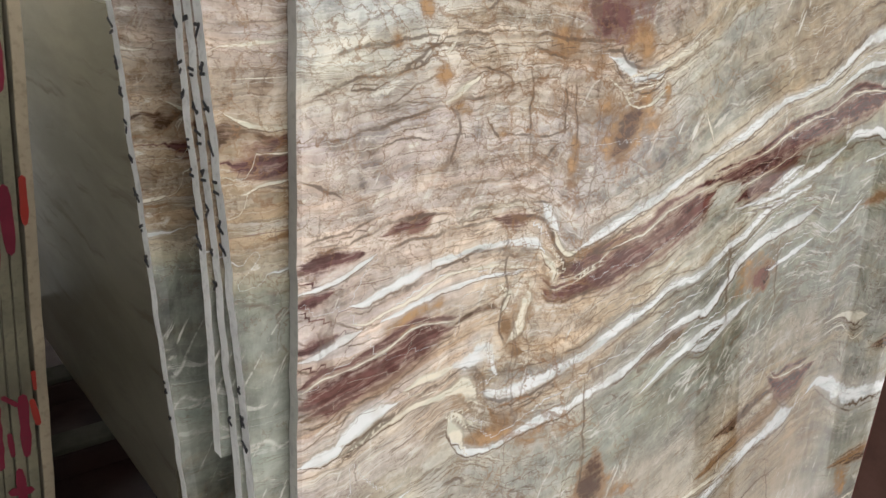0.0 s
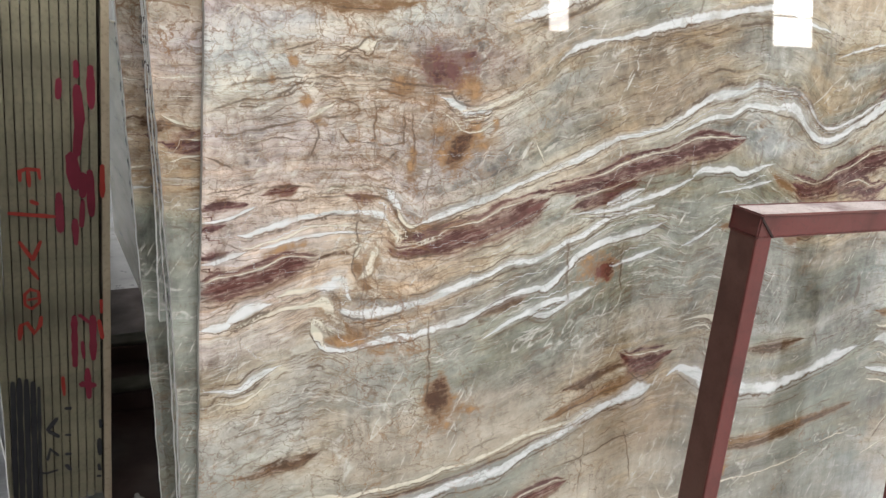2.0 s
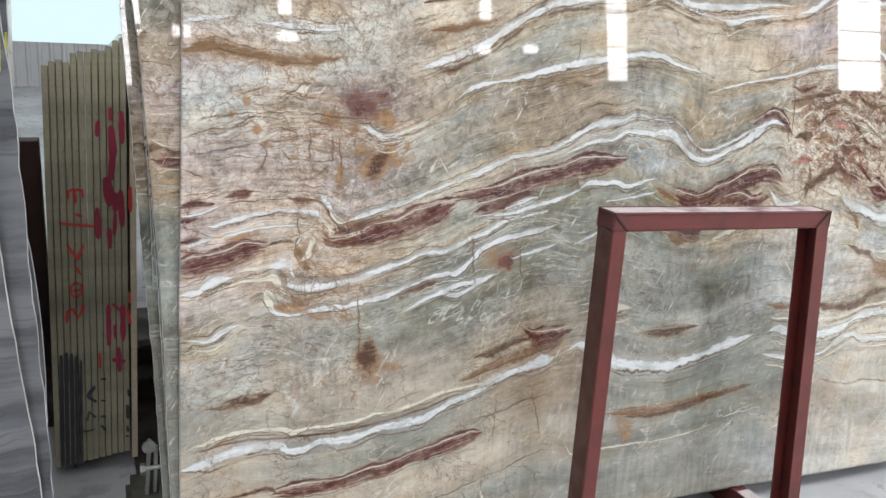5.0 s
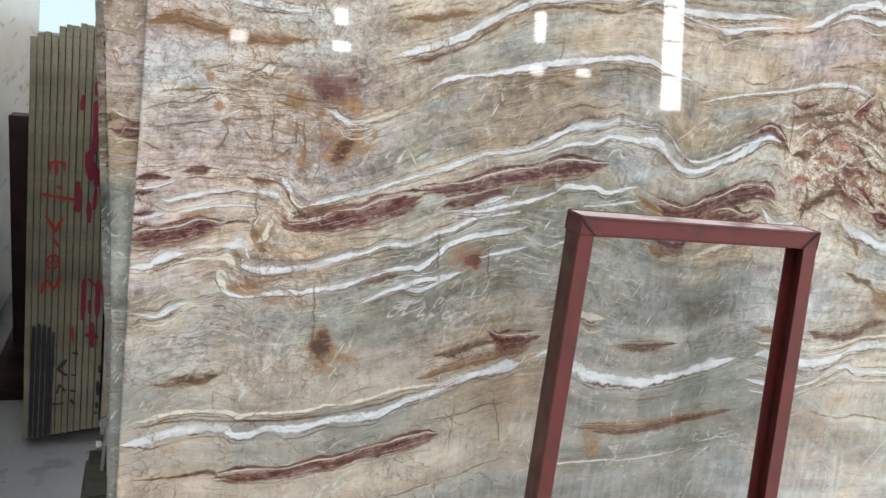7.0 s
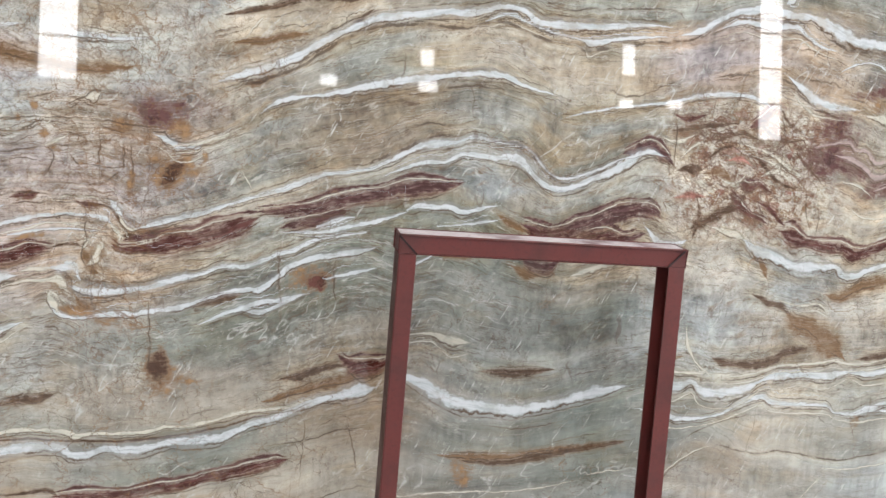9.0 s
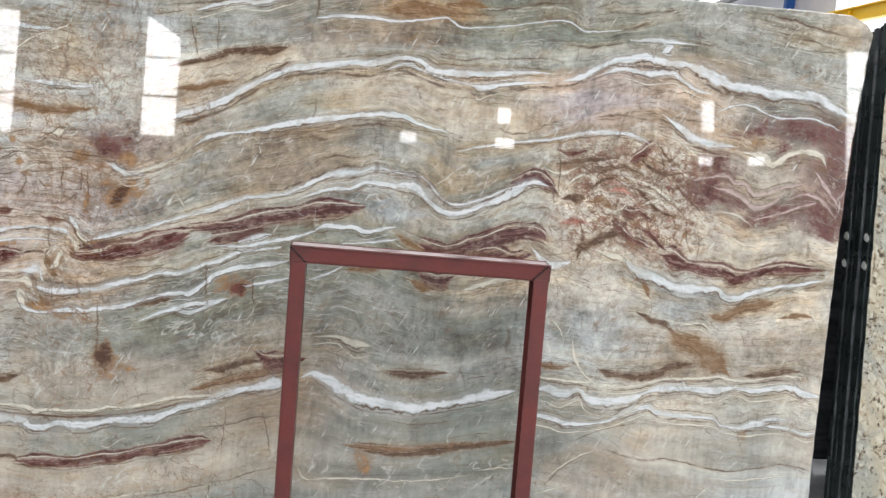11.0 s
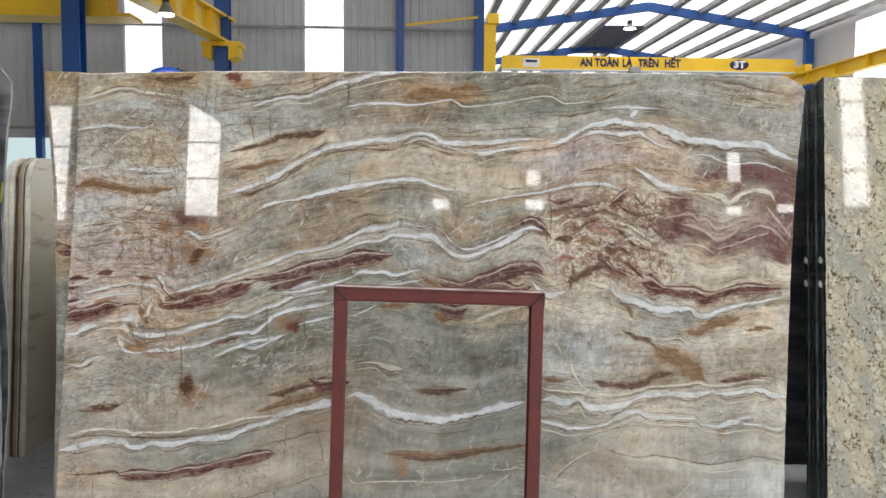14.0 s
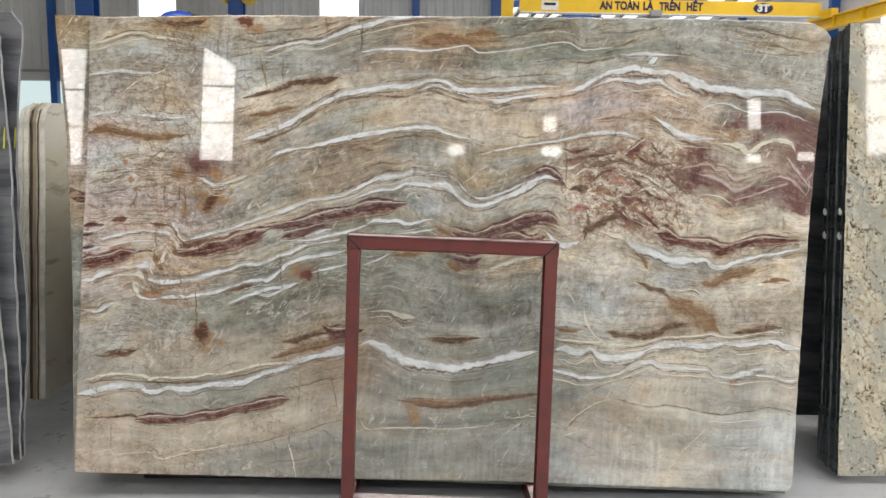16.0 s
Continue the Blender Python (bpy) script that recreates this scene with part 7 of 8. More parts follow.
for k, y in enumerate((38.0, 50.0, 62.0)):
    frame_ob = thing("roof_frame", "blue painted portal frame carrying the bright roof", "roof frame", "portal frames", "structure", (RX, y, 0))
    for s in (-1, 1):
        bm = bmesh.new()
        beam(bm, (RX, y, RIDGE - 0.1), (RX + s * 8.2, y, RIDGE - 0.1 - SL * 8.2), 0.25, 0.42, (0, 1, 0))
        part("rafter", bm, BLUE, frame_ob)
        bm = bmesh.new()
        box(bm, (RX + s * 8.2 - 0.22, y - 0.15, 0), (RX + s * 8.2 + 0.22, y + 0.15, RIDGE - 0.3 - SL * 8.2))
        part("column", bm, BLUE, frame_ob)


# ---- crane and steelwork ----
def column(x, y, w, top, label):
    ob = thing("crane_column", label, "column", "blue columns", "structure", (x, y, 0))
    part("web", boxes(((x - 0.02, y - w / 2 + 0.02, 0), (x + 0.02, y + w / 2 - 0.02, top))), BLUE, ob)
    for s in (-1, 1):
        part("flange", boxes(((x - w / 2, y + s * w / 2 - 0.02, 0), (x + w / 2, y + s * w / 2 + 0.02, top)), bevel=0.004), BLUE, ob)
    part("foot_plate", boxes(((x - w * 0.7, y - w * 0.7, 0), (x + w * 0.7, y + w * 0.7, 0.03))), BLUE, ob)
    return ob


column(-5.33, 11.0, 0.29, 11.9, "tall blue painted steel column in the hall")
column(-3.735, 15.2, 0.31, 11.9, "blue painted steel column with yellow crane bracket")

# runway of the near bay, ending at the second column
runway = thing("crane_runway", "yellow painted crane runway girder with stiffeners", "crane girder", "", "", (-3.75, 14.5, 5.0))
bm = bmesh.new()
A, B = (-4.75, 7.0, 5.32), (-3.70, 15.6, 5.32)
beam(bm, A, B, 0.34, 0.05, (1, 0, 0))
part("top_flange", bm, YELLOW, runway)
bm = bmesh.new()
beam(bm, (A[0], A[1], 5.05), (B[0], B[1], 5.05), 0.05, 0.50, (1, 0, 0))
part("web", bm, YELLOW, runway)
bm = bmesh.new()
beam(bm, (A[0], A[1], 4.79), (B[0], B[1], 4.79), 0.34, 0.05, (1, 0, 0))
part("bottom_flange", bm, YELLOW, runway)
for i in range(9):
    f = (i + 0.5) / 9
    x, y = A[0] + (B[0] - A[0]) * f, A[1] + (B[1] - A[1]) * f
    part("stiffener", boxes(((x - 0.16, y - 0.012, 4.82), (x + 0.16, y + 0.012, 5.29))), YELLOW, runway)
bracket = thing("crane_bracket", "yellow steel bracket on the blue column", "bracket", "", "", (-3.73, 15.2, 4.6))
part("shelf", boxes(((-4.15, 14.9, 4.66), (-3.3, 15.5, 4.76)), bevel=0.005), YELLOW, bracket)
for s in (-1, 1):
    bm = bmesh.new()
    x = -3.735 + s * 0.38
    vs = [bm.verts.new(p) for p in ((x, 14.90, 4.66), (x - s * 0.20, 14.90, 4.66), (x - s * 0.20, 14.90, 4.36), (x, 14.90, 4.44))]
    f = bm.faces.new(vs)
    ext = bmesh.ops.extrude_face_region(bm, geom=[f])["geom"]
    bmesh.ops.translate(bm, verts=[g for g in ext if isinstance(g, bmesh.types.BMVert)], vec=(0, 0.6, 0))
    bmesh.ops.recalc_face_normals(bm, faces=bm.faces)
    part("gusset", bm, YELLOW, bracket)

# dark louvred vent along the ridge of the far bay
bm = bmesh.new()
for k in range(11):
    box(bm, (11.0 + 0.24 * k, 43.0, RIDGE - 0.12), (11.2 + 0.24 * k, 52.5, RIDGE - 0.06))
structure("roof_vent", bm, VENT_STEEL, "dark louvred vent under the ridge of the bright roof", "roof vent")

# bridge of the near crane, crossing the bay high up
bridge = thing("bridge_crane", "yellow box girder of an overhead crane", "crane", "", "", (-8.0, 11.6, 4.9))
part("girder", boxes(((-16.0, 11.45, 4.625), (-4.9, 11.95, 5.35)), bevel=0.01), YELLOW, bridge)
part("bottom_flange", boxes(((-16.0, 11.36, 4.555), (-4.5, 12.04, 4.62))), YELLOW, bridge)


def bay_lamp(x, y, z, r=0.22):
    ob = thing("high_bay_lamp", "round steel high-bay lamp hanging under the roof", "lamp", "high-bay lamps", "", (x, y, z))
    bm = bmesh.new()
    disc(bm, (x, y, z + 0.14), r, 0.20, top=r * 0.35, seg=24)
    part("reflector", bm, STEEL, ob)
    part("diffuser", disc(bmesh.new(), (x, y, z + 0.025), r * 0.92, 0.02, seg=24), LAMP_GLOW, ob, "glowing lamp face")
    part("housing", disc(bmesh.new(), (x, y, z + 0.32), r * 0.4, 0.18, seg=16), RUBBER, ob)
    part("cord", disc(bmesh.new(), (x, y, z + 0.72), 0.015, 0.62, seg=8), RUBBER, ob)
    return ob


lamp = bay_lamp(-3.75, 10.9, 4.48, 0.14)
bm = bmesh.new()
beam(bm, (-3.75, 10.9, 5.57), (-4.25, 10.9, 5.05), 0.03, 0.03, (0, 1, 0))
part("arm", bm, RUBBER, lamp)
bay_lamp(10.85, 36.0, 9.15, 0.30)
bay_lamp(10.1, 40.0, 8.35, 0.26)

# the far crane with its safety slogan
far = thing("bridge_crane", "yellow overhead crane girder with a navy safety slogan", "crane", "", "", (12.0, 37.0, 7.4))
part("girder", boxes(((4.9, 36.8, 7.36), (19.3, 37.2, 7.99)), bevel=0.01), YELLOW, far)
part("rail", boxes(((4.9, 36.75, 7.31), (19.3, 37.25, 7.355))), WHITE_MARK, far)
part("hoist", boxes(((11.05, 36.55, 7.2), (11.6, 37.5, 7.5)), bevel=0.03), PURLIN, far, "grey hoist trolley")
part("end_carriage", boxes(((19.3, 35.8, 7.2), (19.65, 38.2, 7.62)), bevel=0.02), YELLOW, far)
part("maker_plate", boxes(((5.9, 36.77, 7.45), (6.7, 36.79, 7.86))), WHITE_MARK, far, "small white maker plate")
part("plate_bar", boxes(((6.02, 36.755, 7.66), (6.58, 36.768, 7.78))), NAVY, far)


def lettering(name, text, size, m, mat, parent, wide=1.0):
    """Letters cut from the built-in font, turned into a mesh."""
    cu = bpy.data.curves.new(name, "FONT")
    cu.body, cu.size, cu.align_x, cu.align_y, cu.extrude = text, size, "CENTER", "CENTER", 0.006
    cu.offset = 0.022
    tmp = bpy.data.objects.new(name, cu)
    me = bpy.data.meshes.new_from_object(tmp)
    bpy.data.objects.remove(tmp)
    for v in me.vertices:
        v.co.x *= wide
    me.transform(m)
    me.materials.append(mat)
    ob = new(name, me)
    ob.parent = parent
    ob.matrix_parent_inverse = Matrix.Translation(-parent.matrix_basis.translation)
    return ob


for word, x in (("AN", 8.98), ("TOÀN", 9.98), ("LÀ", 10.97), ("TRÊN", 12.02), ("HẾT", 13.20)):
    lettering("slogan_word", word, 0.52, pose(x, 36.785, 7.68, 90, 0, 0), NAVY, far, 0.78)
bm = bmesh.new()
disc(bm, (16.5, 36.79, 7.68), 0.25, 0.012, "Y", 28)
for v in bm.verts:
    v.co.x = 16.5 + (v.co.x - 16.5) * 1.9
badge = part("load_badge", bm, NAVY, far, "navy oval load badge")
lettering("load_text", "3T", 0.46, pose(16.5, 36.77, 7.68, 90, 0, 0), WHITE_MARK, far, 1.15)

post = thing("crane_post", "yellow steel post at the end of the crane track", "post", "", "structure", (3.5, 30.0, 0))
part("shaft", boxes(((3.35, 29.8, 0), (3.85, 30.2, 8.1)), bevel=0.01), YELLOW, post)
part("cap", boxes(((3.5, 29.7, 8.1), (3.95, 30.3, 8.5)), bevel=0.02), YELLOW, post)
rail = thing("conductor_rail", "thin yellow conductor rail along the wall", "rail", "", "structure", (0.2, 16.4, 5.4))
bm = bmesh.new()
beam(bm, (0.3, 16.4, 5.45), (2.0, 16.2, 5.62), 0.03, 0.05, (0, 1, 0))
part("bar", bm, YELLOW, rail)
east = thing("crane_runway", "yellow runway girder along the far bay", "crane girder", "", "", (19.6, 30.0, 7.0))
part("web", boxes(((19.56, 14.0, 6.78), (19.64, 37.8, 7.25))), YELLOW, east)
part("top_flange", boxes(((19.4, 14.0, 7.25), (19.8, 37.8, 7.31))), YELLOW, east)
part("bottom_flange", boxes(((19.4, 14.0, 6.72), (19.8, 37.8, 6.78))), YELLOW, east)
for i in range(9):
    y = 15.0 + i * 2.6
    part("stiffener", boxes(((19.4, y - 0.02, 6.78), (19.8, y + 0.02, 7.25))), YELLOW, east)

# ---- the red rack ----
rack = thing("slab_rack", "red oxide painted square steel rack standing before the slab", "slab rack", "", "", (0.45, -0.25, 0))
PLB, PLT, PRB, PRT = Vector((0.049, -0.244, 0.10)), Vector((0.078, -0.209, 1.19)), Vector((0.862, -0.314, 0.10)), Vector((0.892, -0.194, 1.163))
bm = bmesh.new()
beam(bm, PLB, PLT, 0.05, 0.082, (1, 0, 0), 0.004)
part("post", bm, RED_STEEL, rack)
bm = bmesh.new()
beam(bm, PLB + Vector((-0.0255, 0, 0.01)), PLT + Vector((-0.0255, 0, -0.03)), 0.002, 0.072, (1, 0, 0))
part("post_side", bm, BROWN_STEEL, rack, "brown scuffed paint on the post")
# the other post is a channel, open towards its twin
bm = bmesh.new()
C_SHAPE = [(-0.025, -0.041), (0.025, -0.041), (0.025, 0.041), (-0.025, 0.041), (-0.025, 0.036), (0.020, 0.036), (0.020, -0.036), (-0.025, -0.036)]
rings = [[bm.verts.new(end + Vector((px, py, 0))) for px, py in C_SHAPE] for end in (PRB, PRT)]
for k in range(8):
    bm.faces.new((rings[0][k], rings[0][(k + 1) % 8], rings[1][(k + 1) % 8], rings[1][k]))
bmesh.ops.recalc_face_normals(bm, faces=bm.faces)
part("post", bm, RED_STEEL, rack)
bm = bmesh.new()
side = (PRT - PLT).normalized()
beam(bm, PLT - side * 0.025 + Vector((0, 0, 0.001)), PRT + side * 0.025 + Vector((0, 0, 0.001)), 0.082, 0.05, (0, 1, 0), 0.004)
part("top_rail", bm, RED_STEEL, rack)
bm = bmesh.new()
beam(bm, PLT - side * 0.024 + Vector((0, 0, 0.0265)), PRT + side * 0.024 + Vector((0, 0, 0.0265)), 0.078, 0.002, (0, 1, 0))
part("dust_film", bm, DUSTY, rack, "pale stone dust lying on the rail")
bm = bmesh.new()
beam(bm, (0.012, -0.262, 0.05), (0.90, -0.335, 0.05), 0.10, 0.098, (0, 1, 0), 0.006)
part("base_beam", bm, BASE_STEEL, rack, "red beam grey with stone dust")
bm = bmesh.new()
beam(bm, (0.016, -0.262, 0.1005), (0.897, -0.335, 0.1005), 0.094, 0.002, (0, 1, 0))
part("dust_film", bm, DUSTY, rack, "pale stone dust lying on the beam")
for x, top in ((0.045, 0.100), (0.862, 0.086)):
    part("side_rail", boxes(((x - 0.03, -0.21 if x < 0.5 else -0.28, 0.0), (x + 0.03, 0.75, top)), bevel=0.004), RED_STEEL, rack)
    part("dust_film", boxes(((x - 0.028, -0.205 if x < 0.5 else -0.275, top), (x + 0.028, -0.115, top + 0.002))), DUSTY, rack, "pale stone dust lying on the rail")
# added dark bar: gives the shadow below the slabs a near-black colour
part("shade_bar", boxes(((-0.95, 0.16, 0.0), (1.98, 0.26, 0.085)), bevel=0.004), DARK_RED, rack, "dark bar added for the shade under the slabs")
for (x, y, z) in ((0.075, -0.254, 1.19), (0.888, -0.24, 1.163)):
    bm = bmesh.new()
    s = 1 if x < 0.5 else -1
    beam(bm, (x - s * 0.024, y + 0.002, z + 0.026), (x + s * 0.027, y + 0.002, z - 0.026), 0.003, 0.005, (0, 1, 0))
    part("weld_seam", bm, DARK_RED, rack)

# ---- the main slab ----
SLAB = Matrix(((0.99946515, 0.0, 0.03270182, 0), (-0.00373768, 0.99344676, 0.1142347, 0), (-0.03248752, -0.11429583, 0.99291542, 0.92), (0, 0, 0, 1)))
WEST = [(-0.828, -1.138), (-0.60, -1.140), (0.0, -1.138), (0.45, -1.131), (0.74, -1.128), (1.165, -1.138)]
EAST = [(-0.828, 2.045), (-0.80, 2.06), (-0.388, 2.062), (0.115, 2.069), (0.52, 2.081), (0.83, 2.10), (1.06, 2.12), (1.11, 2.126), (1.14, 2.10), (1.165, 2.04)]
TOP_EDGE = [(-1.138, 1.165), (-0.54, 1.204), (0.472, 1.249), (1.495, 1.289), (2.02, 1.299), (2.06, 1.297)]
LOW_EDGE = [(-1.138, -0.828), (-0.226, -0.818), (0.779, -0.803), (2.06, -0.802)]
veined_slab("stone_slab", WEST, EAST, TOP_EDGE, LOW_EDGE, 0.005, 0.02, SLAB, STONE, EDGE_PALE, FRONT, "huge polished banded quartzite slab leaning on the red rack", "", 3)

# slabs standing behind it, each a little further out
BEHIND = [
    (0.023, 0.0, -0.82, [(-0.82, -1.150), (-0.531, -1.164), (-0.115, -1.177), (0.07, -1.186), (0.19, -1.195), (0.316, -1.204), (0.43, -1.213), (0.54, -1.221), (0.66, -1.231), (1.03, -1.279), (1.175, -1.297)]),
    (0.047, 0.0, -0.82, [(-0.82, -1.148), (0.037, -1.189), (0.18, -1.198), (0.31, -1.206), (0.43, -1.215), (0.54, -1.222), (0.66, -1.230), (1.14, -1.280)]),
    (0.073, 0.0, 0.02, [(0.02, -1.199), (0.17, -1.202), (0.30, -1.208), (0.43, -1.216), (0.54, -1.222), (0.66, -1.228), (1.10, -1.270)]),
    (0.150, 1.5, -0.82, [(-0.82, -1.162), (-0.546, -1.177), (-0.234, -1.195), (0.07, -1.218), (0.35, -1.238), (0.54, -1.252), (0.66, -1.260), (1.03, -1.290), (1.16, -1.305)]),
]
for i, (gap, lean, foot, west) in enumerate(BEHIND):
    m = SLAB @ Matrix.Translation((0, gap, 0)) @ Matrix.Translation((0, 0, -0.82)) @ Matrix.Rotation(radians(-lean), 4, "X") @ Matrix.Translation((0, 0, 0.82))
    ob = veined_slab("stone_slab", west, [(foot, 2.04 - 0.02 * i), (1.2, 2.06 - 0.02 * i)], [(-1.3, max(west)[0]), (2.1, 1.22)], [(-1.3, foot), (2.1, foot)], 0.014, 0.021, m, STONE, EDGE_WHITE, BACK,
                     "polished banded quartzite slab standing behind the front slab", "slabs behind the front slab", 11 + i)
    # crayon marks down the sawn edge, each a few short strokes
    rnd = random.Random(40 + i)
    for k in range(16):
        v = 0.60 - k * 0.040 + rnd.uniform(-0.008, 0.008)
        if v < foot + 0.05 or (k > 8 and rnd.random() < 0.5):
            continue
        rim = float(line_at(west, v)) - 0.0035
        lean_in = (float(line_at(west, v + 0.01)) - float(line_at(west, v - 0.01))) / 0.02
        bm = bmesh.new()
        for n in range(rnd.choice((2, 3))):
            a, b, c = rnd.uniform(0.003, 0.008), rnd.uniform(-0.008, 0.008), rnd.uniform(-0.009, 0.009)
            beam(bm, (rim + b * lean_in, a, v + b), (rim + c * lean_in, 0.020 - a, v + c), 0.001, 0.0032, (1, 0, 0))
        mark = new("crayon_mark", mesh_of("crayon_mark", bm, BLACK_MARK))
        mark.parent = ob

# slabs added across the rack, leaning the other way, to shade the floor
for i in range(3):
    m = Matrix.Translation((0, 0.98 - 0.027 * i, 0)) @ Matrix.Rotation(radians(7.0), 4, "X")
    slab("stone_slab", outline([(-0.80, 2.02), (2.75, 2.05), (2.77, 0.06), (-0.82, 0.06)], 0.1, 0.005, 25 + i)[::-1], 0.022, m, GREY_STONE, EDGE_PALE, "grey slab added on the far side of the rack to shade the floor", "stone slab", "slabs on the far side")

# a pale slab standing crosswise further back
cross = Matrix.Translation((-0.90, 0.95, 0.110)) @ Matrix.Rotation(radians(90), 4, "Z") @ Matrix.Rotation(radians(-2), 4, "X")
slab("stone_slab", outline([(0.0, 1.27), (2.4, 1.20), (2.4, 0.0), (0.0, 0.0)], 0.08, 0.005, 21)[::-1], 0.02, cross, OLIVE_STONE, EDGE_OLIVE, "pale olive marble slab standing crosswise in the shade")

# grey slabs with wavy natural edges
GREY = [
    (0.02, [(-3.3, 2.12), (-1.70, 2.16), (-1.62, 2.10), (-1.610, 1.75), (-1.585, 1.38), (-1.562, 1.07), (-1.545, 0.85), (-1.528, 0.65), (-1.512, 0.45), (-1.490, 0.12), (-3.3, 0.10)]),
    (0.09, [(-3.3, 2.10), (-1.64, 2.13), (-1.555, 2.05), (-1.535, 1.75), (-1.515, 1.45), (-1.505, 1.15), (-1.497, 0.78), (-1.488, 0.42), (-1.492, 0.11), (-3.3, 0.08)]),
    (0.17, [(-3.3, 2.12), (-1.54, 2.17), (-1.492, 2.11), (-1.490, 2.05), (-1.505, 1.91), (-1.520, 1.70), (-1.530, 1.45), (-1.522, 1.20), (-1.500, 1.00), (-1.492, 0.88), (-1.489, 0.75), (-1.491, 0.62), (-1.502, 0.48), (-1.512, 0.30), (-1.510, 0.10), (-3.3, 0.06)]),
]
for i, (y, corners) in enumerate(GREY):
    m = Matrix.Translation((0, y, 0)) @ Matrix.Rotation(radians(-5.0), 4, "X")
    ob = slab("stone_slab", outline(corners, 0.05, 0.007, 31 + i, 0.002)[::-1], 0.018, m, GREY_STONE, EDGE_PALE if i == 0 else EDGE_DULL, "blue-grey banded marble slab with wavy white edge", "stone slab", "grey slabs")
    bm = bmesh.new()
    for k in range(2 if i == 1 else 1):
        x = (-1.610, -1.540, -1.530)[i] - k * 0.024
        beam(bm, (x - 0.002, -0.002, 1.547), (x + 0.003, -0.002, 1.642), 0.006, 0.002, (1, 0, 0))
    mark = new("crayon_mark", mesh_of("crayon_mark", bm, YELLOW_MARK))
    mark.parent = ob
    tagged(mark, "yellow crayon mark")

# bundle of olive slabs seen from their sprayed edges
rnd = random.Random(5)
N = 12
W = 0.262 / N
LEAN = Matrix.Rotation(radians(1.75), 4, "Y")
for i in range(N):
    x = -1.519 + i * W
    top = 1.515 + 0.0085 * i + rnd.uniform(-0.012, 0.012)
    y0 = 0.851 + rnd.uniform(0.0, 0.004)
    pts = outline([(0.0, top), (0.9, top - 0.12), (2.3, top - 0.42), (2.3, 0.05), (0.0, 0.05 + 0.003 * i)], 0.07, 0.008, 50 + i)
    m = Matrix.Translation((x + 0.001 + 0.018, y0, 0)) @ LEAN @ Matrix.Rotation(radians(90), 4, "Z")
    slab("stone_slab", pts[::-1], W - 0.0024, m, OLIVE_STONE, EDGE_OLIVE, "olive marble slab edge in a tight bundle with spray marks", "stone slab", "bundle of olive slabs")


# one more slab edge beside the bundle
m = Matrix.Translation((-1.2325, 0.856, 0)) @ Matrix.Rotation(radians(1.9), 4, "Y") @ Matrix.Rotation(radians(90), 4, "Z")
slab("stone_slab", outline([(0.0, 1.62), (0.9, 1.60), (2.3, 1.50), (2.3, 0.05), (0.0, 0.05)], 0.07, 0.008, 66)[::-1], 0.021, m, OLIVE_STONE, EDGE_BEIGE, "pale marble slab edge standing beside the olive bundle")

SPRAYS = dict(red=("red sprayed strokes across the bundle's slab edges", RED_MARK), crimson=("crimson sprayed patches down the bundle's slab edges", PINK_MARK), black=("black painted block and strokes on the slab edges", BLACK_MARK))
SPRAY_RND = random.Random(8)
SPRAYED = {}


def spray(colour, width, *points):
    """One stroke of paint along (across, up) points, a millimetre thick on the bundle's front edges."""
    label, mat = SPRAYS[colour]
    if colour not in SPRAYED:
        SPRAYED[colour] = thing("spray_mark", label, "spray mark", "", "", (-1.40, 0.849, 0.5))
    pts = [Vector((a, b)) for a, b in points]
    fine = []
    for a, b in zip(pts, pts[1:]):
        n = max(1, int((b - a).length / 0.02))
        fine += [a + (b - a) * k / n for k in range(n)]
    fine.append(pts[-1])
    near, far = [], []
    for k, p in enumerate(fine):
        way = (fine[min(k + 1, len(fine) - 1)] - fine[max(k - 1, 0)]).normalized()
        w = width / 2 * SPRAY_RND.uniform(0.82, 1.15) * (0.75 if k in (0, len(fine) - 1) else 1.0)
        near.append(p + Vector((-way.y, way.x)) * w)
        far.append(p - Vector((-way.y, way.x)) * w)
    ahead = (fine[-1] - fine[-2]).normalized() * width * 0.3
    behind = (fine[0] - fine[1]).normalized() * width * 0.3
    rim = [fine[0] + behind] + near + [fine[-1] + ahead] + far[::-1]
    bm = bmesh.new()
    depth = 0.8485 - 0.00012 * len(SPRAYED[colour].children) - {"red": 0.0, "crimson": 0.002, "black": 0.004}[colour]
    bm.faces.new([bm.verts.new((p.x, depth, p.y)) for p in rim])
    ext = bmesh.ops.extrude_face_region(bm, geom=bm.faces[:])["geom"]
    bmesh.ops.translate(bm, verts=[g for g in ext if isinstance(g, bmesh.types.BMVert)], vec=(0, 0.0012, 0))
    bmesh.ops.recalc_face_normals(bm, faces=bm.faces)
    part("stroke", bm, mat, SPRAYED[colour])


spray("red", 0.0108, (-1.416, 1.070), (-1.416, 1.096), (-1.399, 1.102), (-1.371, 1.098), (-1.369, 1.074))
spray("red", 0.0108, (-1.396, 1.099), (-1.395, 1.055))
spray("red", 0.0139, (-1.394, 1.015), (-1.379, 1.007))
spray("red", 0.0108, (-1.449, 0.985), (-1.395, 0.977), (-1.336, 0.969))
spray("red", 0.0123, (-1.429, 0.905), (-1.400, 0.852))
spray("red", 0.0123, (-1.400, 0.852), (-1.378, 0.902))
spray("red", 0.0092, (-1.411, 0.831), (-1.390, 0.796))
spray("red", 0.0092, (-1.427, 0.724), (-1.426, 0.754), (-1.411, 0.768), (-1.392, 0.759))
spray("red", 0.0092, (-1.392, 0.759), (-1.391, 0.728), (-1.411, 0.711), (-1.427, 0.724))
spray("red", 0.0092, (-1.419, 0.738), (-1.396, 0.740))
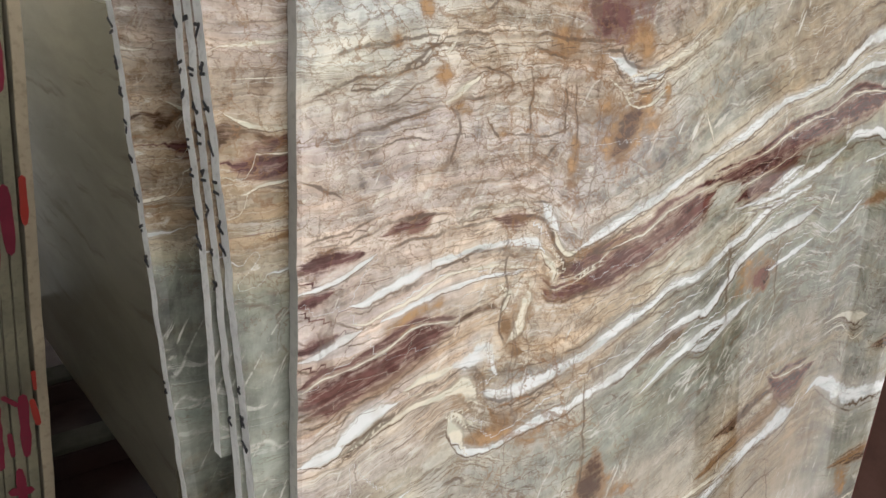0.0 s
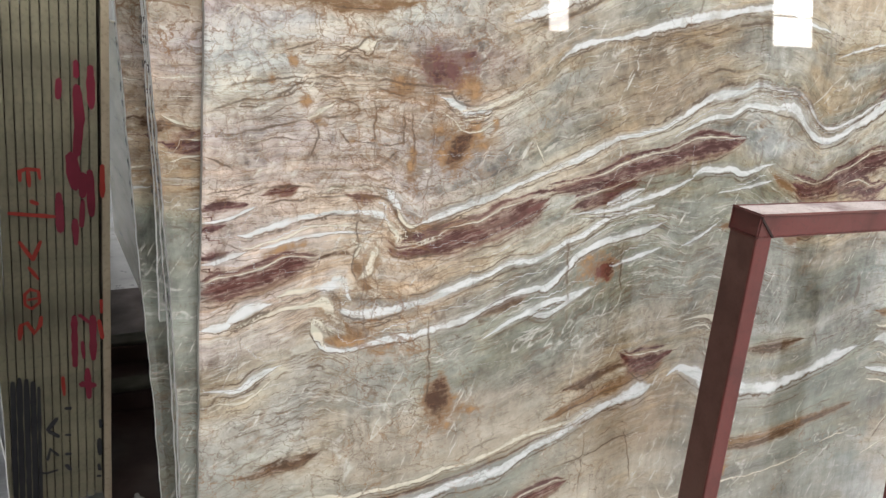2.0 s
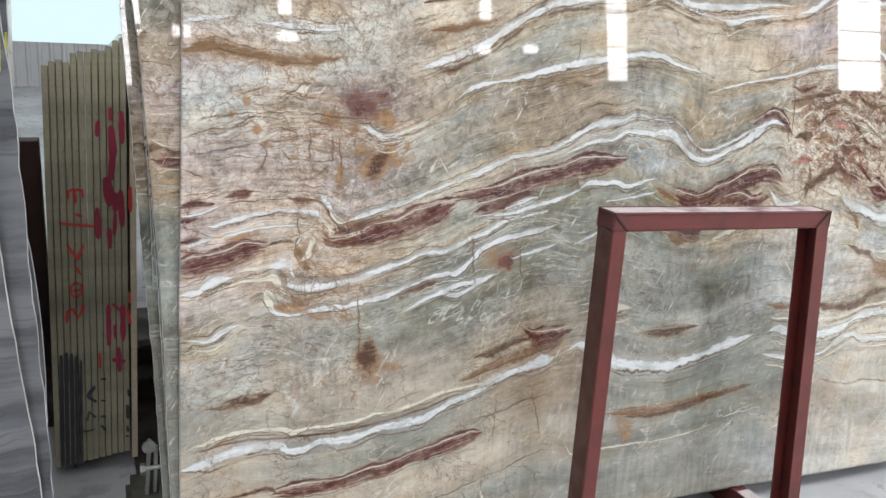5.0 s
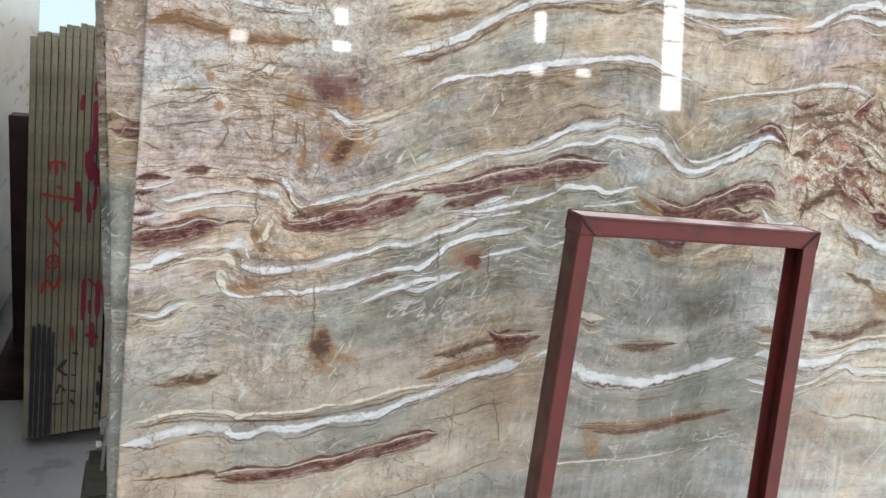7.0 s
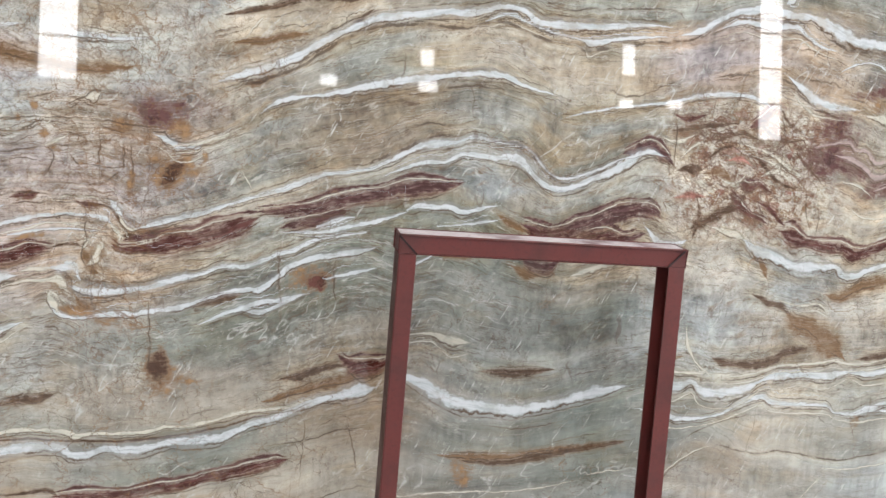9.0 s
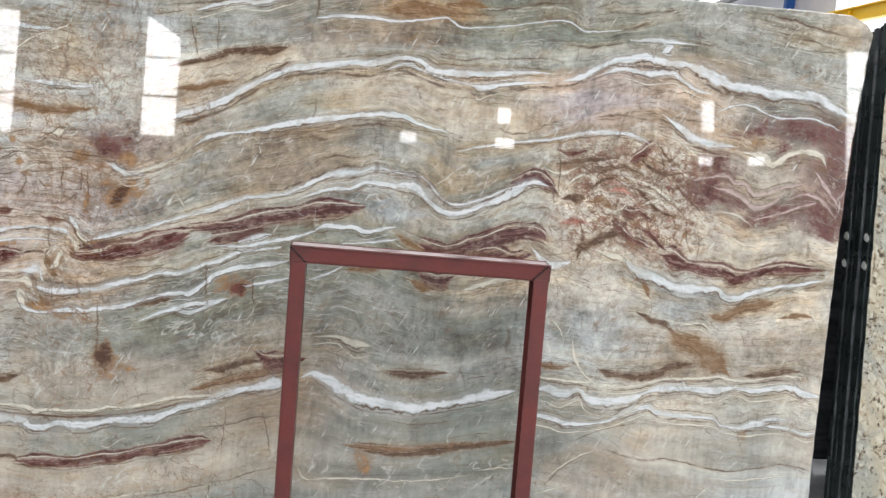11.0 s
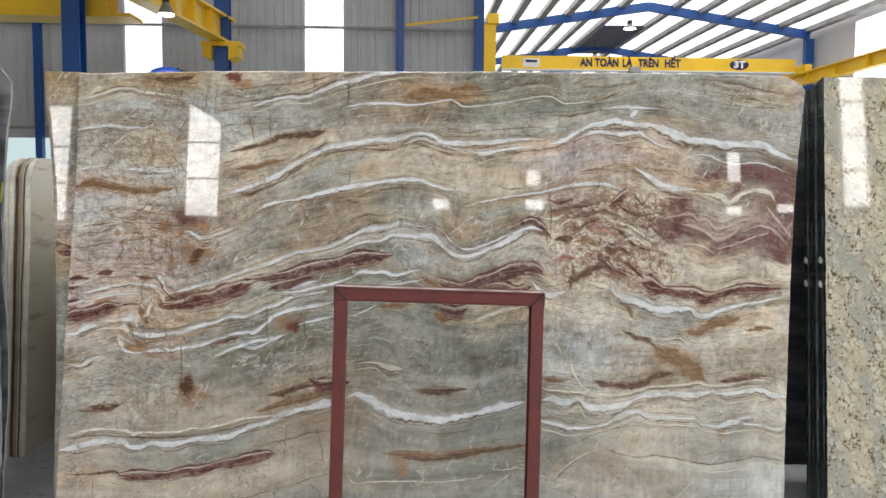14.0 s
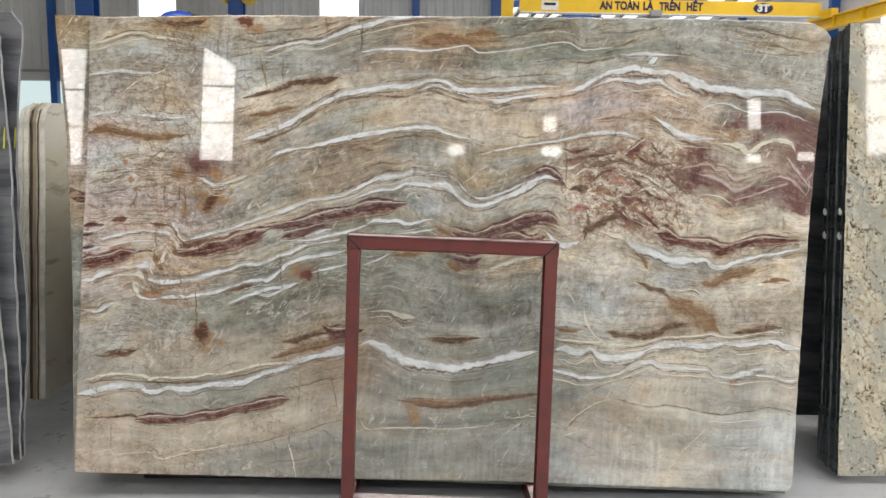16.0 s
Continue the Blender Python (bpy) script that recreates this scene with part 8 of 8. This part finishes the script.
spray("red", 0.0123, (-1.447, 0.623), (-1.441, 0.664), (-1.426, 0.671), (-1.409, 0.638), (-1.394, 0.660), (-1.390, 0.684))
spray("red", 0.0139, (-1.216, 1.106), (-1.219, 1.019))
spray("red", 0.0108, (-1.235, 0.718), (-1.235, 0.679))
spray("red", 0.0123, (-1.243, 0.656), (-1.236, 0.600))
spray("red", 0.0108, (-1.346, 0.492), (-1.345, 0.435))
spray("crimson", 0.0200, (-1.268, 1.380), (-1.268, 1.342))
spray("crimson", 0.0200, (-1.234, 1.368), (-1.236, 1.263))
spray("crimson", 0.0200, (-1.310, 1.333), (-1.314, 1.288))
spray("crimson", 0.0246, (-1.269, 1.317), (-1.266, 1.232), (-1.278, 1.137))
spray("crimson", 0.0339, (-1.291, 1.137), (-1.285, 1.048))
spray("crimson", 0.0231, (-1.266, 1.084), (-1.268, 1.024))
spray("crimson", 0.0216, (-1.248, 1.092), (-1.248, 0.969))
spray("crimson", 0.0216, (-1.327, 1.032), (-1.328, 0.929))
spray("crimson", 0.0169, (-1.291, 0.958), (-1.291, 0.890))
spray("crimson", 0.0139, (-1.269, 1.012), (-1.275, 0.939))
spray("crimson", 0.0169, (-1.307, 0.676), (-1.312, 0.524))
spray("crimson", 0.0185, (-1.259, 0.671), (-1.263, 0.538))
spray("crimson", 0.0123, (-1.293, 0.679), (-1.270, 0.655))
spray("crimson", 0.0246, (-1.299, 0.463), (-1.264, 0.454))
spray("crimson", 0.0185, (-1.281, 0.508), (-1.280, 0.417))
spray("crimson", 0.0108, (-1.290, 0.596), (-1.288, 0.545))
spray("black", 0.0139, (-1.473, 0.497), (-1.492, 0.064))
spray("black", 0.0139, (-1.456, 0.506), (-1.476, 0.051))
spray("black", 0.0139, (-1.439, 0.500), (-1.458, 0.050))
spray("black", 0.0139, (-1.423, 0.490), (-1.441, 0.050))
spray("black", 0.0092, (-1.409, 0.472), (-1.427, 0.058))
spray("black", 0.0154, (-1.395, 0.331), (-1.369, 0.364))
spray("black", 0.0139, (-1.392, 0.326), (-1.367, 0.305))
spray("black", 0.0123, (-1.400, 0.235), (-1.391, 0.267), (-1.372, 0.243))
spray("black", 0.0077, (-1.433, 0.196), (-1.404, 0.189), (-1.376, 0.194))
spray("black", 0.0123, (-1.344, 0.393), (-1.330, 0.391))
spray("black", 0.0092, (-1.349, 0.307), (-1.336, 0.304))
spray("black", 0.0123, (-1.351, 0.243), (-1.338, 0.241))
spray("black", 0.0139, (-1.352, 0.205), (-1.341, 0.188))
spray("black", 0.0139, (-1.254, 0.338), (-1.252, 0.314))
spray("black", 0.0139, (-1.259, 0.275), (-1.259, 0.223))
spray("black", 0.0123, (-1.264, 0.189), (-1.261, 0.170))
spray("black", 0.0092, (-1.269, 0.150), (-1.260, 0.148))

# cream slabs with rounded tops
x = -1.940
for i, (w, rim) in enumerate(((0.022, EDGE_CREAM), (0.024, EDGE_CREAM), (0.026, EDGE_BROWN), (0.018, EDGE_BEIGE), (0.009, EDGE_BROWN), (0.028, EDGE_CREAM))):
    x += w + 0.001
    top = 1.76 + 0.012 * (i % 2)
    pts = outline([(0.0, top - 0.10), (0.03, top - 0.03), (0.10, top), (2.2, top), (2.2, 0.06), (0.0, 0.10)], 0.08, 0.008, 70 + i, 0.004)
    m = Matrix.Translation((x + 0.012, 1.0 + 0.012 * (i % 3), 0)) @ Matrix.Rotation(radians(3.0), 4, "Y") @ Matrix.Rotation(radians(90), 4, "Z")
    slab("stone_slab", pts[::-1], w, m, CREAM_STONE, rim, "cream onyx slab with rounded top corner", "stone slab", "cream slabs")

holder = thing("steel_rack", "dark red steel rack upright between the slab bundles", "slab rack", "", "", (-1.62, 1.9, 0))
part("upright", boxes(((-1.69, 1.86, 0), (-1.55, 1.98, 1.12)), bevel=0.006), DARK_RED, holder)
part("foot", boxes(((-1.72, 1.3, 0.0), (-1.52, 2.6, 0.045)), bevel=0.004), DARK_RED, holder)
# added near-black sheet, standing in for deep shade on this floor
part("shade_sheet", boxes(((-1.24, 0.80, 0.002), (-0.34, 2.7, 0.012)), bevel=0.002), DARK_RED, holder, "dark sheet added where the floor lies in shade")
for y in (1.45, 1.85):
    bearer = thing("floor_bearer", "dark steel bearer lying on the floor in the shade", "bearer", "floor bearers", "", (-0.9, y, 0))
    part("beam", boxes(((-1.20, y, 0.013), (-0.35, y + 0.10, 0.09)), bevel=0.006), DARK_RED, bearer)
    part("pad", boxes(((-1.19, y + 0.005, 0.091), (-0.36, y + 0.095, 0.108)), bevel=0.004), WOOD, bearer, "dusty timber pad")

# the small clamp and timber blocks at the foot of the slabs
clamp = thing("screw_clamp", "dull steel screw clamp on timber blocks", "clamp", "", "", (-1.21, 0.42, 0))
part("block", boxes(((-1.285, 0.36, 0.0), (-1.145, 0.62, 0.075)), bevel=0.004), WOOD, clamp, "grey timber block")
part("block", boxes(((-1.27, 0.37, 0.077), (-1.14, 0.58, 0.135)), bevel=0.004), WOOD, clamp, "dark green painted timber block")
bm = bmesh.new()
beam(bm, (-1.222, 0.44, 0.136), (-1.207, 0.44, 0.33), 0.012, 0.03, (1, 0, 0), 0.003)
part("jaw", bm, STEEL, clamp)
bm = bmesh.new()
beam(bm, (-1.196, 0.45, 0.136), (-1.186, 0.45, 0.30), 0.012, 0.03, (1, 0, 0), 0.003)
part("jaw", bm, STEEL, clamp)
part("screw", disc(bmesh.new(), (-1.203, 0.428, 0.235), 0.008, 0.05, "X", 12), STEEL, clamp)
part("nut", disc(bmesh.new(), (-1.232, 0.428, 0.235), 0.020, 0.016, "X", 6), STEEL, clamp)
part("ring", disc(bmesh.new(), (-1.210, 0.424, 0.315), 0.022, 0.010, "Y", 16), STEEL, clamp)

# ---- granite and dark slabs beyond the other end ----
GM = Matrix.Translation((2.33, 0.085, 0)) @ Matrix.Rotation(radians(0.95), 4, "Z") @ Matrix.Translation((-2.33, 0, 0)) @ Matrix.Rotation(radians(-5.2), 4, "X")
slab("stone_slab", outline([(2.325, 2.172), (5.4, 2.20), (5.4, 0.05), (2.335, 0.05)], 0.06, 0.004, 81)[::-1], 0.024, GM, GRANITE, BLACK_EDGE, "polished cream granite slab with rust and black grains")
for i in range(6):
    m = GM @ Matrix.Translation((0, 0.026 * (i + 1), 0))
    j = 0.006 * math.sin(i * 2.3)
    ob = slab("stone_slab", outline([(2.325 + j, 2.165 - 0.006 * i), (5.3, 2.18), (5.3, 0.05), (2.33 + j, 0.06 + 0.004 * i)], 0.08, 0.003, 90 + i)[::-1], 0.0235, m, GREY_STONE, BLACK_EDGE, "dark green-edged polished slab behind the granite", "stone slab", "dark slabs behind the granite")
    if i in (0, 5):
        bm = bmesh.new()
        for z in (1.30, 1.185):
            disc(bm, (2.3245 + j, 0.012, z), 0.016, 0.003, "X", 9)
        for v in bm.verts:
            v.co.z += 0.006 * math.sin(v.co.y * 900)
        chip = new("chipped_mark", mesh_of("chipped_mark", bm, WHITE_MARK))
        chip.parent = ob
        tagged(chip, "white chipped patch")

# ---- on top of the slabs ----
lifter = thing("vacuum_cup", "blue plastic suction cup lying on the slab tops", "suction cup", "", "", (-0.75, 0.19, 2.12))
bm = bmesh.new()
bmesh.ops.create_uvsphere(bm, u_segments=20, v_segments=12, radius=0.5)
for v in bm.verts:
    v.co = Vector((-0.74 + v.co.x * 0.16, 0.215 + v.co.y * 0.08, 2.122 + v.co.z * 0.075))
part("cup", bm, BLUE_PLASTIC, lifter)
bm = bmesh.new()
beam(bm, (-0.69, 0.215, 2.14), (-0.53, 0.215, 2.115), 0.03, 0.018, (0, 1, 0), 0.006)
part("handle", bm, RUBBER, lifter, "black rubber handle")
